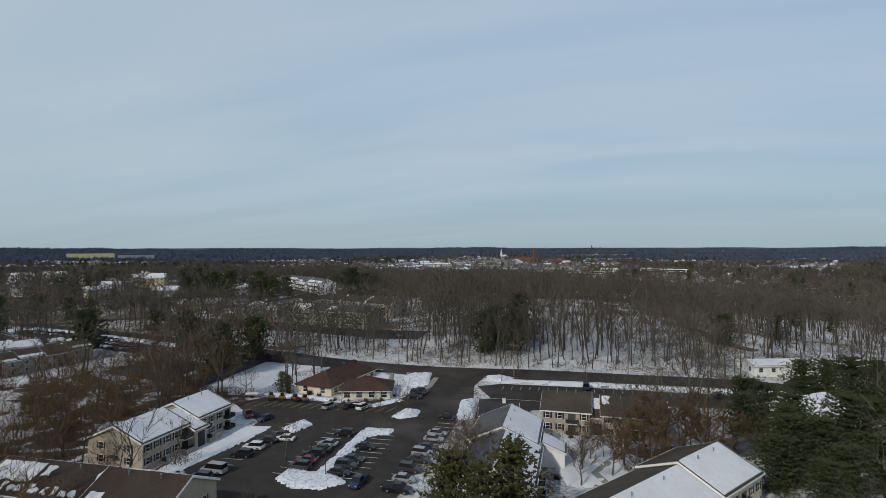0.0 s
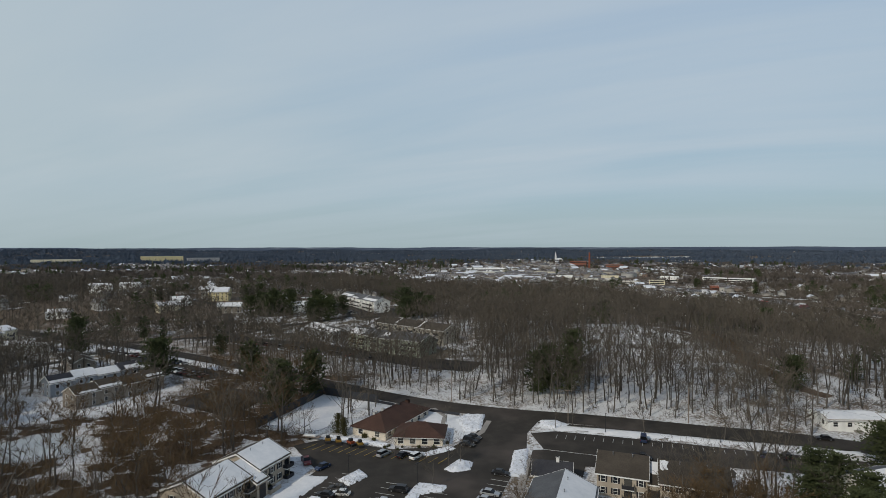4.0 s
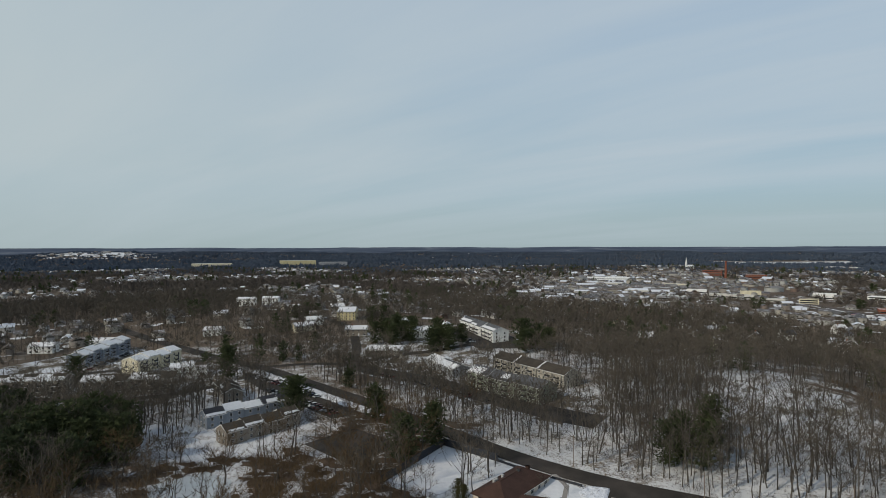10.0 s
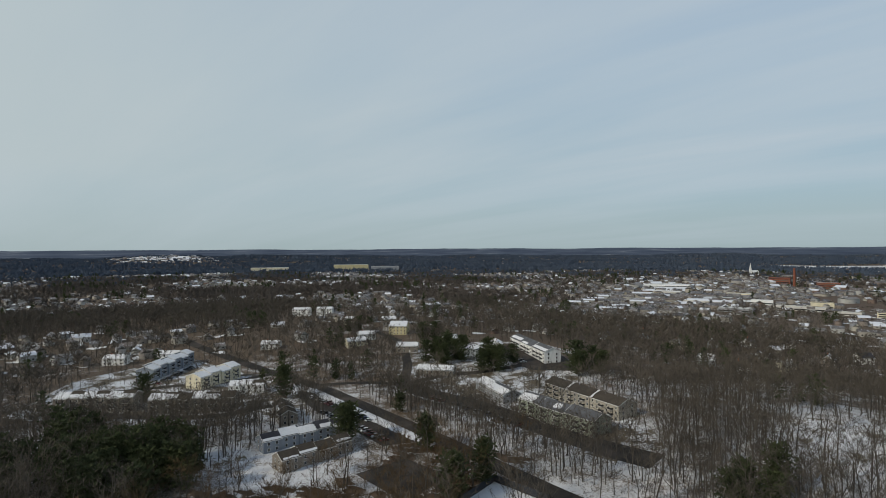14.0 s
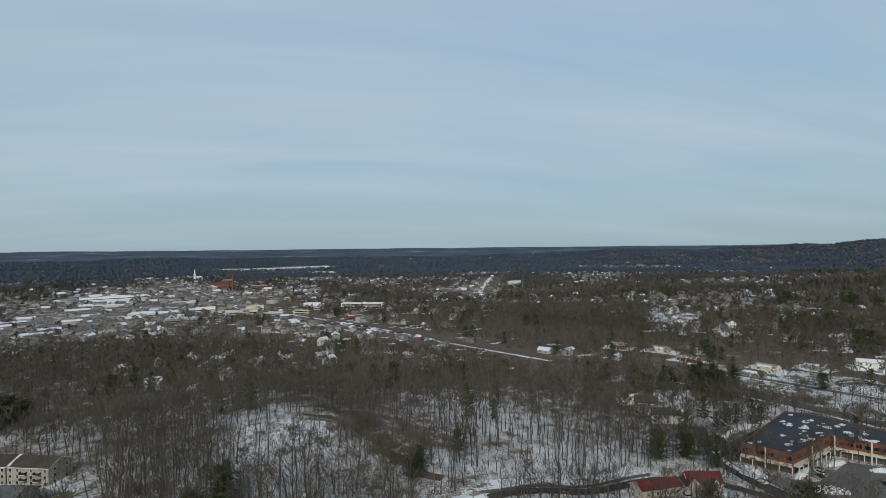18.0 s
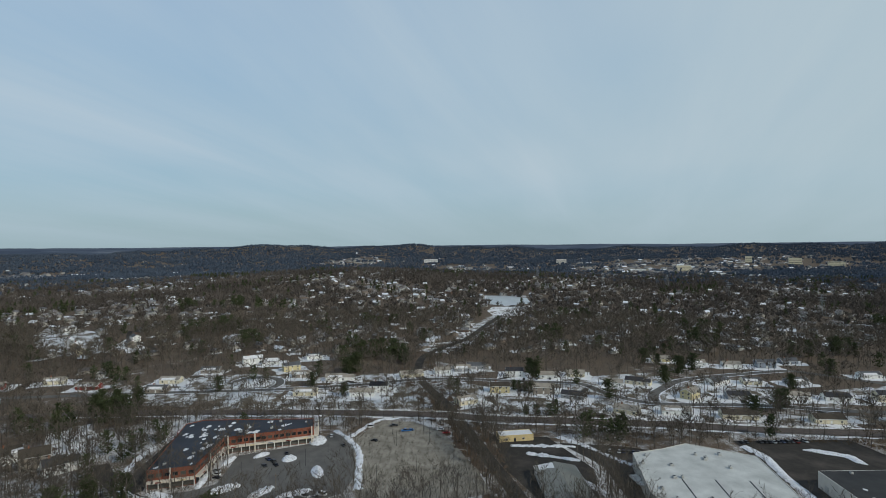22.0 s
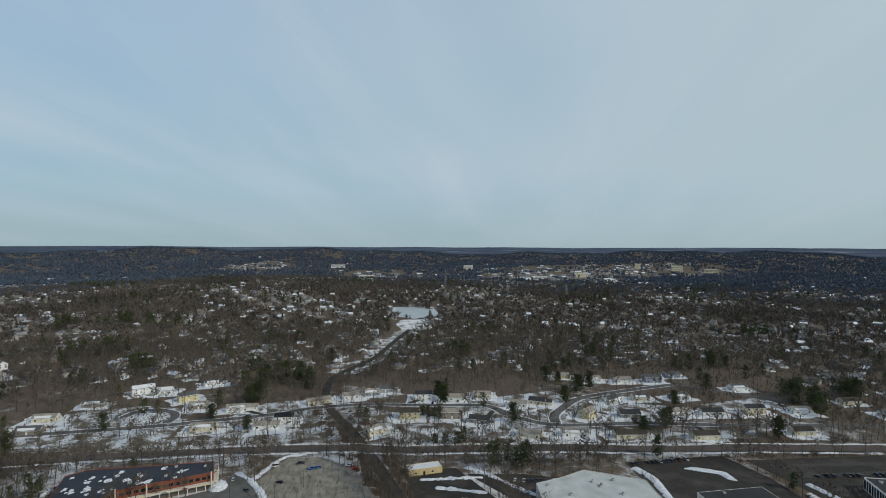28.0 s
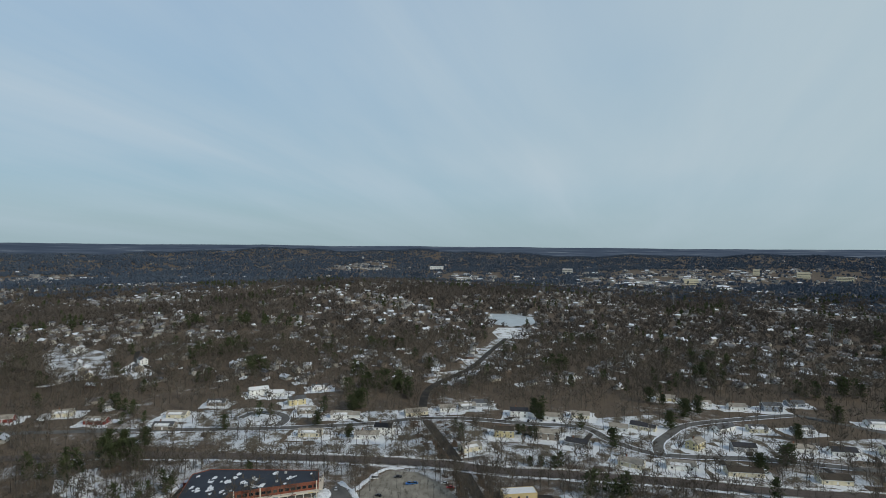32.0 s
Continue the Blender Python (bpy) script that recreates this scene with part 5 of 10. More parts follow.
for i, (px, py, rx, ry, rt) in enumerate(((270, 121, 6, 2.6, -50), (266, 101, 6, 2.2, -35), (309, 100, 3.5, 3, 0), (291, 79, 6, 2.4, 20), (265, 84, 7, 1.8, -60), (338, 91, 6, 4, 15), (254, 111, 4, 0.9, 60), (279, 137, 7, 1.4, 10), (314, 118, 4, 1.6, -40), (306, 134, 5, 1.5, -10), (262, 150, 2, 6, -15))):
    c_, s2 = math.cos(radians(rt)), math.sin(radians(rt))
    rx, ry = rx * 1.35, ry * 1.4
    pl = [(px + rx * math.cos(a_) * c_ - ry * math.sin(a_) * s2, py + rx * math.cos(a_) * s2 + ry * math.sin(a_) * c_) for a_ in np.linspace(0, 6.283, 13)[:-1]]
    snow_mound("snow_pile", pl, 1.7, "dirty ploughed snow pile on the plaza car park", 30 + i, rough=0.7)
for i, ln in enumerate(([(357, 84), (340, 71), (318, 61), (294, 57), (266, 52)], [(262, 168), (283, 183), (322, 190), (350, 186)], [(352, 182), (362, 150), (366, 100)], [(345, 72), (378, 58), (380, 40)], [(246, 110), (244, 84), (256, 60)], [(254, 140), (262, 164), (276, 180)], [(300, -96), (306, -90), (330, -75), (348, -60)], [(282, -62), (262, -72), (235, -76)], [(318, -38), (306, -70)], [(330, -30), (328, -72)])):
    rg = random.Random(700 + i)
    pt = smooth_line([(x, y, 0) for x, y in ln], 3.0)
    lo_, hi_ = [], []
    for p, q in zip(pt, pt[1:]):
        d_ = (q - p).normalized()
        w_ = rg.uniform(0.7, 2.0) * (1.0 if i < 6 else 1.25)
        lo_.append((p.x - d_.y * w_, p.y + d_.x * w_)), hi_.append((p.x + d_.y * w_ * rg.uniform(0.6, 1.2), p.y - d_.x * w_))
    snow_mound("plough_ridge", lo_ + hi_[::-1], 0.9, "lumpy ridge of ploughed snow along the tarmac", 80 + i, rough=0.8)
# industrial yards
sheet("yard_industrial", [(335, -60), (330, -95), (318, -125), (300, -160), (212, -158), (205, -88), (240, -80), (300, -78)], M_ASPHALT, "dark asphalt yard round the big warehouse", "yard", 0.10)
sheet("yard_contractor", [(345, -22), (345, -55), (296, -72), (262, -66), (250, -40), (300, -22)], M_ASPHALT, "muddy asphalt contractor's yard", "yard", 0.10)
sheet("yard_warehouse", [(338, -168), (340, -240), (300, -246), (205, -240), (205, -164), (300, -166)], M_ASPHALT, "dark asphalt yard round a grey warehouse", "yard", 0.10)
sheet("yard_office", [(330, -250), (322, -390), (270, -385), (200, -380), (205, -262)], M_ASPHALT, "dark asphalt car park round low offices", "yard", 0.10)
sheet("yard_shops_south", [(312, -400), (300, -540), (200, -530), (195, -395)], M_ASPHALT, "busy asphalt car park of a shopping centre", "yard", 0.10)
stripes("bay_lines_office", (318, -262), (312, -335), 24, 5)
stripes("bay_lines_office", (302, -262), (298, -335), 24, 5)

# ---- apartment blocks round the first car park ----
def apartments(label, A, B, W, sections, eave, rise, wall, roof, storeys=2, group="apartment blocks", shut=True, gable_win=2, balc=True, seed=1, zs=None, gap_mat=None):
    """A long block of several sections along A-B; each: start, end, step forward, step up, snow patches, bays, balcony bays."""
    m, _ = between(A, B)
    h = thing("apartment_block", label, "building", m, group)
    zs = zs or [0.9 + 2.7 * s for s in range(storeys)]
    for i, (x0, x1, fwd, up_, snow, bays, bal) in enumerate(sections):
        mm = pose(x0, -fwd, 0)
        L_ = x1 - x0
        gable_block(h, mm, L_, W, eave + up_, rise, wall, roof, snow, seed=seed + i * 5)
        for b in range(bays):
            u = L_ * (b + 0.5) / bays
            for z in zs:
                if b in bal and balc:
                    balcony(h, mm @ spot("front", u, z - 0.75, L_, W), 2.8)
                else:
                    window(h, mm @ spot("front", u, z, L_, W), 1.0, 1.35, shut)
                if b % 2 == 0 and m.translation.xy.length < 200:
                    window(h, mm @ spot("back", u, z, L_, W), 1.0, 1.35)
        if i == 0:
            rows_of_windows(h, mm, L_, W, "left", zs, gable_win, 1.1, 1.35, shut)
        if i == len(sections) - 1:
            rows_of_windows(h, mm, L_, W, "right", zs, gable_win, 1.1, 1.35, shut)
        for v_ in range(2):
            vent(h, mm @ pose(L_ * (0.3 + 0.4 * v_), W * 0.42, eave + up_ + rise * 0.84 + 0.2))
        block_rect(m @ mm, 0, L_, 0, W, 2.5)
    return h, m


FULLF, FULLB = ("front", 0, 1, 0, 1), ("back", 0, 1, 0, 1)
hA, mA = apartments("beige two-storey apartment block with snow-covered pitched roof", (-59.5, 107.3), (-52.0, 134.4), 14.2, [(0, 13.2, 0, 0, [FULLF], 5, (4,)), (16.6, 28.2, -0.2, 0.25, [FULLF], 4, (0, 3))], 5.5, 3.0, M_BEIGE, M_RBROWN, seed=3)
gable_block(hA, pose(13.0, -1.8, 0), 3.8, 15.0, 4.3, 3.4, M_BEIGE, M_RBROWN, [FULLF], seed=9)
part("entrance", boxes((13.9, 16.0, -1.95, -1.75, 0, 3.4)), M_DARKMETAL, hA)
for x0, x1 in ((9.5, 13.0), (16.9, 21.0)):
    part("terrace_wall", boxes((x0, x1, -2.6, -2.45, -0.4, 1.1), (x0, x0 + 0.15, -2.45, 0, -0.4, 1.1)), M_BEIGE, hA)
part("porch_canopy", boxes((-1.3, 0, 6.2, 8.2, 2.3, 2.45)), M_RBROWN, hA)
apartments("taupe apartment block with brown shingle roof streaked by snow", (-75.4, 86.5), (-35.1, 77.4), 13, [(0, 23, 0, 0, [("front", 0.0, 0.4, 0.3, 0.9), ("front", 0.42, 0.5, 0.5, 0.85), ("front", 0.9, 1.0, 0.5, 0.95)] + [("front", 0.05 + 0.075 * q, 0.09 + 0.075 * q, 0.04, 0.22 + 0.05 * (q % 3)) for q in range(11)], 8, (3,)), (23.2, 38.2, 2.2, 0.9, [("back", 0, 0.3, 0, 0.5), ("front", 0.02, 0.2, 0.0, 0.35)], 5, (2,))], 5.5, 3.1, M_BEIGE, M_RUMBER, seed=13)
apartments("beige apartment block, one roof slope white with snow", (26.4, 69.7), (54.5, 92.2), 15, [(0, 22.6, 0, 0, [FULLF], 7, (3,)), (22.8, 37, 0, 0.6, [("front", 0, 1, 0, 1)], 5, (2,))], 5.6, 3.1, M_CREAM, M_RBROWN, seed=17)
hC, mC = apartments("pale apartment block with grey roof half under snow", (15.3, 88.8), (23.6, 122.6), 14, [(0, 18.5, 0, 0, [FULLF], 6, (2,)), (18.7, 34.5, -0.8, 0.5, [("front", 0, 1, 0, 1)], 5, (2,))], 5.4, 3.0, M_WHITE, M_RGREY, seed=21)
gable_block(hC, pose(22, -4.5, 0), 5.5, 9, 3.4, 1.8, M_WHITE, M_RGREY, [FULLF], seed=25)
hE, mE = apartments("beige apartment block with plain brown shingle roof", (24.1, 131.1), (52.1, 123.4), 13.6, [(0, 11.5, 0, 0, [], 4, (2,)), (14.2, 29, 0.4, -0.2, [("front", 0, 0.12, 0.5, 0.95)], 5, (2,))], 5.4, 3.0, M_BEIGE, M_RBROWN, seed=29)
gable_block(hE, pose(11.6, 0.8, 0), 2.5, 12, 4.2, 2.8, M_BEIGE, M_RBROWN, [("front", 0.2, 1, 0.4, 1)], seed=31)
part("entrance", boxes((11.9, 13.9, 0.6, 0.79, 0, 2.8), (11.7, 11.9, 0.5, 0.79, 0, 3.1), (13.9, 14.1, 0.5, 0.79, 0, 3.1)), M_DARKMETAL, hE)
apartments("grey-roofed apartment block behind pines, snow on one slope", (82, 122), (98.5, 129), 14, [(0, 18, 0, 0, [("front", 0, 1, 0, 1)], 5, (2,))], 5.4, 3.0, M_WHITE, M_RGREY, seed=33)
clubhouse = house("small cream clubhouse with dark hipped roof and white chimney", 14.6, 137.6, -8, 9.5, 8.5, 2.9, 2.2, M_CREAM, M_RDARK, [("back", 0.5, 1, 0, 0.8)], 3, 1, False, group="", seed=41, name="clubhouse")
chimney(clubhouse, pose(6, 4.2, 5.0), 0.8, 1.3, M_TRIM)
house("low pale outbuilding with grey roof", 60, 112, 22, 10, 8, 3.0, 1.8, M_TRIM, M_RGREY, [], 2, 1, False, group="", seed=42, name="outbuilding")
house("white ranch house under a flat blanket of snow", 112, 185, 2, 17, 10, 3.0, 1.1, M_WHITE, M_RTAN, [FULLF, FULLB], 4, 1, False, garage=6, group="", seed=43)
# low community building with rust-brown roofs
mF = pose(-29.5, 157.6, tz(-29.5, 157.6), 0, 0, 1)
hF = thing("community_building", "low cream building with rust-brown hipped roofs", "building", mF)
hip_block(hF, pose(0, 0, 0), 14.5, 11.5, 2.8, 2.5, M_STUCCO, M_RRUST)
mF2 = mF.inverted() @ pose(-33.0, 161.0, tz(-36, 165), 0, 0, 68)
hip_block(hF, mF2, 27, 12.5, 2.9, 3.0, M_STUCCO, M_RRUST)
rows_of_windows(hF, Matrix.Identity(4), 14.5, 11.5, "front", [0.7], 4, 1.7, 1.6)
rows_of_windows(hF, Matrix.Identity(4), 14.5, 11.5, "right", [0.7], 3, 1.4, 1.5)
rows_of_windows(hF, mF2, 27, 12.5, "front", [0.7], 6, 1.6, 1.5)
rows_of_windows(hF, mF2, 27, 12.5, "left", [0.7], 2, 1.6, 1.5)
chimney(hF, mF2 @ pose(17, 6.25, 5.9), 0.9, 0.7, M_STONE)
chimney(hF, mF2 @ pose(22, 5.5, 5.4), 1.2, 1.0, M_RRUST)
for u in (7, 8.4, 12):
    part("rooftop_unit", boxes((-0.4, 0.4, -0.4, 0.4, -0.4, 0.7), bevel=0.03), M_UNIT, hF, m=mF2 @ pose(u, 9, 5.0))
block_rect(mF, 0, 14.5, 0, 11.5), block_rect(mF @ mF2, 0, 27, 0, 12.5)

# ---- terraces to the north-west ----
def terrace(label, A, B, W, n, storeys, wall, roof, snows, gab=None, seed=1, step=0.35, back=False):
    """A row of n joined units, each with its own roof step and snow."""
    m, L_ = between(A, B)
    h = thing("terrace", label, "building", m, "terraces")
    d = L_ / n
    eave = 2.75 * storeys + 0.1
    for i in range(n):
        mm = pose(i * d, (i % 2) * 0.8 - 0.4, 0)
        gable_block(h, mm, d - 0.02, W, eave + step * (i % 2), 2.4, wall, roof[i % len(roof)], snows[i % len(snows)], over=0.25, seed=seed + i)
        for s in range(storeys):
            z = 0.9 + 2.7 * s
            for u in (0.28, 0.72):
                window(h, mm @ spot("front", d * u, z, d, W), 1.1, 1.35)
        if storeys > 2:
            balcony(h, mm @ spot("front", d * 0.5, 2.85, d, W), 2.2)
            balcony(h, mm @ spot("front", d * 0.5, 5.55, d, W), 2.2)
    for s in range(storeys):
        for u in (0.3, 0.7):
            window(h, spot("left", W * u, 0.9 + 2.7 * s, L_, W) @ pose(0, -0.02, 0) @ pose(0.4, 0, 0), 1.1, 1.35)
            window(h, spot("right", W * u, 0.9 + 2.7 * s, L_, W) @ pose(-0.4, -0.02, 0), 1.1, 1.35)
    block_rect(m, 0, L_, -1, W + 1, 2.0)
    return h


block([(-184, 180), (-150, 160), (-128, 196), (-128, 214), (-150, 236), (-166, 226)])
block([(-300, 250), (-270, 255), (-240, 255), (-236, 280), (-270, 290), (-285, 312), (-300, 310)])
block([(-345, 255), (-315, 262), (-340, 330), (-360, 335)])
SN = [("front", 0.05, 0.95, 0.0, 0.55)]
terrace("grey two-storey terrace with patches of roof snow", (-172.1, 193.2), (-151, 232), 9.5, 5, 2, M_BLUEGREY, [M_RDARK], [[("front", 0, 1, 0.0, 0.3)], [FULLF], [("front", 0, 1, 0, 0.9)], [("front", 0.3, 1, 0, 0.5)]], seed=51)
terrace("brown two-storey terrace with beige gable end", (-149.8, 179.2), (-135.5, 211), 9.5, 4, 2, M_TAUPE, [M_RBROWN], [[("front", 0.1, 0.9, 0, 0.2)], [("front", 0, 1, 0, 0.25)], [], [("front", 0.2, 1, 0.1, 0.4)]], seed=57)
terrace("brown terrace roof beside the car park", (-210, 243), (-190, 226), 9.5, 3, 2, M_TAUPE, [M_RBROWN], [[], [("front", 0, 1, 0, 0.2)], []], seed=61)
terrace("yellow three-storey apartment terrace, snow on the roofs", (-290, 266), (-291, 304), 14, 4, 3, M_CREAM, [M_RGREY], [[FULLF, FULLB], [FULLF], [FULLF, FULLB]], seed=65, step=1.0)
terrace("grey three-storey apartment terrace, snow on the roofs", (-341, 271), (-366, 330), 13, 6, 3, M_BLUEGREY, [M_RGREY], [[FULLF], [FULLF, FULLB]], seed=71, step=1.0)
terrace("tan apartment terrace with brown and snowy roofs", (-274.4, 214.7), (-232, 238), 12, 6, 3, M_TAUPE, [M_RBROWN], [[FULLF], [("front", 0, 1, 0, 0.7)], []], seed=77)
terrace("tan apartment terrace half hidden by trees", (-327.5, 196.2), (-287, 216), 12, 6, 3, M_TAUPE, [M_RBROWN], [[FULLF], [("front", 0, 1, 0, 0.5)]], seed=83)
terrace("white terrace with snowy roof and brown flank", (-263.6, 263.8), (-244.5, 275.5), 10, 3, 2, M_WHITE, [M_RBROWN], [[FULLF], [FULLF], [("front", 0, 1, 0, 0.4)]], seed=89)
# hill-top apartment blocks
apartments("pale green three-storey block with grey roof", (-80, 289), (-36, 262), 13, [(0, 15, 0, 0, [("front", 0.0, 0.7, 0.0, 0.8)], 5, (1, 3)), (15.2, 33, 0.5, -0.3, [("front", 0.5, 0.75, 0.2, 0.8)], 6, (1, 4)), (33.2, 51, 0, 0.2, [], 6, (2, 4))], 8.3, 2.8, M_GREEN, M_RGREY, 3, shut=False, seed=91)
apartments("cream three-storey block with brown roof", (-73, 322), (-26, 286), 13, [(0, 18, 0, 0, [], 6, (1, 3)), (18.2, 37, 0.5, 0.2, [("front", 0, 0.05, 0, 1)], 6, (1, 4)), (37.2, 57, 0, 0, [("front", 0, 0.05, 0, 1)], 6, (2, 4))], 8.3, 2.8, M_PALE, M_RBROWN, 3, shut=False, seed=95)
apartments("white three-storey block with snowy grey roof", (-130, 444), (-88, 388), 13, [(0, 23, 0, 0, [("front", 0, 0.9, 0.1, 0.6)], 7, (1, 3, 5)), (23.2, 46, 0.5, 0.2, [("front", 0.1, 0.6, 0, 0.3)], 7, (1, 3, 5)), (46.2, 69, 0, 0, [("front", 0, 1, 0.05, 0.5)], 7, (1, 3, 5))], 8.6, 3.0, M_WHITE, M_RGREY, 3, shut=False, seed=99)
apartments("low grey apartment block with snow on its long roof", (-118, 325), (-92, 300), 12, [(0, 16, 0, 0, [FULLF], 5, ()), (16.2, 36, 0, -0.2, [("front", 0, 1, 0, 0.8)], 6, ())], 5.4, 2.6, M_GREY, M_RGREY, 2, shut=False, seed=103)
apartments("low white block under snow", (-168, 340.7), (-141.7, 345.3), 11, [(0, 13, 0, 0, [FULLF, FULLB], 4, ()), (13.2, 26.5, 0.4, 0.3, [FULLF, FULLB], 4, ())], 5.4, 2.4, M_TAUPE, M_RGREY, 2, shut=False, seed=107)
apartments("tall yellow house-like block with snowy roof", (-254, 456), (-238, 462), 26, [(0, 17, 0, 0, [FULLF, FULLB], 5, ())], 8.3, 3.4, M_YELLOW, M_RGREY, 3, shut=False, seed=111)
apartments("white block pair with snowy roof", (-441, 545), (-420, 554), 12, [(0, 22, 0, 0, [FULLF, FULLB], 6, ())], 8.3, 2.0, M_WHITE, M_RGREY, 3, shut=False, seed=113)
apartments("white block with snowy roof", (-414, 558), (-396, 566), 12, [(0, 20, 0, 0, [FULLF, FULLB], 5, ())], 8.3, 2.0, M_WHITE, M_RGREY, 3, shut=False, seed=114)
for i, (px, py, rt, L_, wl_, rf) in enumerate(((-258, 405, 50, 18, M_CREAM, M_RGREY), (-262, 428, 40, 16, M_WHITE, M_RGREY), (-205, 400, 20, 18, M_TAUPE, M_RGREY), (-330, 500, 35, 16, M_CREAM, M_RBROWN), (-290, 520, 35, 16, M_TAUPE, M_RBROWN), (-180, 430, 70, 18, M_TAUPE, M_RGREY), (-150, 400, 30, 18, M_WHITE, M_RGREY), (-135, 420, 110, 16, M_WHITE, M_RGREY), (-330, 380, 25, 16, M_WHITE, M_RGREY), (-395, 330, 25, 18, M_WHITE, M_RGREY), (-420, 300, 25, 18, M_WHITE, M_RGREY))):
    house("two-storey house under snow among bare trees", px, py, rt, L_, 10, 5.4, 2.6, wl_, rf, [FULLF, FULLB] if i % 3 else [FULLF], 4, 2, True, group="hill houses", seed=120 + i)
for i, (px, py, rt, wl_) in enumerate(((61, 583, 60, M_WHITE), (73, 470, 40, M_CREAM), (140, 548, 20, M_WHITE), (19, 446, 10, M_GREY), (41, 434, -10, M_WHITE), (110, 520, 70, M_TAUPE), (95, 600, 10, M_WHITE), (0, 520, 30, M_CREAM), (30, 560, 80, M_GREY), (170, 500, 35, M_WHITE), (-30, 580, 0, M_BLUEGREY), (200, 610, 30, M_WHITE))):
    house("steep-roofed wooden house among bare trees", px, py, rt, 11, 8.5, 5.4, 3.6, wl_, (M_RGREY, M_RBROWN, M_RDARK)[i % 3], [FULLF] if i % 2 else [("back", 0, 1, 0, 0.8)], 3, 2, True, group="village houses", seed=140 + i)

# ---- shopping plaza ----
MALL = ccw([(270, 160), (277, 139), (317, 141.5), (336, 94), (352, 98), (349, 168), (341, 176)])
hM, cM = flat_block("shopping_plaza", "two-storey L-shaped brick shopping plaza, dark roof with snow patches", "building", MALL, 9.6, M_BRICK, M_MEMBRANE, 0.4, snow=46, seed=5, units=9)
for i in range(len(MALL)):
    Lw = math.dist(MALL[i], MALL[(i + 1) % len(MALL)])
    mid = ((MALL[i][0] + MALL[(i + 1) % len(MALL)][0]) / 2, (MALL[i][1] + MALL[(i + 1) % len(MALL)][1]) / 2)
    facing = (MALL[(i + 1) % len(MALL)][1] - MALL[i][1]) * (0 - mid[0]) - (MALL[(i + 1) % len(MALL)][0] - MALL[i][0]) * (0 - mid[1]) > 0
    if not facing or Lw < 12 and False:
        continue
    e0 = edge_pose(MALL, i, cM, 0.0, 0.0)
    part("canopy", boxes((0.2, Lw - 0.2, -2.4, -0.02, 3.5, 4.5)), M_STUCCO, hM, "cream fascia canopy", e0)
    part("storefront", boxes((0.6, Lw - 0.6, -0.06, -0.02, 0.3, 3.3)), M_GLASS, hM, "dark shop glazing", e0)
    n = max(2, int(Lw / 3.2))
    for j in range(n):
        window(hM, edge_pose(MALL, i, cM, (j + 0.5) / n, 5.9), 2.3, 1.7, False, M_BROWN)
    for j in range(max(2, int(Lw / 4.5)) + 1):
        u = j / max(2, int(Lw / 4.5))
        part("column", kept(("plaza_column",), lambda: boxes((-0.16, 0.16, -2.3, -1.98, -0.3, 3.5)), M_TRIM), None, hM, m=edge_pose(MALL, i, cM, min(max(u, 0.01), 0.99), 0))
    for u in ((0.5,) if Lw < 30 else (0.33, 0.97)):
        part("pylon", kept(("plaza_pylon",), lambda: boxes((-0.35, 0.35, -2.9, -2.42, -0.3, 11.0), bevel=0.04), M_STUCCO), None, hM, m=edge_pose(MALL, i, cM, u, 0))
    for j in range(n // 3):
        part("shop_sign", kept(("shop_sign", j % 3), lambda: boxes((-1.4, 1.4, -2.48, -2.42, 3.7, 4.3)), (M_REDS, M_TAN, M_BLUEGREY)[j % 3]), None, hM, m=edge_pose(MALL, i, cM, (j + 0.5) / max(1, n // 3), 0))
hR, _ = flat_block("pump_shed", "small red shed with snowy top behind the shops", "shed", ccw([(344, 178), (349, 180), (347, 185), (342, 183)]), 3.5, M_REDS, M_SNOW, 0.05)
# red-roofed houses at the junction
mR = pose(192.4, 159.2, tz(200, 156), 0, 0, -16)
h = thing("garage_building", "long white building with bright red roof", "building", mR, "red-roofed buildings")
gable_block(h, Matrix.Identity(4), 20, 9, 3.6, 2.4, M_STUCCO, M_RRED, [], seed=201)
rows_of_windows(h, Matrix.Identity(4), 20, 9, "front", [1.2], 4, 1.0, 1.1)
rows_of_windows(h, Matrix.Identity(4), 20, 9, "left", [1.2], 2, 1.0, 1.1)
block_rect(mR, 0, 20, 0, 9)
mR = pose(213.5, 151.5, tz(220, 150), 0, 0, -32)
h = thing("gabled_house", "white house with red cross-gabled roof and dormers", "house", mR, "red-roofed buildings")
gable_block(h, Matrix.Identity(4), 15, 9, 5.2, 3.6, M_STUCCO, M_RRED, [], seed=203)
gable_block(h, pose(4.5, -2.2, 0, 0, 0, 90), 8, 6, 5.0, 3.2, M_STUCCO, M_RRED, [], seed=204)
gable_block(h, pose(13.2, -1.4, 0, 0, 0, 90), 6, 4.5, 4.6, 2.8, M_STUCCO, M_RRED, [], seed=205)
gable_block(h, pose(-3.0, 1.5, 0), 3.0, 6, 3.0, 1.5, M_STUCCO, M_RRED, [], seed=206)
rows_of_windows(h, Matrix.Identity(4), 15, 9, "left", [1.0, 3.7], 2)
rows_of_windows(h, Matrix.Identity(4), 15, 9, "right", [1.0, 3.7], 2)
rows_of_windows(h, Matrix.Identity(4), 15, 9, "front", [1.0, 3.6], 4, 1.0, 1.3)
chimney(h, pose(10, 4.5, 8.8), 0.7, 1.2, M_BRICK)
block_rect(mR, -3, 15, -2, 9)
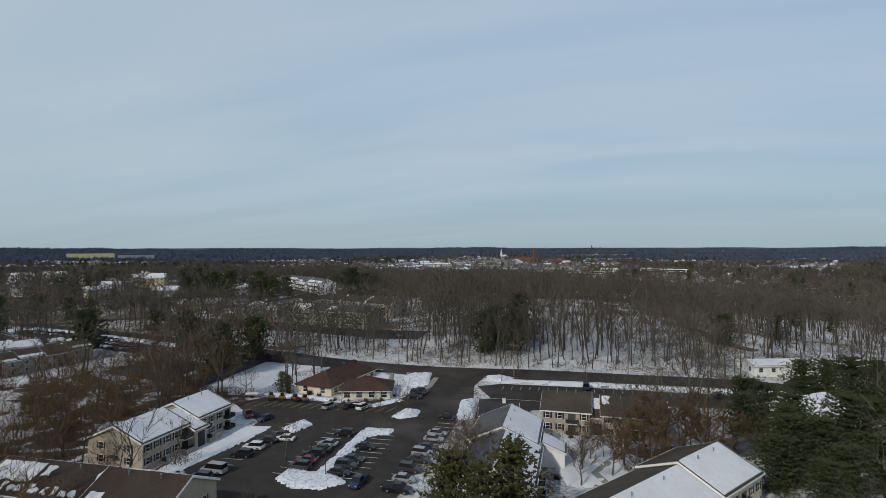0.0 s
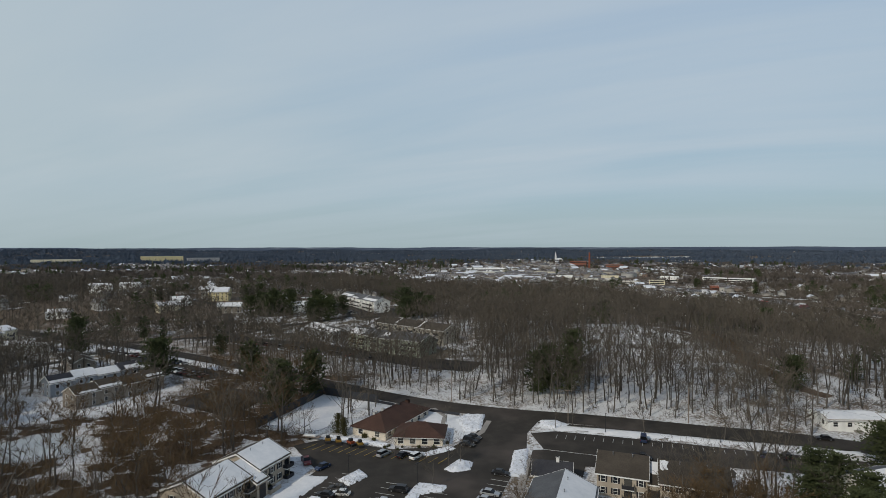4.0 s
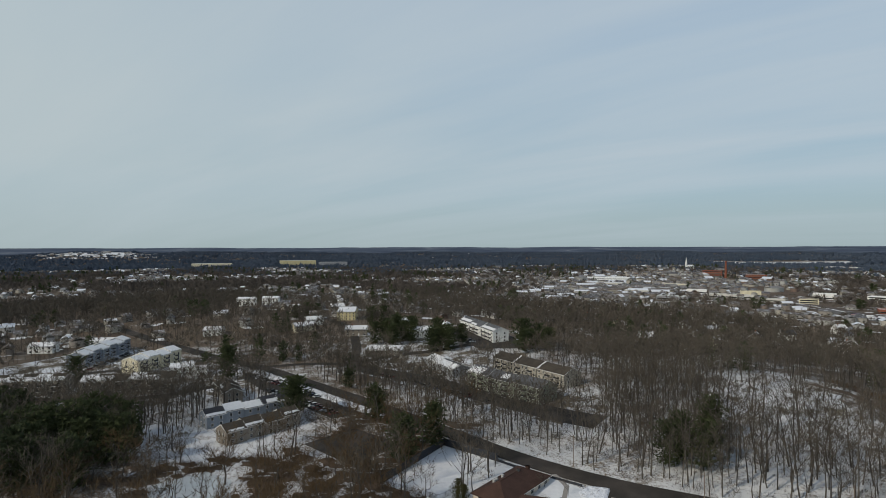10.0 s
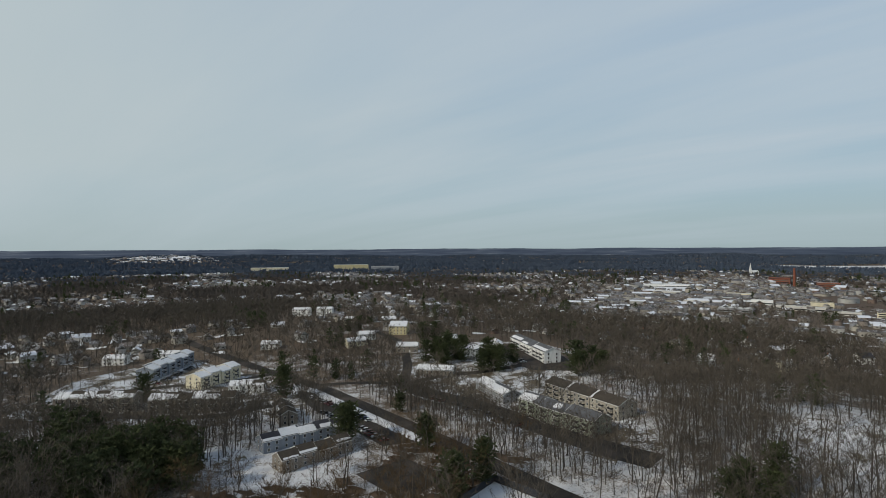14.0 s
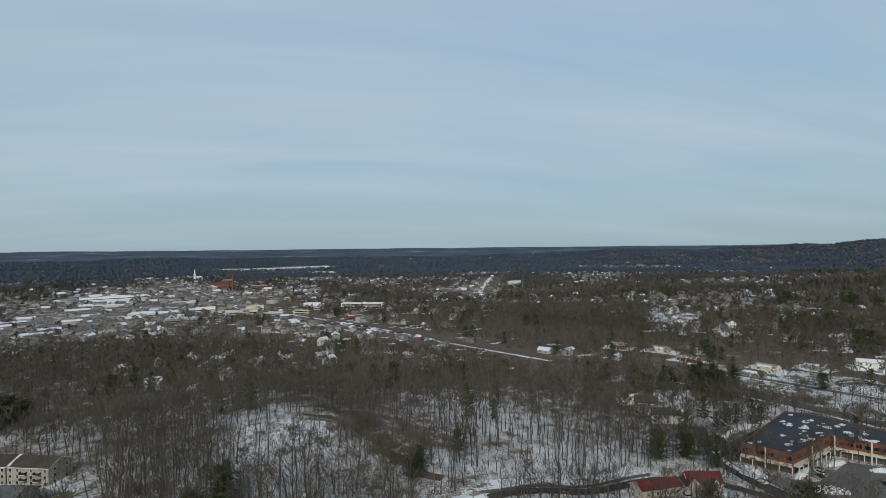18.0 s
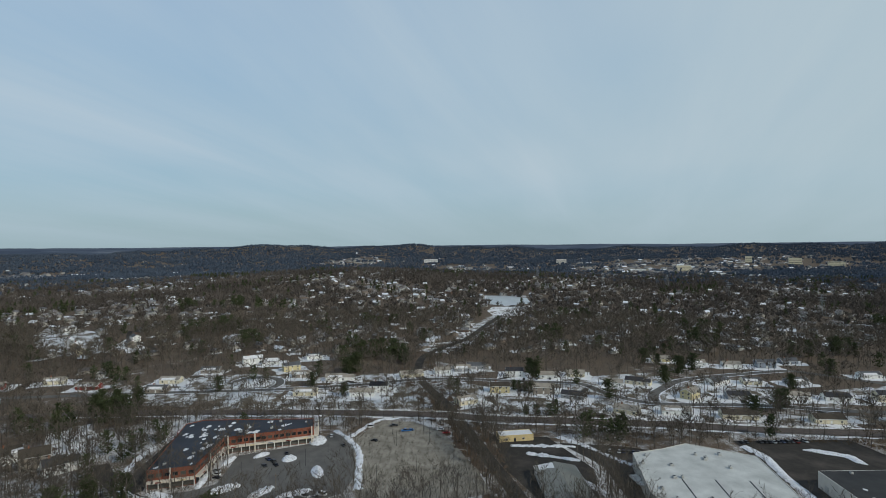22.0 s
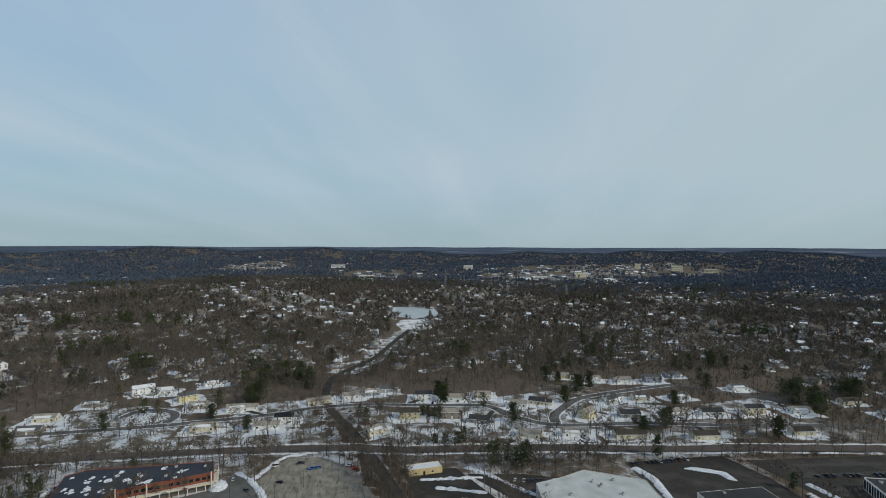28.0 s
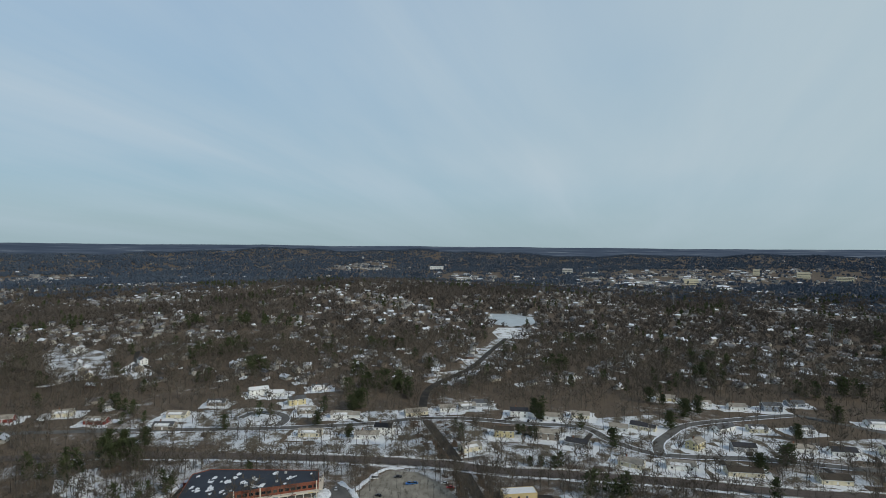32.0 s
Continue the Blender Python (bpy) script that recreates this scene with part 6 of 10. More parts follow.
sheet("slope_snow", [(296, 219), (303, 216), (311, 221), (318, 220), (326, 229), (336, 231), (343, 241), (353, 243), (360, 254), (370, 259), (366, 268), (357, 267), (350, 275), (341, 262), (331, 262), (325, 249), (314, 247), (309, 235), (301, 232)], M_LAWN, "open snowy slope behind wooden houses", "snow", 0.14, keep=False)
sheet("house_snow", [(226, 152), (236, 140), (232, 122), (222, 120), (219, 134), (224, 142)], M_SNOW, "smooth snow lawn beside the red-roofed house", "snow", 0.14)
house("white two-storey house with dark roof, snow beside it", 289, 224, -42, 11, 8.5, 5.4, 3.2, M_WHITE, M_RDARK, [], 3, 2, True, group="village houses", seed=210, garage=6)
house("brown-grey three-storey wooden house", 296, 240, -55, 14, 10, 7.8, 3.6, M_TAUPE, M_RBROWN, [], 4, 3, True, group="village houses", seed=211)
house("white and brown wooden house on a slope", 304, 262, -30, 12, 9, 5.4, 3.2, M_WHITE, M_RBROWN, [("front", 0.5, 1, 0, 0.5)], 3, 2, True, group="village houses", seed=212)

# ---- industrial row ----
BIG = ccw([(297, -94), (303, -112), (311, -128), (292.5, -157.5), (226, -148.5), (233, -91), (250, -87)])
hB, cB = flat_block("warehouse", "huge white flat-roofed warehouse with roof vents", "building", BIG, 8.2, M_PANEL, M_WROOF, 0.25, seed=6, units=14)
for i, (a_, b_) in enumerate((((262.4, -137.8), (227.2, -133.1)), ((263.8, -122.3), (229.4, -118.6)), ((265, -107), (231.5, -104)))):
    d_ = math.dist(a_, b_)
    part("roof_seam", boxes((0, d_, -0.25, 0.25, 7.9, 8.06)), M_MEMBRANE, hB, "dark roof seam", pose(a_[0] - cB[0], a_[1] - cB[1], 0, 0, 0, math.degrees(math.atan2(b_[1] - a_[1], b_[0] - a_[0]))))
for u in (0.1, 0.25, 0.4):
    for i in range(len(BIG)):
        if math.dist(BIG[i], BIG[(i + 1) % len(BIG)]) > 40:
            part("loading_door", kept(("loading_door",), lambda: boxes((-1.6, 1.6, -0.06, 0.0, 0.2, 3.6)), M_UNIT), None, hB, m=edge_pose(BIG, i, cB, u, 0))
part("loading_canopy", boxes((-6, 6, -4, 0, 4.0, 4.6)), M_PANEL, hB, m=pose(272 - cB[0], -90.5 - cB[1], 0, 0, 0, 188))
WHA = ccw([(273, -178), (237.5, -175.5), (236.8, -216), (274.5, -218)])
hW, cW = flat_block("warehouse", "grey-sided warehouse with black flat roof", "building", WHA, 8.2, M_PANEL, M_BLACKROOF, 0.05, seed=7, units=3, snow=5)
flat_block("office_lean_to", "low flat annex of the grey warehouse", "building", ccw([(236.4, -202), (229.5, -201.8), (229.2, -216), (236.3, -216)]), 4.2, M_PANEL, M_BLACKROOF, 0.1, seed=8, units=2)
for i in range(4):
    for j in range(3):
        if math.dist(WHA[i], WHA[(i + 1) % 4]) > 30:
            part("loading_door", kept(("loading_door",), lambda: boxes((-1.6, 1.6, -0.06, 0.0, 0.2, 3.6)), M_UNIT), None, hW, m=edge_pose(WHA, i, cW, 0.2 + 0.3 * j, 0))
OFF1 = ccw([(279, -289), (236, -272), (224, -280), (234, -321), (270, -318)])
hO, cO = flat_block("office_building", "low office with white fins and dark flat roof", "building", OFF1, 7.2, M_TRIM, M_BLACKROOF, 0.4, seed=9, units=12, snow=3)
for i in range(5):
    n = int(math.dist(OFF1[i], OFF1[(i + 1) % 5]) / 2.6)
    for j in range(n):
        part("glass_bay", kept(("glass_bay",), lambda: boxes((-0.95, 0.95, -0.05, 0.02, 0.6, 6.2)), M_GLASS), None, hO, m=edge_pose(OFF1, i, cO, (j + 0.5) / n, 0))
OFF2 = ccw([(267, -340), (225, -328), (219, -362), (259, -368)])
hO2, cO2 = hO, cO = flat_block("office_building", "pale office block with dark ribbon windows", "building", OFF2, 9.0, M_PANEL, M_GRAVELROOF, 0.5, seed=10, units=9)
for i in range(4):
    Lw = math.dist(OFF2[i], OFF2[(i + 1) % 4])
    for z in (1.4, 5.2):
        part("ribbon_window", boxes((1.2, Lw - 1.2, -0.05, 0.02, z, z + 1.9)), M_GLASS, hO, m=edge_pose(OFF2, i, cO, 0, 0))
OFF3 = ccw([(264, -432), (212, -398), (216, -418), (256, -446)])
flat_block("office_building", "low pale office with brown gravel roof", "building", OFF3, 6.0, M_PANEL, M_GRAVELROOF, 0.4, seed=11, units=8, snow=3)
flat_block("shopping_centre", "long low shopping centre with flat roof", "building", ccw([(292, -478), (206, -478), (206, -520), (292, -520)]), 6.5, M_STUCCO, M_GRAVELROOF, 0.5, seed=12, units=10, snow=5)
YB = ccw([(335.6, -23.9), (339.5, -45), (348.5, -43.5), (344.6, -22.4)])
hY, cY = flat_block("workshop", "small yellow block workshop with snowy flat roof", "building", YB, 4.0, M_TAN, M_SNOW, 0.15, seed=13)
for i in range(4):
    if math.dist(YB[i], YB[(i + 1) % 4]) > 15:
        part("workshop_door", boxes((-0.7, 0.7, -0.05, 0.0, 0, 2.3)), M_DARKMETAL, hY, m=edge_pose(YB, i, cY, 0.45, 0))
        window(hY, edge_pose(YB, i, cY, 0.7, 1.2), 1.4, 1.0)
        window(hY, edge_pose(YB, i, cY, 0.2, 1.2), 1.4, 1.0)
h = thing("metal_shed", "long shed with olive metal roof, snow at its end", "building", pose(246, -62, 0, 0, 0, 3), "")
gable_block(h, Matrix.Identity(4), 42, 21, 4.6, 2.0, M_PANEL, M_TINROOF, [("back", 0.85, 1, 0.1, 0.9)], seed=221)
block_rect(pose(246, -62, 0, 0, 0, 3), 0, 42, 0, 21)

for i in range(18):
    x, y = 276.5 - i * 2.65, -250.4 + i * 0.12
    e = thing("snowed_in_car", "parked car buried under a thick blanket of snow", "car", pose(x, y, tz(x, y) + 0.05, 0, 0, 92 + (i % 3 - 1) * 3), "snow-covered cars in a row")
    part("body", kept(("snowed_body", i % 2), lambda: boxes((-2.25, 2.25, -0.88, 0.88, 0.35, 0.95), (-1.2, 1.3, -0.78, 0.78, 0.95, 1.4), bevel=0.08), (M_DARKMETAL, M_BLUEGREY)[i % 2]), None, e)
    part("snow_cover", kept(("snow_cover",), lambda: boxes((-2.2, 2.2, -0.84, 0.84, 0.92, 1.1), (-1.3, 1.4, -0.8, 0.8, 1.1, 1.62), bevel=0.07), M_SNOW), None, e)
    part("axle", kept(("snowed_axle",), lambda: tube(((-1.4, -0.8, 0.33), (-1.4, 0.8, 0.33), 0.33, 0.33), ((1.4, -0.8, 0.33), (1.4, 0.8, 0.33), 0.33, 0.33), n=10), M_TYRE), None, e)
part("penthouse", boxes((-7, 7, -3, 3, 0, 2.6), bevel=0.05), M_PANEL, hO2, "pale rooftop plant room", pose(248 - cO2[0], -354 - cO2[1], 8.5, 0, 0, 95))
for i, pl in enumerate(([(323, -201), (324, -207), (320, -215), (313, -224), (301, -223), (303, -219), (312, -218), (317, -209)], [(291, -260), (268, -262), (247, -257), (247, -260), (267, -266), (291, -264)], [(225, -187), (219, -190), (212, -186), (211, -200), (222, -214), (225, -205)], [(220, -276), (209, -279), (206, -272), (214, -268)], [(330, -172), (312, -176), (287, -171), (255, -168.5), (236, -168.5), (222, -164), (222, -160.5), (236, -165.5), (255, -165), (286, -167), (311, -171), (328, -168)])):
    snow_mound("yard_snow_bank", pl, 0.8, "dirty ploughed snow bank at the edge of the industrial yard", 60 + i, rough=0.7)

# ---- suburban houses ----
HOUSES = [  # x, y, turn, length, wall, roof, snow, storeys, garage
    (455, 259, -88, 14, M_TAUPE, M_RGREY, 1, 1, 0), (465, 326, -88, 15, M_REDS, M_RTAN, 1, 1, 0), (486, 264, -88, 14, M_CREAM, M_RTAN, 1, 1, 0), (565, 219, -60, 16, M_WHITE, M_RGREY, 3, 2, 0), (562, 199, -80, 13, M_WHITE, M_RGREY, 3, 1, 0),
    (445, 129, -88, 15, M_CREAM, M_RTAN, 1, 1, 0), (443, 81, -90, 16, M_WHITE, M_RTAN, 0, 1, 0), (494, 114, -85, 15, M_WHITE, M_RTAN, 1, 1, 7), (507, 46, -70, 17, M_CREAM, M_RTAN, 0, 1, 0), (455, 69, -90, 12, M_WHITE, M_BLACK, 0, 2, 0)]
HOUSES += [
    (521, 17, -80, 12, M_WHITE, M_RTAN, 0, 1, 0), (540, -16, -85, 14, M_GREY, M_RGREY, 0, 1, 0), (508, -51, -95, 13, M_WHITE, M_RDARK, 0, 2, 0), (501, -82, -100, 13, M_WHITE, M_RTAN, 0, 1, 0), (508, -108, -100, 13, M_CREAM, M_RTAN, 0, 1, 0),
    (453, -33, -95, 13, M_YELLOW, M_RBROWN, 0, 2, 0), (449, -69, -100, 14, M_TAUPE, M_RTAN, 0, 2, 0), (420, -4, -60, 13, M_CREAM, M_RTAN, 1, 1, 0), (434, -90, -115, 14, M_GREY, M_RDARK, 0, 1, 0), (474, -134, -110, 12, M_WHITE, M_RTAN, 0, 1, 0)]
HOUSES += [
    (480, -154, -120, 12, M_CREAM, M_RDARK, 0, 1, 6), (396, -121, -120, 14, M_CREAM, M_RTAN, 0, 1, 0), (393, -155, -100, 16, M_WHITE, M_RTAN, 1, 1, 0), (384, -195, -95, 19, M_CREAM, M_RBROWN, 0, 1, 0), (434, -183, -50, 11, M_YELLOW, M_RTAN, 0, 2, 0),
    (478, -224, -60, 14, M_WHITE, M_RGREY, 0, 1, 5), (432, -219, -95, 14, M_GREY, M_RDARK, 0, 1, 0), (545, -270, -95, 13, M_WHITE, M_RTAN, 0, 1, 0), (542, -302, -95, 14, M_BLUEGREY, M_RGREY, 0, 2, 0), (374, -250, -95, 16, M_CREAM, M_RBROWN, 0, 1, 0)]
HOUSES += [
    (432, -261, -95, 12, M_WHITE, M_RTAN, 0, 1, 5), (427, -292, -95, 15, M_WHITE, M_RDARK, 0, 1, 0), (477, -292, -80, 14, M_GREY, M_RGREY, 1, 1, 0), (573, -211, -100, 14, M_YELLOW, M_RTAN, 0, 1, 0), (478, -254, -95, 12, M_CREAM, M_RGREY, 1, 1, 0),
    (425, -330, -95, 14, M_CREAM, M_RDARK, 0, 2, 0), (421, -372, -95, 13, M_WHITE, M_RTAN, 1, 1, 0), (372, -330, -95, 13, M_CREAM, M_RBROWN, 0, 1, 0), (499, -371, -90, 14, M_WHITE, M_RGREY, 1, 1, 0), (560, -335, -90, 13, M_BLUEGREY, M_RGREY, 0, 1, 0)]
HOUSES += [
    (553, -240, -90, 12, M_WHITE, M_RTAN, 1, 1, 0), (530, -2, -80, 13, M_GREY, M_RTAN, 1, 1, 0), (483, 370, -70, 13, M_CREAM, M_RTAN, 1, 1, 0), (464, 410, -70, 12, M_REDS, M_RTAN, 0, 1, 0), (507, 150, -85, 13, M_TAUPE, M_RTAN, 1, 1, 0), (533, 168, -60, 13, M_YELLOW, M_RGREY, 0, 2, 0), (400, -440, -95, 13, M_WHITE, M_RGREY, 1, 1, 0), (440, -440, -95, 13, M_CREAM, M_RBROWN, 0, 1, 0), (590, 160, -70, 13, M_WHITE, M_RGREY, 1, 1, 0), (525, 245, -85, 14, M_TAUPE, M_RGREY, 1, 1, 0)]
WALLWORD = {M_WHITE: "white", M_CREAM: "cream", M_TAUPE: "taupe", M_REDS: "red", M_GREY: "grey", M_BLUEGREY: "blue-grey", M_YELLOW: "yellow"}
for i, (px, py, rt, L_, wl_, rf, sn_, st_, ga_) in enumerate(HOUSES):
    sn_list = {0: [], 1: [("back", 0, 1, 0, 0.9), ("front", 0.1, 0.8, 0.0, 0.5)], 3: [FULLF, FULLB]}[sn_]
    house("%s %s suburban house with %s roof in a snowy garden" % (WALLWORD[wl_], "two-storey" if st_ == 2 else "single-storey", "snowy" if sn_ else "bare shingle"), px, py, rt, L_ * 1.22, 9.2, 3.3 if st_ == 1 else 5.5, 2.4, wl_, rf, sn_list, 3, st_, i % 3 == 0, ga_, seed=300 + i)

for px, py, rt, L_ in [h_[:4] for h_ in HOUSES]:
    block([(px - 20, py - L_ * 0.55), (px, py - L_ * 0.6), (px, py + L_ * 0.6), (px - 20, py + L_ * 0.55)])
sheet("loop_snow", [(470, 172), (479, 169), (488, 172), (495, 180), (498, 189), (493, 196), (484, 199), (474, 196), (466, 188)], M_LAWN, "snowy island inside the bend of a dead-end street", "snow", 0.12, keep=False)
# each garden's own snow, cut by drives and thawed edges
for i, (px, py, rt, L_, wl_, rf, sn_, st_, ga_) in enumerate(HOUSES):
    rg = random.Random(900 + i)
    hx, hy = L_ * 0.5 + rg.uniform(7, 12), rg.uniform(11, 16)
    pl = []
    for (x0, y0), (x1, y1) in (((-hx, -hy), (hx + ga_, -hy)), ((hx + ga_, -hy), (hx + ga_, hy)), ((hx + ga_, hy), (-hx, hy)), ((-hx, hy), (-hx, -hy))):
        for k_ in range(6):
            f_ = k_ / 6
            w_ = 1.0 if k_ == 0 else 2.1
            q = pose(px, py, 0, 0, 0, rt) @ Vector((x0 + f_ * (x1 - x0) + rg.uniform(-w_, w_), y0 + f_ * (y1 - y0) + rg.uniform(-w_, w_), 0))
            pl.append((q.x, q.y))
    sheet("garden_snow", pl, M_SNOW if i % 2 == 0 else M_LAWN, "white garden snow round a house, thawed at the edges", "snow", 0.075 + 0.012 * (i % 4), keep=False)
for pl in ([(400, 20), (402, 60), (404, 110), (418, 112), (422, 60), (420, 22)], [(404, 125), (406, 190), (425, 195), (428, 130)], [(395, -30), (392, -70), (405, -90), (425, -78), (432, -40), (420, -22)], [(386, -130), (380, -180), (392, -215), (408, -200), (405, -150)], [(505, -120), (520, -180), (500, -190), (470, -160), (480, -130)], [(372, -215), (368, -290), (384, -300), (392, -230)], [(440, -200), (470, -240), (455, -270), (440, -250)], [(455, -300), (470, -370), (440, -380), (432, -320)], [(410, 210), (415, 280), (440, 280), (440, 215)]):
    sheet("open_snow", pl, M_THAWED, "open snowy ground between gardens and railway", "snow", 0.06, keep=False)

for px, py, rt, wl_ in ((664, 488, 30, M_GREY), (640, 462, 20, M_TAUPE), (615, 440, 40, M_CREAM), (690, 420, 45, M_WHITE), (655, 405, 45, M_TAUPE), (745, 545, 20, M_WHITE)):
    house("wooden house in a snowy clearing among bare trees", px, py, rt, 15, 9, 5.2, 2.6, wl_, M_RGREY, [FULLF], 3, 2, True, group="woodland houses", seed=int(px))

# ---- parked cars ----
for x, y, r_, kd, cn in ((-42.4, 114.7, 170, "suv", "black"), (-41.5, 119, 170, "suv", "white"), (-39.7, 123.2, 170, "sedan", "black"), (-44.9, 106.4, 165, "van", "silver"), (-46.0, 103.0, 165, "suv", "dark blue"), (-36.2, 124.5, 175, "sedan", "white"), (-37.8, 127.0, 170, "sedan", "charcoal"), (-51.1, 142.2, -60, "pickup", "dark red"), (-45.5, 138.9, -120, "sedan", "dark blue"), (-31.1, 149.5, 60, "suv", "silver"), (-21.6, 148.7, 60, "suv", "white"), (-25.5, 149.3, 60, "sedan", "black")):
    car(x, y, r_, kd, cn)
for i, (x, y, kd, cn) in enumerate(((-28.6, 108.6, "suv", "charcoal"), (-28.0, 111.8, "sedan", "dark red"), (-27.2, 115, "suv", "black"), (-26.4, 118.2, "sedan", "charcoal"), (-25.6, 121.4, "sedan", "silver"), (-23, 127.9, "suv", "black"), (-20.0, 105.8, "sedan", "black"), (-19.2, 109.2, "suv", "charcoal"), (-18.4, 112.5, "sedan", "charcoal"), (-16.8, 119.5, "sedan", "black"))):
    car(x, y, -12 + (180 if i < 6 else 0) + (i % 3 - 1) * 2, kd, cn)
car(-15.5, 101.5, -108, "pickup", "dark blue")
for i, (x, y, kd, cn) in enumerate(((-4.6, 112.5, "sedan", "charcoal"), (-4.0, 115.8, "suv", "silver"), (-3.0, 119, "sedan", "charcoal"), (-1.8, 124.5, "sedan", "silver"), (-1.0, 128.2, "sedan", "silver"), (1.6, 139.8, "sedan", "black"), (-6.2, 107.5, "suv", "charcoal"), (-8.0, 98.5, "pickup", "black"), (-7.0, 103, "sedan", "silver"))):
    car(x, y, -16 + (i % 3 - 1) * 2, kd, cn)
for x, y, kd, cn in ((-8.1, 158.6, "sedan", "black"), (-7.2, 161.6, "suv", "black"), (-6.3, 164.4, "sedan", "charcoal")):
    car(x, y, -20, kd, cn)
for x, y, r_, kd, cn in ((44, 166, 75, "van", "dark blue"), (74, 158, 75, "sedan", "dark blue"), (80, 157.4, 75, "suv", "black"), (84, 150.5, 75, "sedan", "white"), (90, 150, 75, "suv", "silver"), (40, 153, -20, "pickup", "black"), (98, 172, 172, "sedan", "black")):
    car(x, y, r_, kd, cn)
car_row((-215, 280), (-150, 250), 20, 60, 1, 0.2)
car_row((-185, 254), (-128, 228), 18, 60, 2, 0.3)
car_row((-140, 300), (-60, 264), 24, 62, 3, 0.45)
car_row((-140, 432), (-100, 384), 14, 40, 4, 0.3)
car_row((-120, 440), (-84, 396), 12, 40, 5, 0.3)
car_row((-330, 265), (-352, 315), 14, 20, 6, 0.4)
for x, y, r_, kd, cn in ((300, 105, 40, "sedan", "black"), (305, 108, 40, "suv", "charcoal"), (308, 112, 40, "sedan", "dark blue"), (299, 111, 40, "sedan", "charcoal"), (311, 101, 20, "suv", "black"), (317, 104, 20, "sedan", "charcoal"), (287, 133, 70, "suv", "white"), (292, 135, 70, "sedan", "silver"), (283, 131, 70, "sedan", "black"), (340, 88, 10, "sedan", "white"), (344, 92, 10, "suv", "black"), (346, 84, 10, "sedan", "white"), (262, 78, 70, "pickup", "white"), (258, 84, 70, "van", "white"), (255, 92, 60, "pickup", "white"), (260, 72, 70, "pickup", "silver"), (264, 70, 70, "van", "white"), (330, 73, 30, "sedan", "charcoal"), (357, 34, 100, "sedan", "bright blue"), (356, 37, 100, "pickup", "bright blue"), (358, 14, 95, "sedan", "white"), (352, 10, 95, "sedan", "red"), (338, 55, 60, "sedan", "black"), (212, 150, -30, "suv", "white"), (214, 146, -30, "sedan", "silver"), (363, 62, 100, "van", "white"), (366, 46, 100, "pickup", "charcoal")):
    car(x, y, r_, kd, cn)
car_row((334, -165), (336, -215), 18, 5, 7, 0.35)
car_row((322, -84), (314, -120), 14, -20, 8, 0.4)
car_row((300, -265), (294, -330), 20, 0, 9, 0.7)
for i in range(6):
    car_row((300 - i * 14, -402), (292 - i * 14, -470), 22, 0, 10 + i, 0.3)
car_row((490, -40), (496, -100), 5, -10, 21, 0.3)
car_row((498, 100), (500, 30), 5, 20, 22, 0.4)

# ---- fences, poles, wires and other fixtures ----
def fence(name, pts, h, spacing, mat_, label, panel=True):
    e = thing(name, label, "fence", pose(0, 0, 0))
    pts = on_land(pts)
    for (x0, y0), (x1, y1) in zip(pts, pts[1:]):
        d = math.dist((x0, y0), (x1, y1))
        n = max(1, round(d / spacing))
        a_ = math.degrees(math.atan2(y1 - y0, x1 - x0))
        for i in range(n):
            t = i / n
            x, y = x0 + t * (x1 - x0), y0 + t * (y1 - y0)
            m = pose(x, y, tz(x, y), 0, 0, a_)
            part("post", kept((name, "post", h), lambda: tube(((0, 0, -0.3), (0, 0, h + 0.1), 0.05, 0.05), n=6), M_DARKMETAL), None, e, m=m)
            w = d / n
            if panel:
                part("panel", kept((name, "panel", round(w, 2), h), lambda: boxes((0.05, w - 0.05, -0.02, 0.02, 0.05, h)), mat_), None, e, m=m)
            else:
                def rails():
                    bm = boxes((0, w, -0.02, 0.02, h - 0.06, h), (0, w, -0.02, 0.02, 0.1, 0.15))
                    for q in range(int(w / 0.3)):
                        add_box(bm, q * 0.3, q * 0.3 + 0.025, -0.012, 0.012, 0.1, h)
                    return bm
                part("panel", kept((name, "rails", round(w, 2), h), rails, mat_), None, e, m=m)


fence("court_fence", [(-76.9, 167), (-67.4, 206.9), (-43.3, 197.6)], 3.0, 3.0, M_FENCE, "tall dark screened fence round the snowy court")
fence("chain_fence", [(-76.9, 167), (-54.6, 162.8), (-52, 168)], 1.8, 2.5, M_DARKMETAL, "low dark metal railing fence in snow", False)
fence("road_fence", [(-43.3, 197.6), (-33, 192.5), (-12, 185)], 1.0, 3.0, M_FENCE, "low dark wooden fence along the road")
for x, y, r_ in ((23.7, 179.3, -20), (-16, 200, -20), (-60, 222, -25), (62, 181, -10), (98, 178, -8), (-120, 256, -25), (-180, 287, -25), (150, 163, -20), (190, 142, -25), (238, 122, 30), (252, 108, 70), (262, 92, 70), (246, 150, 70), (262, 172, 60)):
    utility_pole(x, y, 11.5, r_)
for x, y, hd in ((-32.7, 113.4, 1), (-25.9, 107.6, 1), (-22.5, 105.0, 2), (-18.8, 131.0, 2), (-37, 134, 1), (34, 171.5, 1), (66, 166.2, 1)):
    lamp_post(x, y, 6.0, hd, 60)
for x, y in ((282, 117), (300, 88), (268, 97), (320, 80), (350, 45), (330, 40), (310, 30), (336, 20), (318, 55), (292, 25), (280, 45), (300, 5), (345, 62), (356, 25)):
    lamp_post(x, y, 9.0, 1, 40)
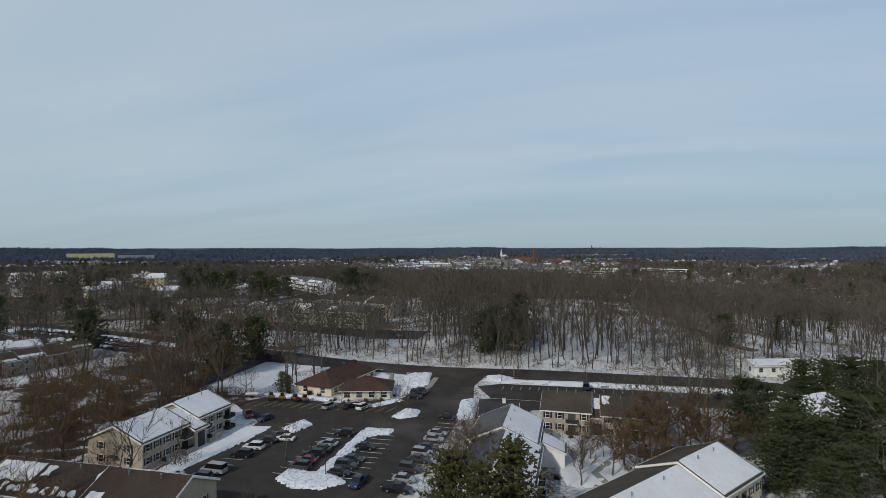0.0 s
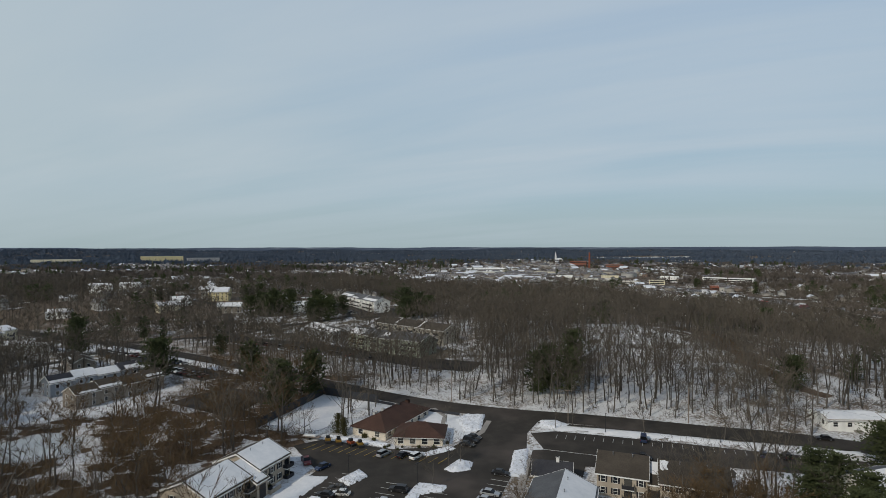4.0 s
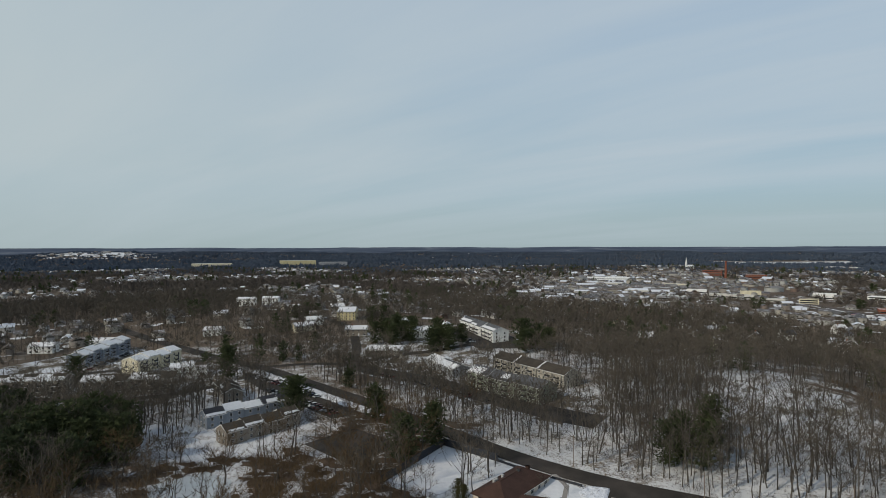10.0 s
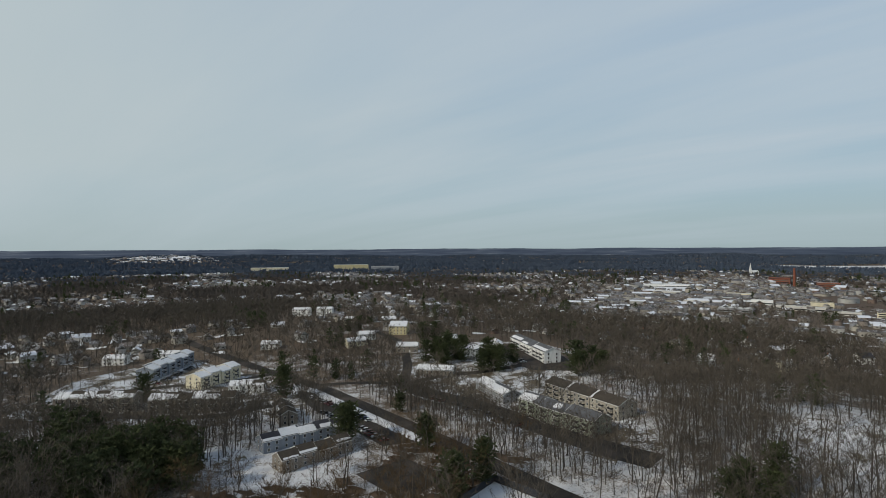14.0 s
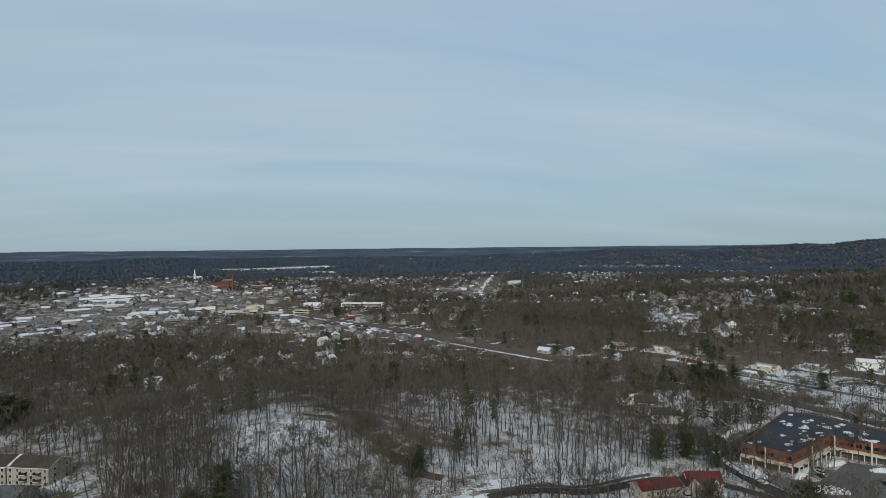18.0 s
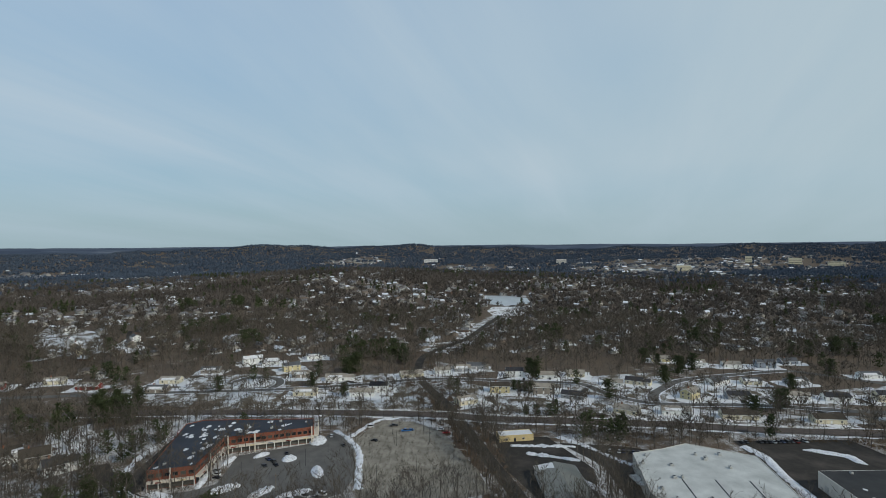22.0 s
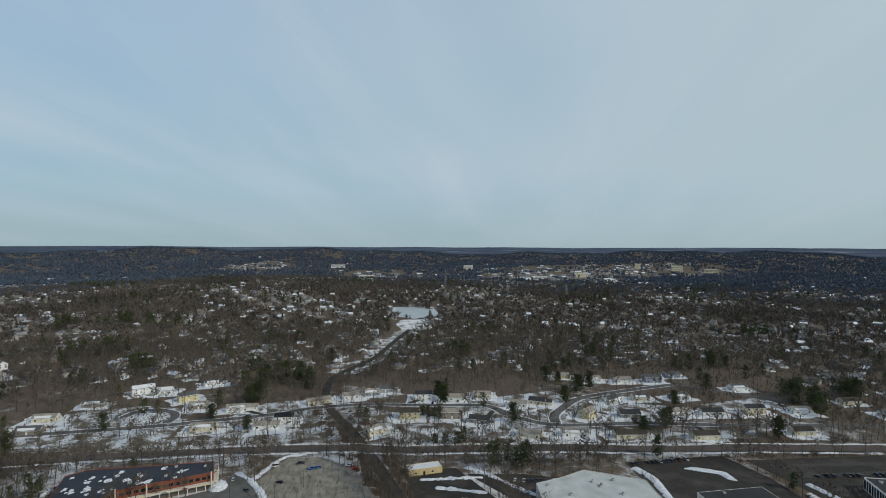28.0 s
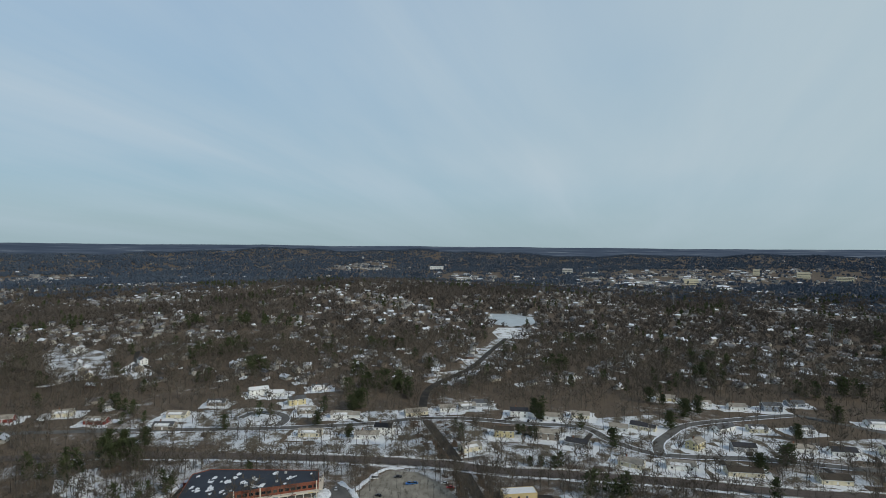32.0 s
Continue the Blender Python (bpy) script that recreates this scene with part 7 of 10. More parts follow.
for i, (x, y, r_) in enumerate(((-46.5, 157.2, 0), (-42.5, 156.3, 30), (-39.5, 155.5, 10), (-50, 158, 0))):
    e = thing("skid_loader", ("yellow", "orange", "yellow", "yellow")[i] + " compact loader parked by the snow bank", "loader", pose(x, y, tz(x, y) + 0.13, 0, 0, r_ - 70))
    mt = plain("loader_paint", ((0.24, 0.14, 0.025), (0.25, 0.06, 0.025), (0.24, 0.15, 0.03), (0.22, 0.13, 0.025))[i], 0.5, 0.2)
    part("body", boxes((-1.2, 1.0, -0.7, 0.7, 0.45, 1.25), bevel=0.06), mt, e)
    part("cab", boxes((-0.6, 0.5, -0.55, 0.55, 1.25, 2.05), bevel=0.08), M_GLASS, e)
    part("bucket", boxes((1.3, 1.9, -0.85, 0.85, 0.15, 0.75), bevel=0.05), M_DARKMETAL, e)
    for sy in (-1, 1):
        part("arm", boxes((-1.0, 1.4, sy * 0.8 - 0.08, sy * 0.8 + 0.08, 0.9, 1.1)), mt, e)
        for sx in (-0.65, 0.55):
            part("wheel", kept(("loader_wheel",), lambda: tube(((0, -0.14, 0), (0, 0.14, 0), 0.42, 0.42), n=12), M_TYRE), None, e, m=pose(sx, sy * 0.82, 0.42))
e = thing("flatbed_trailer", "white boat trailer with load in the snow", "trailer", pose(-56, 160.2, tz(-56, 160) + 0.13, 0, 0, -8))
part("deck", boxes((-3, 3, -1, 1, 0.6, 0.75)), M_WOODPOLE, e)
part("load", boxes((-2.4, 1.8, -0.8, 0.8, 0.75, 1.3), bevel=0.2), M_TRIM, e)
for sy in (-1, 1):
    part("wheel", kept(("wheel",), lambda: None, M_TYRE), None, e, m=pose(0, sy * 0.95, 0.34))
part("drawbar", boxes((3, 4.4, -0.06, 0.06, 0.55, 0.65)), M_DARKMETAL, e)
# overhead wires along the road
e = thing("overhead_wires", "thin black wires strung between the roadside poles", "wires", pose(0, 0, 0))
WP = [(-180, 287), (-120, 256), (-60, 222), (-16, 200), (23.7, 179.3), (62, 181), (98, 178), (150, 163), (190, 142), (238, 122)]
WP = on_land(WP)
for (x0, y0), (x1, y1) in zip(WP, WP[1:]):
    for dz in (10.9, 8.2):
        bm = bmesh.new()
        ring = None
        for i in range(9):
            t = i / 8
            x, y, z = x0 + t * (x1 - x0), y0 + t * (y1 - y0), (1 - t) * tz(x0, y0) + t * tz(x1, y1) + dz - 1.1 * 4 * t * (1 - t)
            nx, ny = -(y1 - y0) / math.dist((x0, y0), (x1, y1)) * 0.018, (x1 - x0) / math.dist((x0, y0), (x1, y1)) * 0.018
            now = [bm.verts.new(q) for q in ((x + nx, y + ny, z), (x - nx, y - ny, z), (x, y, z + 0.03))]
            if ring:
                for k_ in range(3):
                    bm.faces.new([ring[k_], ring[(k_ + 1) % 3], now[(k_ + 1) % 3], now[k_]])
            ring = now
        part("wire", bm, M_BLACK, e)
# retaining wall below the knoll: courses of blocks
e = thing("retaining_wall", "dark curved block retaining wall beside the drive", "wall", pose(0, 0, 0), kind="structure")
LW = smooth_line([(*p, 0) for p in on_land([(128, 195), (141, 193), (160, 190), (178, 180), (204, 176.5), (216, 174)])], 1.6)
for p, q in zip(LW, LW[1:]):
    a_ = math.degrees(math.atan2(q.y - p.y, q.x - p.x))
    for c_ in range(2):
        part("block", kept(("wall_block", c_), lambda: boxes((0.02, 1.75, -0.2, 0.2, 0.62 * c_ - 0.3, 0.62 * c_ + 0.3), bevel=0.03), M_STONE), None, e, m=pose(p.x, p.y, tz(p.x, p.y) + 0.45, 0, 0, a_))

# ---- trees ----
def rand_dir(rnd, up_lo, up_hi):
    a_, e_ = rnd.uniform(0, 6.283), radians(rnd.uniform(up_lo, up_hi))
    return np.array((math.cos(a_) * math.cos(e_), math.sin(a_) * math.cos(e_), math.sin(e_)))


class Build:
    """Gathers triangles of stems and of sprays."""

    def __init__(self):
        self.V, self.F = [], []

    def stem(self, p0, p1, r0, r1, n=4):
        p0, p1 = np.asarray(p0, float), np.asarray(p1, float)
        d = p1 - p0
        d = d / (np.linalg.norm(d) + 1e-9)
        u = np.cross(d, (0, 0, 1) if abs(d[2]) < 0.9 else (1, 0, 0))
        u = u / np.linalg.norm(u)
        v = np.cross(d, u)
        b = len(self.V)
        for p, r in ((p0, r0), (p1, r1)):
            for i in range(n):
                a_ = 6.2832 * i / n
                self.V.append(p + r * (math.cos(a_) * u + math.sin(a_) * v))
        for i in range(n):
            j = (i + 1) % n
            self.F += [(b + i, b + j, b + n + j), (b + i, b + n + j, b + n + i)]

    def sliver(self, p, d, length, width, rnd):
        s = np.cross(d, rand_dir(rnd, -60, 60))
        s = s / (np.linalg.norm(s) + 1e-9) * width / 2
        b = len(self.V)
        self.V += [p - s, p + s, p + d * length]
        self.F.append((b, b + 1, b + 2))

    def done(self):
        return np.array(self.V, float), np.array(self.F, int)


def bare_tree(seed, h=15.0, limbs=9, subs=2, twigs=150, tw=0.09, spread=0.28, sides=5, tl=(0.9, 2.4), trunk_r=0.23, vase=False, low=0.42):
    """A leafless tree: (stems, sprays). The trunk leans and forks, limbs rise and part, twigs fill the crown."""
    rnd = random.Random(seed)
    T, C = Build(), Build()
    pts = [np.zeros(3)]
    for k_ in (0.22, 0.45, 0.68, 0.86):
        pts.append(np.array((rnd.uniform(-0.45, 0.45) * k_ * 2.5, rnd.uniform(-0.45, 0.45) * k_ * 2.5, h * k_)))
    pts[0][2] = -0.6
    rr = [trunk_r, trunk_r * 0.82, trunk_r * 0.62, trunk_r * 0.38, trunk_r * 0.12]
    for i in range(4):
        T.stem(pts[i], pts[i + 1], rr[i], rr[i + 1], sides)
    ends = [(pts[3], pts[4])]
    for i in range(limbs):
        t = rnd.uniform(low, 0.88) if not vase else rnd.uniform(0.2, 0.5)
        z = t * h
        k_ = min(3, int(t / 0.225))
        base = pts[k_] + (pts[k_ + 1] - pts[k_]) * min(1.0, max(0.0, (z - pts[k_][2]) / (pts[k_ + 1][2] - pts[k_][2])))
        d = rand_dir(rnd, 25, 62)
        ln = h * spread * rnd.uniform(0.7, 1.35) * (1.25 - 0.6 * t)
        mid = base + d * ln * 0.55
        d2 = d + np.array((rnd.uniform(-0.3, 0.3), rnd.uniform(-0.3, 0.3), 0.35))
        d2 = d2 / np.linalg.norm(d2)
        tip = mid + d2 * ln * 0.75
        r0 = trunk_r * 0.42 * (1.15 - t)
        (T if r0 > 0.03 else C).stem(base, mid, r0, r0 * 0.6, 3)
        C.stem(mid, tip, r0 * 0.6, 0.02, 3)
        ends += [(base, mid), (mid, tip), (mid, tip)]
        for _ in range(subs):
            q = base + (tip - base) * rnd.uniform(0.35, 0.9)
            dd = d + rand_dir(rnd, -10, 70) * 0.9
            dd = dd / np.linalg.norm(dd)
            tip2 = q + dd * ln * rnd.uniform(0.35, 0.65)
            C.sliver(q, dd, np.linalg.norm(tip2 - q), r0 * 0.8 + tw * 0.4, rnd)
            ends += [(q, tip2), (q, tip2)]
    for _ in range(twigs):
        a_, b_ = ends[rnd.randrange(len(ends))]
        p = a_ + (b_ - a_) * rnd.uniform(0.15, 1.0)
        d = (b_ - a_) / (np.linalg.norm(b_ - a_) + 1e-9) * 0.7 + rand_dir(rnd, -25, 80)
        d = d / np.linalg.norm(d)
        C.sliver(p, d, rnd.uniform(*tl), tw * rnd.uniform(0.6, 1.4), rnd)
    return T.done(), C.done()


def lite_tree(seed, h=14.0, twigs=36, tw=0.42, limbs=5, spread=0.28):
    """A leafless tree for the middle distance: three-sided trunk, limbs and broad sprays."""
    rnd = random.Random(seed)
    T, C = Build(), Build()
    T.stem((0, 0, -0.6), (rnd.uniform(-0.4, 0.4), rnd.uniform(-0.4, 0.4), h * 0.8), 0.24, 0.06, 3)
    ends = [(np.array((0, 0, h * 0.5)), np.array((0, 0, h * 0.95)))]
    for i in range(limbs):
        base = np.array((0, 0, h * rnd.uniform(0.38, 0.75)))
        d = rand_dir(rnd, 25, 65)
        ln = h * spread * rnd.uniform(0.8, 1.5)
        C.sliver(base, d, ln, 0.2, rnd)
        ends += [(base, base + d * ln)] * 2
    for _ in range(twigs):
        a_, b_ = ends[rnd.randrange(len(ends))]
        p = a_ + (b_ - a_) * rnd.uniform(0.15, 1.0)
        d = (b_ - a_) / np.linalg.norm(b_ - a_) * 0.7 + rand_dir(rnd, -25, 80)
        C.sliver(p, d / np.linalg.norm(d), rnd.uniform(1.4, 3.4), tw * rnd.uniform(0.6, 1.4), rnd)
    return T.done(), C.done()


def pine_tree(seed, h=17.0, whorls=11, per=6, pads=5, w=0.22, size=1.0, bare=0.18, tufts=3, full=0.5):
    """A conifer: (stem, needle sprays); uneven boughs carry plumes of narrow tufts, with gaps between the tiers."""
    rnd = random.Random(seed)
    T, C = Build(), Build()
    T.stem((0, 0, -0.6), (0, 0, h * 0.5), 0.26, 0.17, 5), T.stem((0, 0, h * 0.5), (0, 0, h * 0.97), 0.17, 0.03, 4)
    lop = [rnd.uniform(0.7, 1.2) for _ in range(8)]
    for i in range(whorls):
        t = min(max((i + rnd.uniform(-0.4, 0.4)) / (whorls - 1), 0), 0.99)
        z = h * (bare + (1 - bare) * t)
        reach = h * w * (1 - t) ** full * (0.6 + 0.4 * min(1, t / 0.25)) * rnd.uniform(0.82, 1.15) + 0.25
        turn = rnd.uniform(0, 6.28)
        for j in range(per):
            if rnd.random() < 0.12:
                continue
            a_ = turn + 6.283 * j / per + rnd.uniform(-0.4, 0.4)
            r_ = reach * rnd.uniform(0.6, 1.1) * lop[int(a_ / 0.7854) % 8]
            d = np.array((math.cos(a_), math.sin(a_), rnd.uniform(-0.05, 0.35) + 0.5 * t))
            side = np.array((-math.sin(a_), math.cos(a_), 0))
            base = np.array((0, 0, z))
            for q in range(pads):
                k_ = (q + 0.8 + rnd.uniform(-0.4, 0.4)) / pads
                c = base + d * r_ * k_ + side * rnd.uniform(-0.4, 0.4) * r_ * k_ + np.array((0, 0, rnd.uniform(-0.5, 0.5))) * size
                for _ in range(tufts):
                    e1 = d * 0.8 + rand_dir(rnd, -35, 60)
                    C.sliver(c - e1 * size * 0.35, e1 / np.linalg.norm(e1), size * rnd.uniform(0.9, 1.7), size * rnd.uniform(0.45, 0.8), rnd)
    return T.done(), C.done()


def bush(seed, h=2.5, n=60, tw=0.1, spread=1.3):
    rnd = random.Random(seed)
    C = Build()
    for _ in range(n):
        d = rand_dir(rnd, 20, 85)
        p = np.array((rnd.uniform(-spread, spread), rnd.uniform(-spread, spread), rnd.uniform(-0.1, 0.5 * h)))
        C.sliver(p, d, h * rnd.uniform(0.4, 0.8), tw * rnd.uniform(0.6, 1.5), rnd)
    return (np.zeros((0, 3)), np.zeros((0, 3), int)), C.done()


def scatter(name, templates, xy, scale, mats, label, cat, seed=1, lean=0.06, sink=0.0):
    """Many plants joined into stuff: one object of stems and, under it, one of sprays."""
    rnd = np.random.RandomState(seed)
    n = len(xy)
    if n == 0:
        return
    kind_ = rnd.randint(0, len(templates), n)
    turn = rnd.uniform(0, 6.283, n)
    z = terrain(xy[:, 0], xy[:, 1]) - sink
    out = []
    for layer in (0, 1):
        Vs, Fs, b = [], [], 0
        for k_ in range(len(templates)):
            V, F = templates[k_][layer]
            idx = np.where(kind_ == k_)[0]
            if len(V) == 0 or len(idx) == 0:
                continue
            c, s = np.cos(turn[idx])[:, None], np.sin(turn[idx])[:, None]
            sc = scale[idx][:, None]
            X = (V[None, :, 0] * c - V[None, :, 1] * s) * sc + xy[idx, 0][:, None]
            Y = (V[None, :, 0] * s + V[None, :, 1] * c) * sc + xy[idx, 1][:, None]
            lx, ly = rnd.normal(0, lean, len(idx))[:, None], rnd.normal(0, lean, len(idx))[:, None]
            Zl = V[None, :, 2] * sc
            Vs.append(np.stack([X + Zl * lx, Y + Zl * ly, Zl + z[idx][:, None]], -1).reshape(-1, 3))
            Fs.append((F[None] + (b + np.arange(len(idx)) * len(V))[:, None, None]).reshape(-1, 3))
            b += len(idx) * len(V)
        out.append((np.concatenate(Vs), np.concatenate(Fs)) if Vs else None)
    root = None
    for layer, nm in ((0, "stems"), (1, "twigs")):
        if out[layer] is None:
            continue
        ob = new(name if root is None else nm, mesh_np(name, *out[layer], mats[layer]))
        if root is None:
            root = tagged(ob, label, cat, kind="stuff")
        else:
            ob.parent = root
            tagged(ob, kind="stuff")
    return root


def hash_noise(x, y, s):
    """Smooth field between about 0 and 1."""
    return 0.5 + 0.25 * (np.sin(x / s + 1.3 * np.sin(y / s * 0.7 + 0.5)) + np.sin(y / s * 1.1 + 1.7 * np.sin(x / s * 0.6 + 2.0)))


def fan(r0, r1, step, seed, a0=-1.15, a1=2.80):
    """Jittered points between two distances over the bearings that the camera sweeps (clockwise from +y)."""
    rnd = np.random.RandomState(seed)
    g_ = np.arange(-r1, r1 + step, step)
    X, Y = np.meshgrid(g_, g_)
    X, Y = X.ravel(), Y.ravel()
    X = X + rnd.uniform(-0.48, 0.48, X.size) * step
    Y = Y + rnd.uniform(-0.48, 0.48, X.size) * step
    r, az = np.hypot(X, Y), np.arctan2(X, Y)
    ok = (r >= r0) & (r < r1) & (az > a0) & (az < a1)
    return np.stack([X[ok], Y[ok]], -1), rnd


def suburb(x, y):
    """How built-up the land is, 0 to 1."""
    r = np.hypot(x, y)
    s = np.clip(hash_noise(x, y, 95) * 1.5 - 0.35, 0, 1) * (r > 480)
    s = np.maximum(s, ((x > 390) & (x < 560) & (y > -450) & (y < 330)) * 0.98)
    s = np.maximum(s, (np.exp(-((x - 70) / 400) ** 2 - ((y - 1350) / 560) ** 2)) * 1.15)
    s = np.maximum(s, np.exp(-((x - 700) / 260) ** 2 - ((y - 1640) / 300) ** 2) * 0.95)
    s = np.maximum(s, ((x > 390) & (x < 900) & (y > -1000) & (y < -280)) * 0.72)
    s = np.maximum(s, ((x > 560) & (x < 1300) & (y > -700) & (y < 450)) * (0.42 + 0.3 * (hash_noise(x, y, 40) > 0.5)))
    s = s * (1 - np.exp(-((x - 520) / 190) ** 2 - ((y - 620) / 130) ** 2) * 0.95)
    s = s * (1 - np.exp(-((x + 60) / 300) ** 2 - ((y - 585) / 70) ** 2) * 0.9)
    s = np.maximum(s, np.exp(-((x + 60) / 210) ** 2 - ((y - 860) / 190) ** 2) * 1.1)
    return np.clip(s, 0, 1)


def snow_patches(name, xy, size, seed, label, mat_=None, up=0.35, cat="snow"):
    """Irregular flat drifts of lying snow, many small ones, as stuff."""
    rnd_ = np.random.RandomState(seed)
    n, k_ = len(xy), 9
    a_ = np.linspace(0, 2 * np.pi, k_, endpoint=False)[None] + rnd_.uniform(-0.2, 0.2, (n, k_))
    r_ = size * rnd_.uniform(0.45, 1.3, (n, k_)) * rnd_.uniform(0.6, 1.3, (n, 1))
    st = rnd_.uniform(0.5, 1.0, (n, 1))
    X, Y = xy[:, :1] + r_ * np.cos(a_), xy[:, 1:] + r_ * np.sin(a_) * st
    V = np.stack([X, Y, terrain(X, Y) + up], -1)
    c_ = np.stack([xy[:, 0], xy[:, 1], terrain(xy[:, 0], xy[:, 1]) + up + 0.1], -1)[:, None]
    V = np.concatenate([V, c_], 1).reshape(-1, 3)
    F = np.array([(i, (i + 1) % k_, k_) for i in range(k_)])
    F = (F[None] + (np.arange(n) * (k_ + 1))[:, None, None]).reshape(-1, 3)
    tagged(new(name, mesh_np(name, V, F, mat_ or M_LAWN)), label, cat, kind="stuff")


NORTH_RAIL = on_land(RAIL[1:13])
HILL_STREET = [(681, 1029), (790, 1165), (906, 1321), (1208, 1699)]


def near_line(xy, line, d):
    """True beside a railway or street, where the land is kept open."""
    out = np.zeros(len(xy), bool)
    for (x0, y0), (x1, y1) in zip(line, line[1:]):
        L2 = (x1 - x0) ** 2 + (y1 - y0) ** 2
        t = np.clip(((xy[:, 0] - x0) * (x1 - x0) + (xy[:, 1] - y0) * (y1 - y0)) / L2, 0, 1)
        out |= np.hypot(xy[:, 0] - x0 - t * (x1 - x0), xy[:, 1] - y0 - t * (y1 - y0)) < d
    return out


block([(-47, 150), (-4, 150), (-1, 188), (-40, 203)])
block([(10, 150), (106, 138), (106, 172), (12, 184)])
marsh = np.zeros((MW, MH), bool)
block([(-156, 122), (-140, 168), (-112, 186), (-96, 172), (-80, 160), (-72, 130), (-78, 112), (-110, 108)], marsh)
conif = np.zeros((MW, MH), bool)
block([(50, 92), (58, 70), (110, 75), (140, 120), (135, 165), (100, 164), (64, 135), (64, 118), (58, 104)])
for pl in ([(-250, 105), (-165, 128), (-160, 152), (-172, 170), (-205, 168), (-260, 165)], [(345, 262), (372, 258), (378, 296), (350, 302)], [(575, 60), (620, 80), (615, 130), (590, 110)]):
    block(pl, conif)

sparse = np.zeros((MW, MH), bool)
block([(-182, 335), (-150, 300), (-100, 276), (-60, 254), (-12, 236), (-5, 262), (-20, 305), (-58, 345), (-60, 420), (-112, 470), (-162, 450), (-205, 400)], sparse)
block([(804, 616), (753, 517), (700, 470), (640, 430), (617, 419), (593, 465), (650, 520), (720, 580)], sparse)
block([(-390, 340), (-290, 312), (-205, 288), (-196, 245), (-232, 205), (-285, 186), (-345, 180), (-395, 250)], sparse)
block([(-462, 550), (-385, 585), (-330, 505), (-400, 465)], sparse)
block([(-275, 465), (-232, 475), (-205, 420), (-240, 400)], sparse)
# near trees as single things
nearT = [bare_tree(10 + i, 13.5 + (i % 4) * 1.3, 14, 4, 330, 0.08, 0.38 + 0.05 * (i % 3), 6, low=0.26) for i in range(7)]
pineT = [pine_tree(30 + i, 15.5 + i, 19, 8, 7, 0.44 + 0.04 * (i % 3), 0.95, 0.10, 3, 0.32) for i in range(4)]


def protos(templates, mats, label_, cat, nm, group):
    out = []
    for i, t in enumerate(templates):
        out.append([mesh_np("trunk", *t[0], mats[0]) if len(t[0][0]) else None, mesh_np("crown", *t[1], mats[1])])
    return out


bareM = protos(nearT, (M_BARK, M_TWIG), "", "", "", "")
pineM = protos(pineT, (M_BARK, M_NEEDLE), "", "", "", "")
plumeM = protos([pine_tree(40 + i, 15.5 + i, 24, 11, 9, 0.42 + 0.03 * (i % 3), 0.46, 0.05, 6, 0.34) for i in range(3)], (M_BARK, M_NEEDLE), "", "", "", "")
oliveM = protos([pine_tree(50 + i, 11, 26, 10, 8, 0.37, 0.30, 0.03, 5, 0.4) for i in range(2)], (M_BARK, M_OLIVE), "", "", "", "")


def tree_thing(nm, label, meshes, x, y, s, turn, group, wide=1.0, plan=True):
    e = thing(nm, label, "tree", pose(x, y, tz(x, y), 3.5 * math.sin(x * 7.1), 3.5 * math.cos(y * 5.3), turn) @ Matrix.Diagonal((s * wide, s * wide, s, 1)), group, plan=plan)
    if meshes[0]:
        part("trunk", meshes[0], None, e)
    part("crown", meshes[1], None, e)


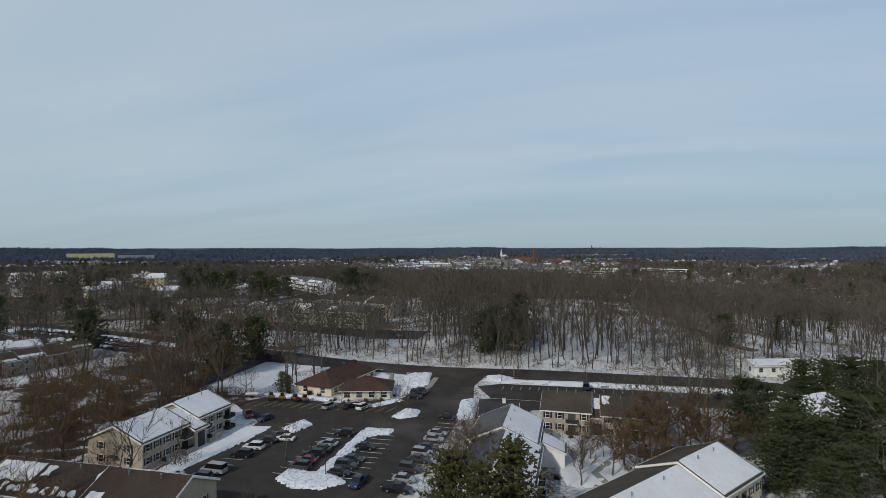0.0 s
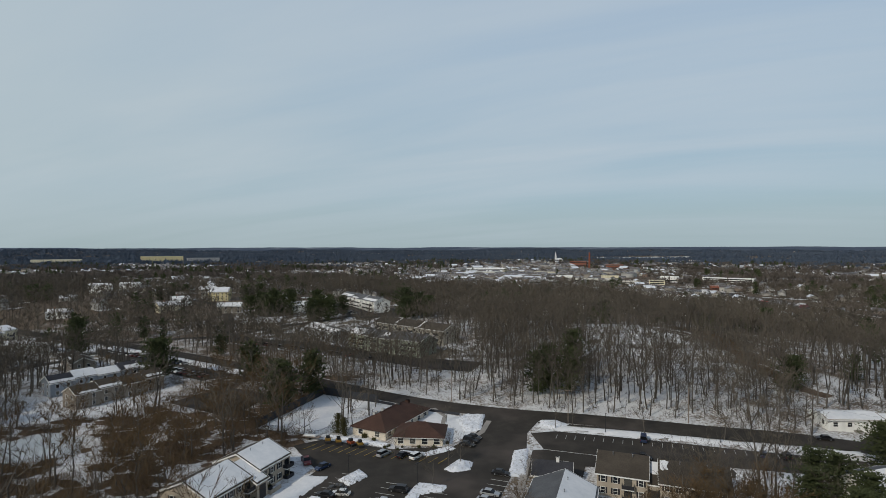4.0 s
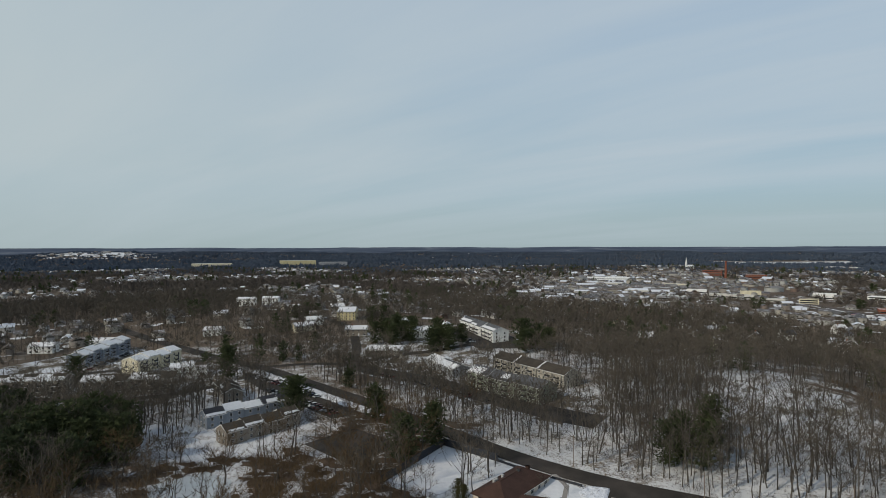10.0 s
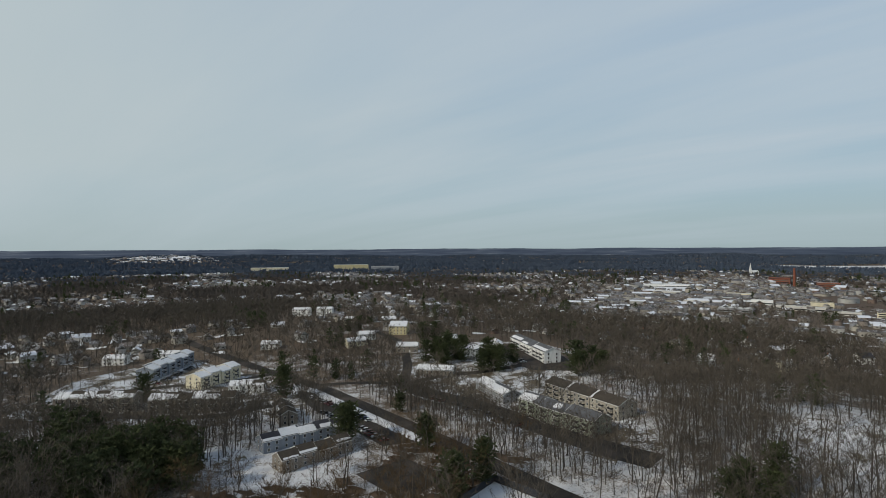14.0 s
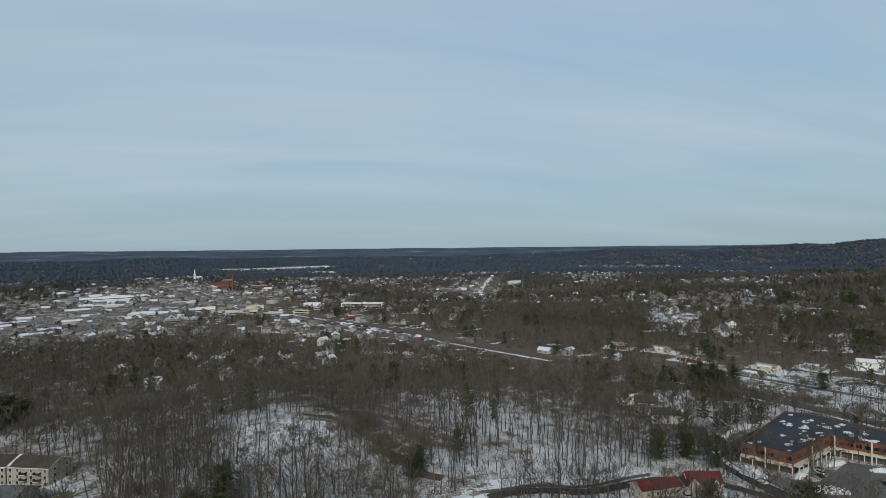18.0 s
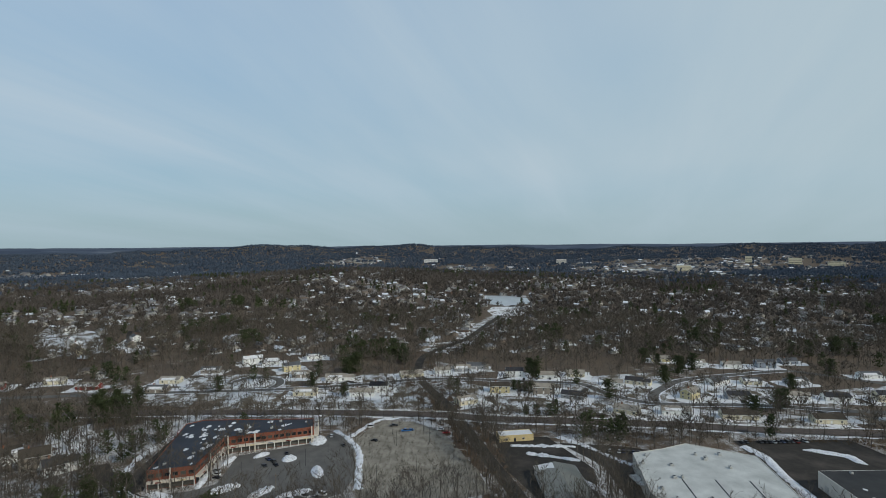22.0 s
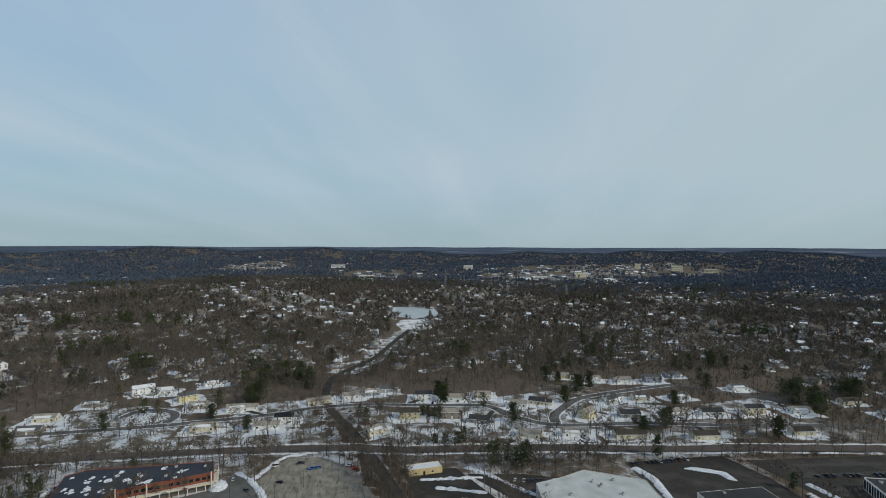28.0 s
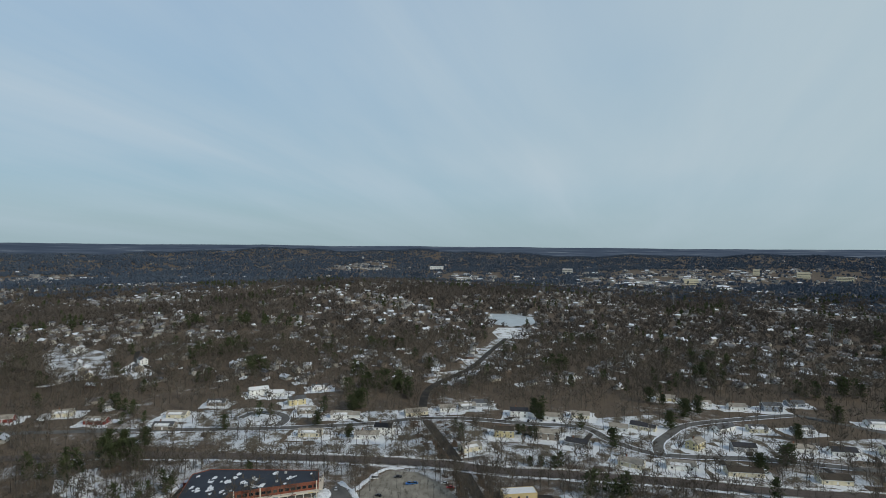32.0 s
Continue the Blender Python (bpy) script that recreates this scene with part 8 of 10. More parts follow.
rt = random.Random(77)
for i, (x, y, s) in enumerate(((-76.5, 186, 1.15), (-71.5, 204, 1.0), (71, 129, 0.74), (79, 133, 0.7), (77, 119, 0.74), (84, 113, 0.78), (92, 117, 0.75), (60, 98, 0.62), (66, 102, 0.7), (74, 106, 0.7), (103, 154, 0.7), (111, 148, 0.8), (117, 142, 0.75), (99, 108, 0.74), (70, 111, 0.68), (88, 104, 0.7), (80, 97, 0.66), (70, 92, 0.6), (104, 118, 0.72), (110, 128, 0.75), (120, 134, 0.7), (112, 158, 0.7), (122, 152, 0.75), (96, 98, 0.66), (64, 90, 0.55), (86, 90, 0.6), (68, 121, 0.65), (-146, 219, 0.95), (20.5, 212, 1.05), (32, 222, 1.1), (27, 205, 0.95), (16, 206, 0.85), (-242, 289, 0.9), (250, 178, 0.8), (251, 162, 0.85), (222, 107, 0.95), (208.5, 138, 0.75), (235, 184, 0.9), (-167, 378, 1.0), (-150, 381, 1.05), (-158, 390, 0.9), (-122, 366, 1.0), (-118, 374, 0.9), (-65, 381, 1.05), (-58, 376, 0.9), (-291, 463, 0.9), (-143, 270, 0.6), (455, -45, 0.45), (452, -55, 0.5), (448, -58, 0.55), (460, -50, 0.4), (430, -118, 0.8), (512, -66, 0.95), (478, -180, 0.9), (400, -232, 0.8), (404, -240, 0.75), (440, 96, 0.7), (470, 130, 0.7), (452, 205, 0.7), (560, -190, 0.8), (552, -200, 0.7), (110, 215, 0.7), (116, 222, 0.6), (146, 236, 0.55), (-172, 384, 1.1), (-160, 372, 0.95), (-166, 394, 1.0), (-176, 374, 0.9), (-155, 398, 0.85), (-126, 360, 0.95), (-114, 362, 0.85), (-128, 380, 1.0), (-110, 384, 0.9), (-54, 386, 0.95), (-62, 368, 0.85), (-48, 378, 0.8), (-298, 455, 0.85), (-284, 470, 0.8), (-210, 440, 0.9), (-203, 448, 0.85), (497, -69, 0.95), (384, -207, 0.85), (524, -223, 0.95), (510, -204, 0.9), (530, -215, 0.8), (390, -47, 0.42), (390, -55, 0.4), (387, -64, 0.45), (457, -277, 0.8), (366, -305, 0.9), (451, -391, 1.0), (452, -449, 0.9), (446, -411, 0.95), (503, -339, 0.9), (438, -400, 0.9), (-224, 270, 1.05), (-147.5, 225, 1.15), (-106, 227, 0.95), (-297, 229, 1.0), (150, -240, 0.7), (165, -290, 0.75), (172, -330, 0.7), (160, -360, 0.8), (520, 101, 1.0), (528, 106, 0.9), (597, 107, 1.0), (608, 88, 1.0), (604, 96, 0.9), (612, 75, 1.05), (693, 45, 0.9), (512, 108, 0.85), (378, 240, 0.9), (383, 251, 0.95), (372, 232, 0.8), (384, 264, 0.9), (369, 250, 0.85), (406, 262, 0.9), (412, 250, 0.85), (405, 275, 0.8))):
    tree_thing("pine_tree", "dark green pine tree standing among bare trees", plumeM[i % 3] if 40 < x < 130 and y < 160 else pineM[i % 4], x, y, s, rt.uniform(0, 360), "single pines", 1.45 if 40 < x < 130 and y < 160 else 1.2 if -90 < x < -60 and y < 225 else 1.0 if 0 < x < 40 else 1.15)
for x, y, s in ((0.8, 79, 1.35), (9.5, 78, 1.5), (5.0, 74, 1.3), (-49.5, 166, 0.55), (-46.5, 164, 0.5)):
    tree_thing("cedar_tree", "olive-green broad evergreen beside the car park", oliveM[0], x, y, s, rt.uniform(0, 360), "evergreens by the car park", 1.35)
for x, y, s in ((-68, 176, 0.42), (-64, 172, 0.3), (-12, 143, 0.55), (-15, 131.5, 0.62), (-32.5, 112, 0.5), (-28, 150, 0.45), (-9, 145.5, 0.5), (-24, 182, 0.35), (-16, 178, 0.35), (34, 114, 0.4), (28, 108, 0.3), (33, 118, 0.35), (27, 120, 0.28), (43, 109, 0.6), (46, 113, 0.7), (44, 118, 0.95), (48, 119, 1.0), (53, 116, 0.9), (41, 121, 0.85), (50, 113, 0.8), (8, 130, 0.5), (3, 88, 0.85), (-1, 84, 0.8), (10, 92, 0.7), (70, 120, 0.8), (25, 178, 0.5), (46, 172.5, 0.65), (68, 168.5, 0.65), (90, 164.5, 0.6), (19, 174, 0.55), (-30, 85, 0.45), (-60, 170, 0.3), (420, -45, 0.5), (470, -150, 0.5), (63, 137, 1.1), (65, 80, 0.72), (2, 97, 0.8), (4, 103, 0.7), (9, 84, 0.75)):
    tree_thing("bare_tree", "small leafless tree standing in snow", bareM[rt.randrange(7)], x, y, s, rt.uniform(0, 360), "ornamental trees")
rustM = protos([bare_tree(180 + i, 11.5 + i, 15, 5, 760, 0.085, 0.42, 5, (0.7, 1.8), 0.24, low=0.2) for i in range(3)], (M_BARK, M_BRUSH), "", "", "", "")
for i, (x, y, s) in enumerate(((45, 117, 0.85), (50, 114, 0.9), (40, 118.5, 0.75), (55, 111, 0.75), (31, 113, 0.4), (46, 110, 0.7), (53, 118, 0.85), (42, 112, 0.9), (48, 117, 1.0), (56, 115, 0.95), (58, 108, 0.8), (52, 109, 0.85), (38, 115, 0.7), (59, 120, 0.9), (7, 99, 0.75), (8, 107, 0.7), (6, 114, 0.6), (28, 108, 0.6), (33, 105, 0.7), (37, 110, 0.75), (30, 116, 0.55), (26, 101, 0.6), (36, 101, 0.75), (41, 105, 0.8), (34, 119, 0.55), (-96, 150, 1.0), (-104, 138, 0.9), (-90, 166, 0.95), (-112, 160, 0.9), (-84, 142, 0.8), (-98, 182, 0.9), (-118, 176, 0.85), (-90, 128, 1.15), (-80, 158, 1.2), (-106, 120, 1.1), (-126, 150, 1.2), (-88, 194, 1.2), (-104, 196, 1.15), (-76, 118, 1.0), (-132, 186, 1.0), (-118, 206, 0.9))):
    tree_thing("bare_tree", "spreading leafless tree with rusty brown twigs", rustM[i % 3], x, y, s, rt.uniform(0, 360), "rusty spreading trees", 1.3)
for x, y, s in ((-58, 112.5, 0.35), (-55.3, 124.5, 0.4), (-54.6, 126, 0.5), (-53, 133, 0.4), (-32, 155.4, 0.35), (-28, 154.2, 0.3), (-19, 152, 0.3), (-31, 156.2, 0.4), (-27, 156.1, 0.3), (-22, 156.4, 0.35), (-17.5, 156.6, 0.4), (-36.5, 160, 0.55), (-40, 163, 0.6), (-43, 166, 0.7), (-14, 160, 0.4), (24.5, 128, 0.35), (30, 126.5, 0.4), (34, 125.5, 0.35), (45, 121, 0.4), (22.5, 110, 0.35), (22, 104, 0.4)):
    e = thing("shrub", "rounded dark evergreen shrub by a wall", "shrub", pose(x, y, tz(x, y)) @ Matrix.Diagonal((s * 3.2, s * 3.2, s * 3.2, 1)), "foundation shrubs")
    part("foliage", mesh_np("foliage", *bush(int(x * 10) % 97, 0.8, 120, 0.16, 0.33)[1], M_OLIVE), None, e)

yl = on_land([(44 + 3.2 * (i % 5) + 1.2 * math.sin(i * 2.1), 104 + 3.4 * (i // 5) + math.cos(i * 1.7)) for i in range(25)])
snow_patches("yard_litter", np.array(yl), 3.0, 147, "brown leaf litter under the courtyard trees", M_LITTER, 0.42, "litter")
yb = np.array([(38 + 3.1 * (i % 5), 104 + 2.3 * (i // 5) + 0.9 * (i % 3)) for i in range(28)])
scatter("yard_brush", [bush(70 + i, 2.0, 60, 0.09, 1.2) for i in range(3)], yb, np.random.RandomState(5).uniform(0.5, 1.2, 28), (M_BARK, M_BRUSH), "brown leafless hedge and shrubs in the courtyard", "brush", 26)
xy, rnd = fan(60, 330, 5.1, 11)
ok = ~look_up(blocked, xy[:, 0], xy[:, 1])
wx, wy = xy[:, 0] + 22 * (hash_noise(xy[:, 0], xy[:, 1], 6.0) - 0.5), xy[:, 1] + 22 * (hash_noise(xy[:, 1], xy[:, 0], 7.0) - 0.5)
mz, cz = look_up(marsh, wx, wy), look_up(conif, wx, wy)
den = np.where(np.hypot((xy[:, 0] - 68) / 1.25, xy[:, 1] - 276) < 26, 0.2, 1.0)
gapf = hash_noise(xy[:, 0], xy[:, 1], 14)
yard_area = (xy[:, 0] > -62) & (xy[:, 0] < 62) & (xy[:, 1] < 166)
ok &= ~yard_area
fen = (xy[:, 0] > -185) & (xy[:, 0] < -55) & (xy[:, 1] < 235)
den = den * np.where(fen, 0.14, 1.0)
den = den * np.where((gapf < 0.36) & (xy[:, 0] > -60), 0.42, 1.0)
sub_ = suburb(xy[:, 0], xy[:, 1])
ok &= rnd.uniform(0, 1, len(xy)) < den * (1 - 0.55 * sub_) * np.where(look_up(sparse, xy[:, 0], xy[:, 1]), 0.4, 1.0)
woods = xy[ok & ~mz & (~cz | (rnd.uniform(0, 1, len(xy)) < 0.4))]
woods = woods[np.argsort(np.hypot(woods[:, 0], woods[:, 1]))]
order = np.hypot(woods[:, 0], woods[:, 1])
front = woods[:150]
for i, (x, y) in enumerate(front):
    tree_thing("bare_tree", "tall leafless woodland tree in snow and leaf litter", bareM[i % 7], float(x), float(y), float(rnd.uniform(0.9, 1.45)), float(rnd.uniform(0, 360)), "front trees of the wood", plan=False)
midT = [bare_tree(110 + i, 13.5 + (i % 4) * 1.4, 9, 2, 96, 0.135, 0.37 + 0.05 * (i % 3), 4, low=0.3) for i in range(8)]
rest = woods[150:]
slope = (rest[:, 0] > 100) & (rest[:, 0] < 235) & (rest[:, 1] > 178) & (rest[:, 1] < 345)
slimT = [bare_tree(410 + i, 14.0 + (i % 4) * 1.3, 8, 1, 60, 0.115, 0.22 + 0.04 * (i % 3), 4, trunk_r=0.25, low=0.5) for i in range(8)]
knoll = rest[slope]
rest = rest[~slope]
knoll = knoll[np.random.RandomState(70).uniform(0, 1, len(knoll)) < 0.72]
scatter("knoll_woods", slimT, knoll, np.random.RandomState(71).uniform(0.9, 1.3, len(knoll)), (M_BARK, M_TWIG), "slender bare trees spaced over a snowy slope", "woods", 72, lean=0.035)
scatter("woodland", midT, rest, rnd.uniform(0.85, 1.45, len(rest)), (M_BARK, M_TWIG), "dense leafless winter woodland with thin grey trunks", "woods", 21)
cn = xy[ok & cz]
cn = cn[rnd.uniform(0, 1, len(cn)) < 0.62]
scatter("pine_grove", [pine_tree(60 + i, 14.5 + i, 14, 7, 5, 0.40, 0.95, 0.12, 3, 0.32) for i in range(4)], cn, rnd.uniform(0.75, 1.3, len(cn)), (M_BARK, M_NEEDLE), "dark green stand of pine trees", "woods", 22)
mb = xy[mz & ~look_up(blocked, xy[:, 0], xy[:, 1]) & (hash_noise(xy[:, 0] + 40, xy[:, 1], 5.0) > 0.24)]
snow_patches("marsh_litter", mb, 4.2, 27, "brown dead grass and litter of the marsh", M_LITTER, 0.03, "marsh")
scatter("marsh_brush", [bush(80 + i, 1.7, 110, 0.06, 1.9) for i in range(5)], np.concatenate([mb, mb + 1.7, mb - 1.9]), rnd.uniform(0.35, 1.7, 3 * len(mb)) ** 1.2, (M_BARK, M_BRUSH), "rusty brown marsh brush and dead reeds", "brush", 23)
scatter("marsh_trees", [bare_tree(150 + i, 13 + i, 9, 3, 150, 0.13, 0.36, 5, trunk_r=0.26, low=0.25) for i in range(4)], mb[::2], rnd.uniform(0.35, 1.05, len(mb[::2])), (M_BARK, M_BRUSH), "orange-brown willows in the marsh", "trees", 24)
fb = xy[fen & ~mz & ~cz & ~look_up(blocked, xy[:, 0], xy[:, 1]) & (hash_noise(xy[:, 0] + 15, xy[:, 1], 6.5) > 0.22)]
fb = fb[~inside(fb[:, 0], fb[:, 1], on_land([(-192, 186), (-180, 166), (-152, 160), (-126, 172), (-116, 216), (-150, 242)]))]
fr = np.random.RandomState(141)
snow_patches("fen_litter", fb, 4.4, 142, "brown dead grass and leaf litter of the fen", M_LITTER, 0.03, "fen")
scatter("fen_brush", [bush(143 + i, 2.1, 90, 0.07, 1.8) for i in range(4)], np.concatenate([fb, fb + 1.8]), fr.uniform(0.5, 1.6, 2 * len(fb)), (M_BARK, M_BRUSH), "dark rusty brush and brambles of the fen", "brush", 144)
scatter("fen_trees", [bare_tree(145 + i, 10.5 + i, 12, 4, 210, 0.10, 0.46, 5, trunk_r=0.27, low=0.18) for i in range(5)], fb[::2], fr.uniform(0.6, 1.2, len(fb[::2])), (M_BARK, M_BRUSH), "crooked brown leafless trees in the fen", "trees", 146)
und, rnd = fan(60, 300, 5.6, 12)
und = und[~look_up(blocked, und[:, 0], und[:, 1]) & ~((und[:, 0] > -62) & (und[:, 0] < 62) & (und[:, 1] < 166))]
scatter("undergrowth", [bush(90 + i, 1.6, 20, 0.10, 1.5) for i in range(5)], und, rnd.uniform(0.5, 1.4, len(und)), (M_BARK, M_TWIG), "low bare undergrowth on the woodland floor", "brush", 25)
rl = random.Random(8)
rows_ = []
for (x0, y0), (x1, y1) in zip(((250, -30), (306, -16), (349, -6), (419, 12), (495, 36), (570, 42)), ((306, -16), (349, -6), (419, 12), (495, 36), (570, 42), (622, 32))):
    d_ = math.dist((x0, y0), (x1, y1))
    for i in range(int(d_ / 2.4)):
        t, sd = (i + rl.random()) * 2.4 / d_, rl.choice((-1, 1)) * rl.uniform(7, 17)
        rows_.append((x0 + t * (x1 - x0) - (y1 - y0) / d_ * sd, y0 + t * (y1 - y0) + (x1 - x0) / d_ * sd))
rows_ = np.stack(survey(*np.array(rows_).T), -1)
lined = []
for (x0, y0), (x1, y1) in (((296, -18.5), (349, -6)), ((349, -6), (380, 1)), ((400, 6), (440, 18))):
    d_ = math.dist((x0, y0), (x1, y1))
    for i in range(int(d_ / 1.9)):
        t, sd = (i + rl.random()) * 1.9 / d_, (-1) ** i * rl.uniform(5.8, 8.8)
        lined.append((x0 + t * (x1 - x0) - (y1 - y0) / d_ * sd, y0 + t * (y1 - y0) + (x1 - x0) / d_ * sd))
lined = np.stack(survey(*np.array(lined).T), -1)
rows_ = np.concatenate([rows_[~look_up(blocked, rows_[:, 0], rows_[:, 1])], lined])
snow_patches("embankment_litter", rows_, 4.0, 29, "brown brush and leaf litter on the road embankment", M_LITTER, 0.06, "bank")
scatter("embankment_brush", [bush(75 + i, 2.0, 36, 0.11, 1.8) for i in range(3)], rows_ + 1.5, np.random.RandomState(12).uniform(0.6, 1.3, len(rows_)), (M_BARK, M_BRUSH), "rusty brown brush along the embanked road", "brush", 33)
scatter("roadside_trees", midT, rows_, np.random.RandomState(9).uniform(0.6, 1.05, len(rows_)), (M_BARK, M_TWIG), "bare trees lining the embanked road", "trees", 28)
edges_ = []
for ln in ([(330, -84), (318, -125), (303, -160), (240, -164), (212, -160)], [(338, -166), (338, -205), (334, -246), (300, -249), (250, -246), (208, -243)], [(334, -252), (328, -320), (322, -392)], [(352, -62), (347, -110), (343, -168)], [(206, -90), (206, -150), (203, -200), (203, -260)], [(300, -14), (270, -20), (248, -36)], [(320, -394), (270, -390), (200, -386)]):
    for (x0, y0), (x1, y1) in zip(ln, ln[1:]):
        for i in range(int(math.dist((x0, y0), (x1, y1)) / 2.2)):
            t = rl.random()
            edges_.append((x0 + t * (x1 - x0) + rl.gauss(0, 1.3), y0 + t * (y1 - y0) + rl.gauss(0, 1.3)))
edges_ = np.stack(survey(*np.array(edges_).T), -1)
scatter("yard_edge_brush", [bush(85 + i, 2.4, 34, 0.11, 1.9) for i in range(3)], edges_, np.random.RandomState(17).uniform(0.6, 1.6, len(edges_)), (M_BARK, M_BRUSH), "brown brush and weeds along the edges of the yards", "brush", 38)
scatter("yard_edge_trees", midT, edges_[::9], np.random.RandomState(18).uniform(0.4, 0.8, len(edges_[::9])), (M_BARK, M_TWIG), "small bare trees along the edges of the yards", "trees", 39)
tallM = protos([pine_tree(170 + i, 17 + i, 13, 7, 6, 0.27, 0.75, 0.40, 3, 0.4) for i in range(3)], (M_BARK, M_NEEDLE), "", "", "", "")
for i in range(44):
    x, y = rl.uniform(138, 199), rl.uniform(-385, -232)
    if x > 202 + (y + 232) * 0.04 or x < 150 - (y + 232) * 0.05:
        continue
    tree_thing("pine_tree", "tall pine with a long bare trunk beside the offices", tallM[i % 3], x, y, rl.uniform(0.75, 1.1), rl.uniform(0, 360), "tall pines")
for x, y in ((199, -212), (200, -236), (197, -292), (195, -305), (196, -357), (192, -368)):
    tree_thing("pine_tree", "tall pine with a long bare trunk beside the offices", tallM[int(-y) % 3], x, y, 0.95, -y, "tall pines")
cr = np.random.RandomState(66)
cars_ = np.stack([np.repeat(np.linspace(0.05, 0.95, 46), 3), np.tile((-19, -14, -9), 46)], -1)
Vc, Fc = [], []
for i, (t, sd) in enumerate(cars_):
    if cr.rand() < 0.3:
        continue
    x, y = on_land([(284 + t * 52 + sd, 830 - t * 280)])[0]
    a_ = radians(102 if i % 2 else 12) + cr.normal(0, 0.08)
    L_, W_, H_ = (4.6, 1.9, 1.5) if i % 7 else (9.0, 2.5, 3.2)
    b = len(Vc)
    for k_, (w_, z) in enumerate(((1.0, 0.3), (1.0, H_ * 0.6), (0.72, H_))):
        for sx, sy in ((-1, -1), (1, -1), (1, 1), (-1, 1)):
            lx, ly = sx * L_ / 2 * w_, sy * W_ / 2 * (w_ * 0.5 + 0.5)
            Vc.append((x + lx * math.cos(a_) - ly * math.sin(a_), y + lx * math.sin(a_) + ly * math.cos(a_), tz(x, y) + z + 0.15))
    for q in (0, 4):
        Fc += [(b + q + j, b + q + (j + 1) % 4, b + q + 4 + (j + 1) % 4, b + q + 4 + j) for j in range(4)]
    Fc.append((b + 8, b + 9, b + 10, b + 11))
tagged(new("parked_vehicles", mesh_np("parked_vehicles", np.array(Vc), np.array(Fc), M_FARCAR)), "rows of parked vehicles beside the distant railway", "vehicles", kind="stuff")
ra_ = np.random.RandomState(81)
q_ = ra_.uniform(0, 1, 420)
nr = np.stack([np.interp(q_, np.linspace(0, 1, 8), [p_[0] for p_ in NORTH_RAIL[4:]]), np.interp(q_, np.linspace(0, 1, 8), [p_[1] for p_ in NORTH_RAIL[4:]])], -1) + np.stack([ra_.choice((-1, 1), 420) * ra_.uniform(14, 70, 420), ra_.normal(0, 6, 420)], -1)
snow_patches("railside_snow", nr[::3], 6.0, 82, "patches of snow beside the railway", M_LAWN, 0.3)
scatter("railside_scrub", [bush(83 + i, 3.0, 40, 0.3, 1.8) for i in range(3)], nr, ra_.uniform(0.6, 1.6, 420), (M_BARK, M_TWIG), "low bare scrub beside the northern railway", "brush", 84)
kn = np.array([(rl.uniform(-45, 170), rl.uniform(186, 300)) for _ in range(2000)])
kn = kn[~look_up(blocked, kn[:, 0], kn[:, 1]) & (hash_noise(kn[:, 0], kn[:, 1], 9) > 0.3)]
scatter("knoll_saplings", [bush(95 + i, 2.6, 16, 0.07, 0.9) for i in range(4)], kn, np.random.RandomState(14).uniform(0.5, 1.5, len(kn)), (M_BARK, M_TWIG), "thin bare saplings and brush under the trees", "brush", 35)
# rusty brush along the rim of the clearing
cr = np.random.RandomState(77)
rt = cr.uniform(0, 1, 150)
rim_ = np.stack([100 + 19 * rt + 6 * np.sin(rt * 5) + cr.normal(0, 2.6, 150), 322 - 102 * rt + cr.normal(0, 1.5, 150)], -1)
snow_patches("rim_litter", rim_[::2], 3.6, 78, "brown leaf litter along the rim of the clearing", M_LITTER, 0.09, "bank")
scatter("rim_brush", [bush(78 + i, 1.9, 40, 0.09, 1.7) for i in range(3)], rim_, cr.uniform(0.5, 1.2, 150), (M_BARK, M_BRUSH), "rusty brown brush along the clearing's rim", "brush", 79)
sides_ = []
for (x0, y0), (x1, y1) in zip(RAIL[12:23], RAIL[13:23]):
    d_ = math.dist((x0, y0), (x1, y1))
    for i in range(int(d_ / 1.7)):
        t, sd = rl.random(), rl.choice((-1, 1, 1)) * rl.uniform(10.5, 17)
        sides_.append((x0 + t * (x1 - x0) - (y1 - y0) / d_ * sd, y0 + t * (y1 - y0) + (x1 - x0) / d_ * sd))
sides_ = np.stack(survey(*np.array(sides_).T), -1)
sides_ = sides_[~look_up(blocked, sides_[:, 0], sides_[:, 1])]
scatter("railside_brush", [bush(99 + i, 2.2, 30, 0.13, 1.7) for i in range(3)], sides_, np.random.RandomState(15).uniform(0.6, 1.5, len(sides_)), (M_BARK, M_TWIG), "bare brush along the railway", "brush", 36)
scatter("railside_trees", midT, sides_[::4], np.random.RandomState(16).uniform(0.45, 0.9, len(sides_[::4])), (M_BARK, M_TWIG), "bare trees along the railway", "trees", 37)
# second ring
farT = [lite_tree(210 + i, 12.0 + (i % 4) * 1.4, 40, 0.48, 6, 0.36) for i in range(8)]
pineF = [pine_tree(260 + i, 13 + i, 8, 6, 3, 0.44, 1.6, 0.12, 2, 0.33) for i in range(3)]
xy, rnd = fan(330, 900, 7.1, 13)
ok = ~look_up(blocked, xy[:, 0], xy[:, 1])
sub_ = suburb(xy[:, 0], xy[:, 1])
cz = (look_up(conif, xy[:, 0], xy[:, 1]) & (rnd.uniform(0, 1, len(xy)) < 0.55)) | ((hash_noise(xy[:, 0] + 300, xy[:, 1], 23) > 0.90) & (rnd.uniform(0, 1, len(xy)) < 0.35)) | (rnd.uniform(0, 1, len(xy)) < 0.012)
ok &= ~near_line(xy + (24, 0), NORTH_RAIL, 44)
ok &= ~((xy[:, 0] > -200) & (xy[:, 0] < 120) & (xy[:, 1] > 690) & (rnd.uniform(0, 1, len(xy)) < 0.4))
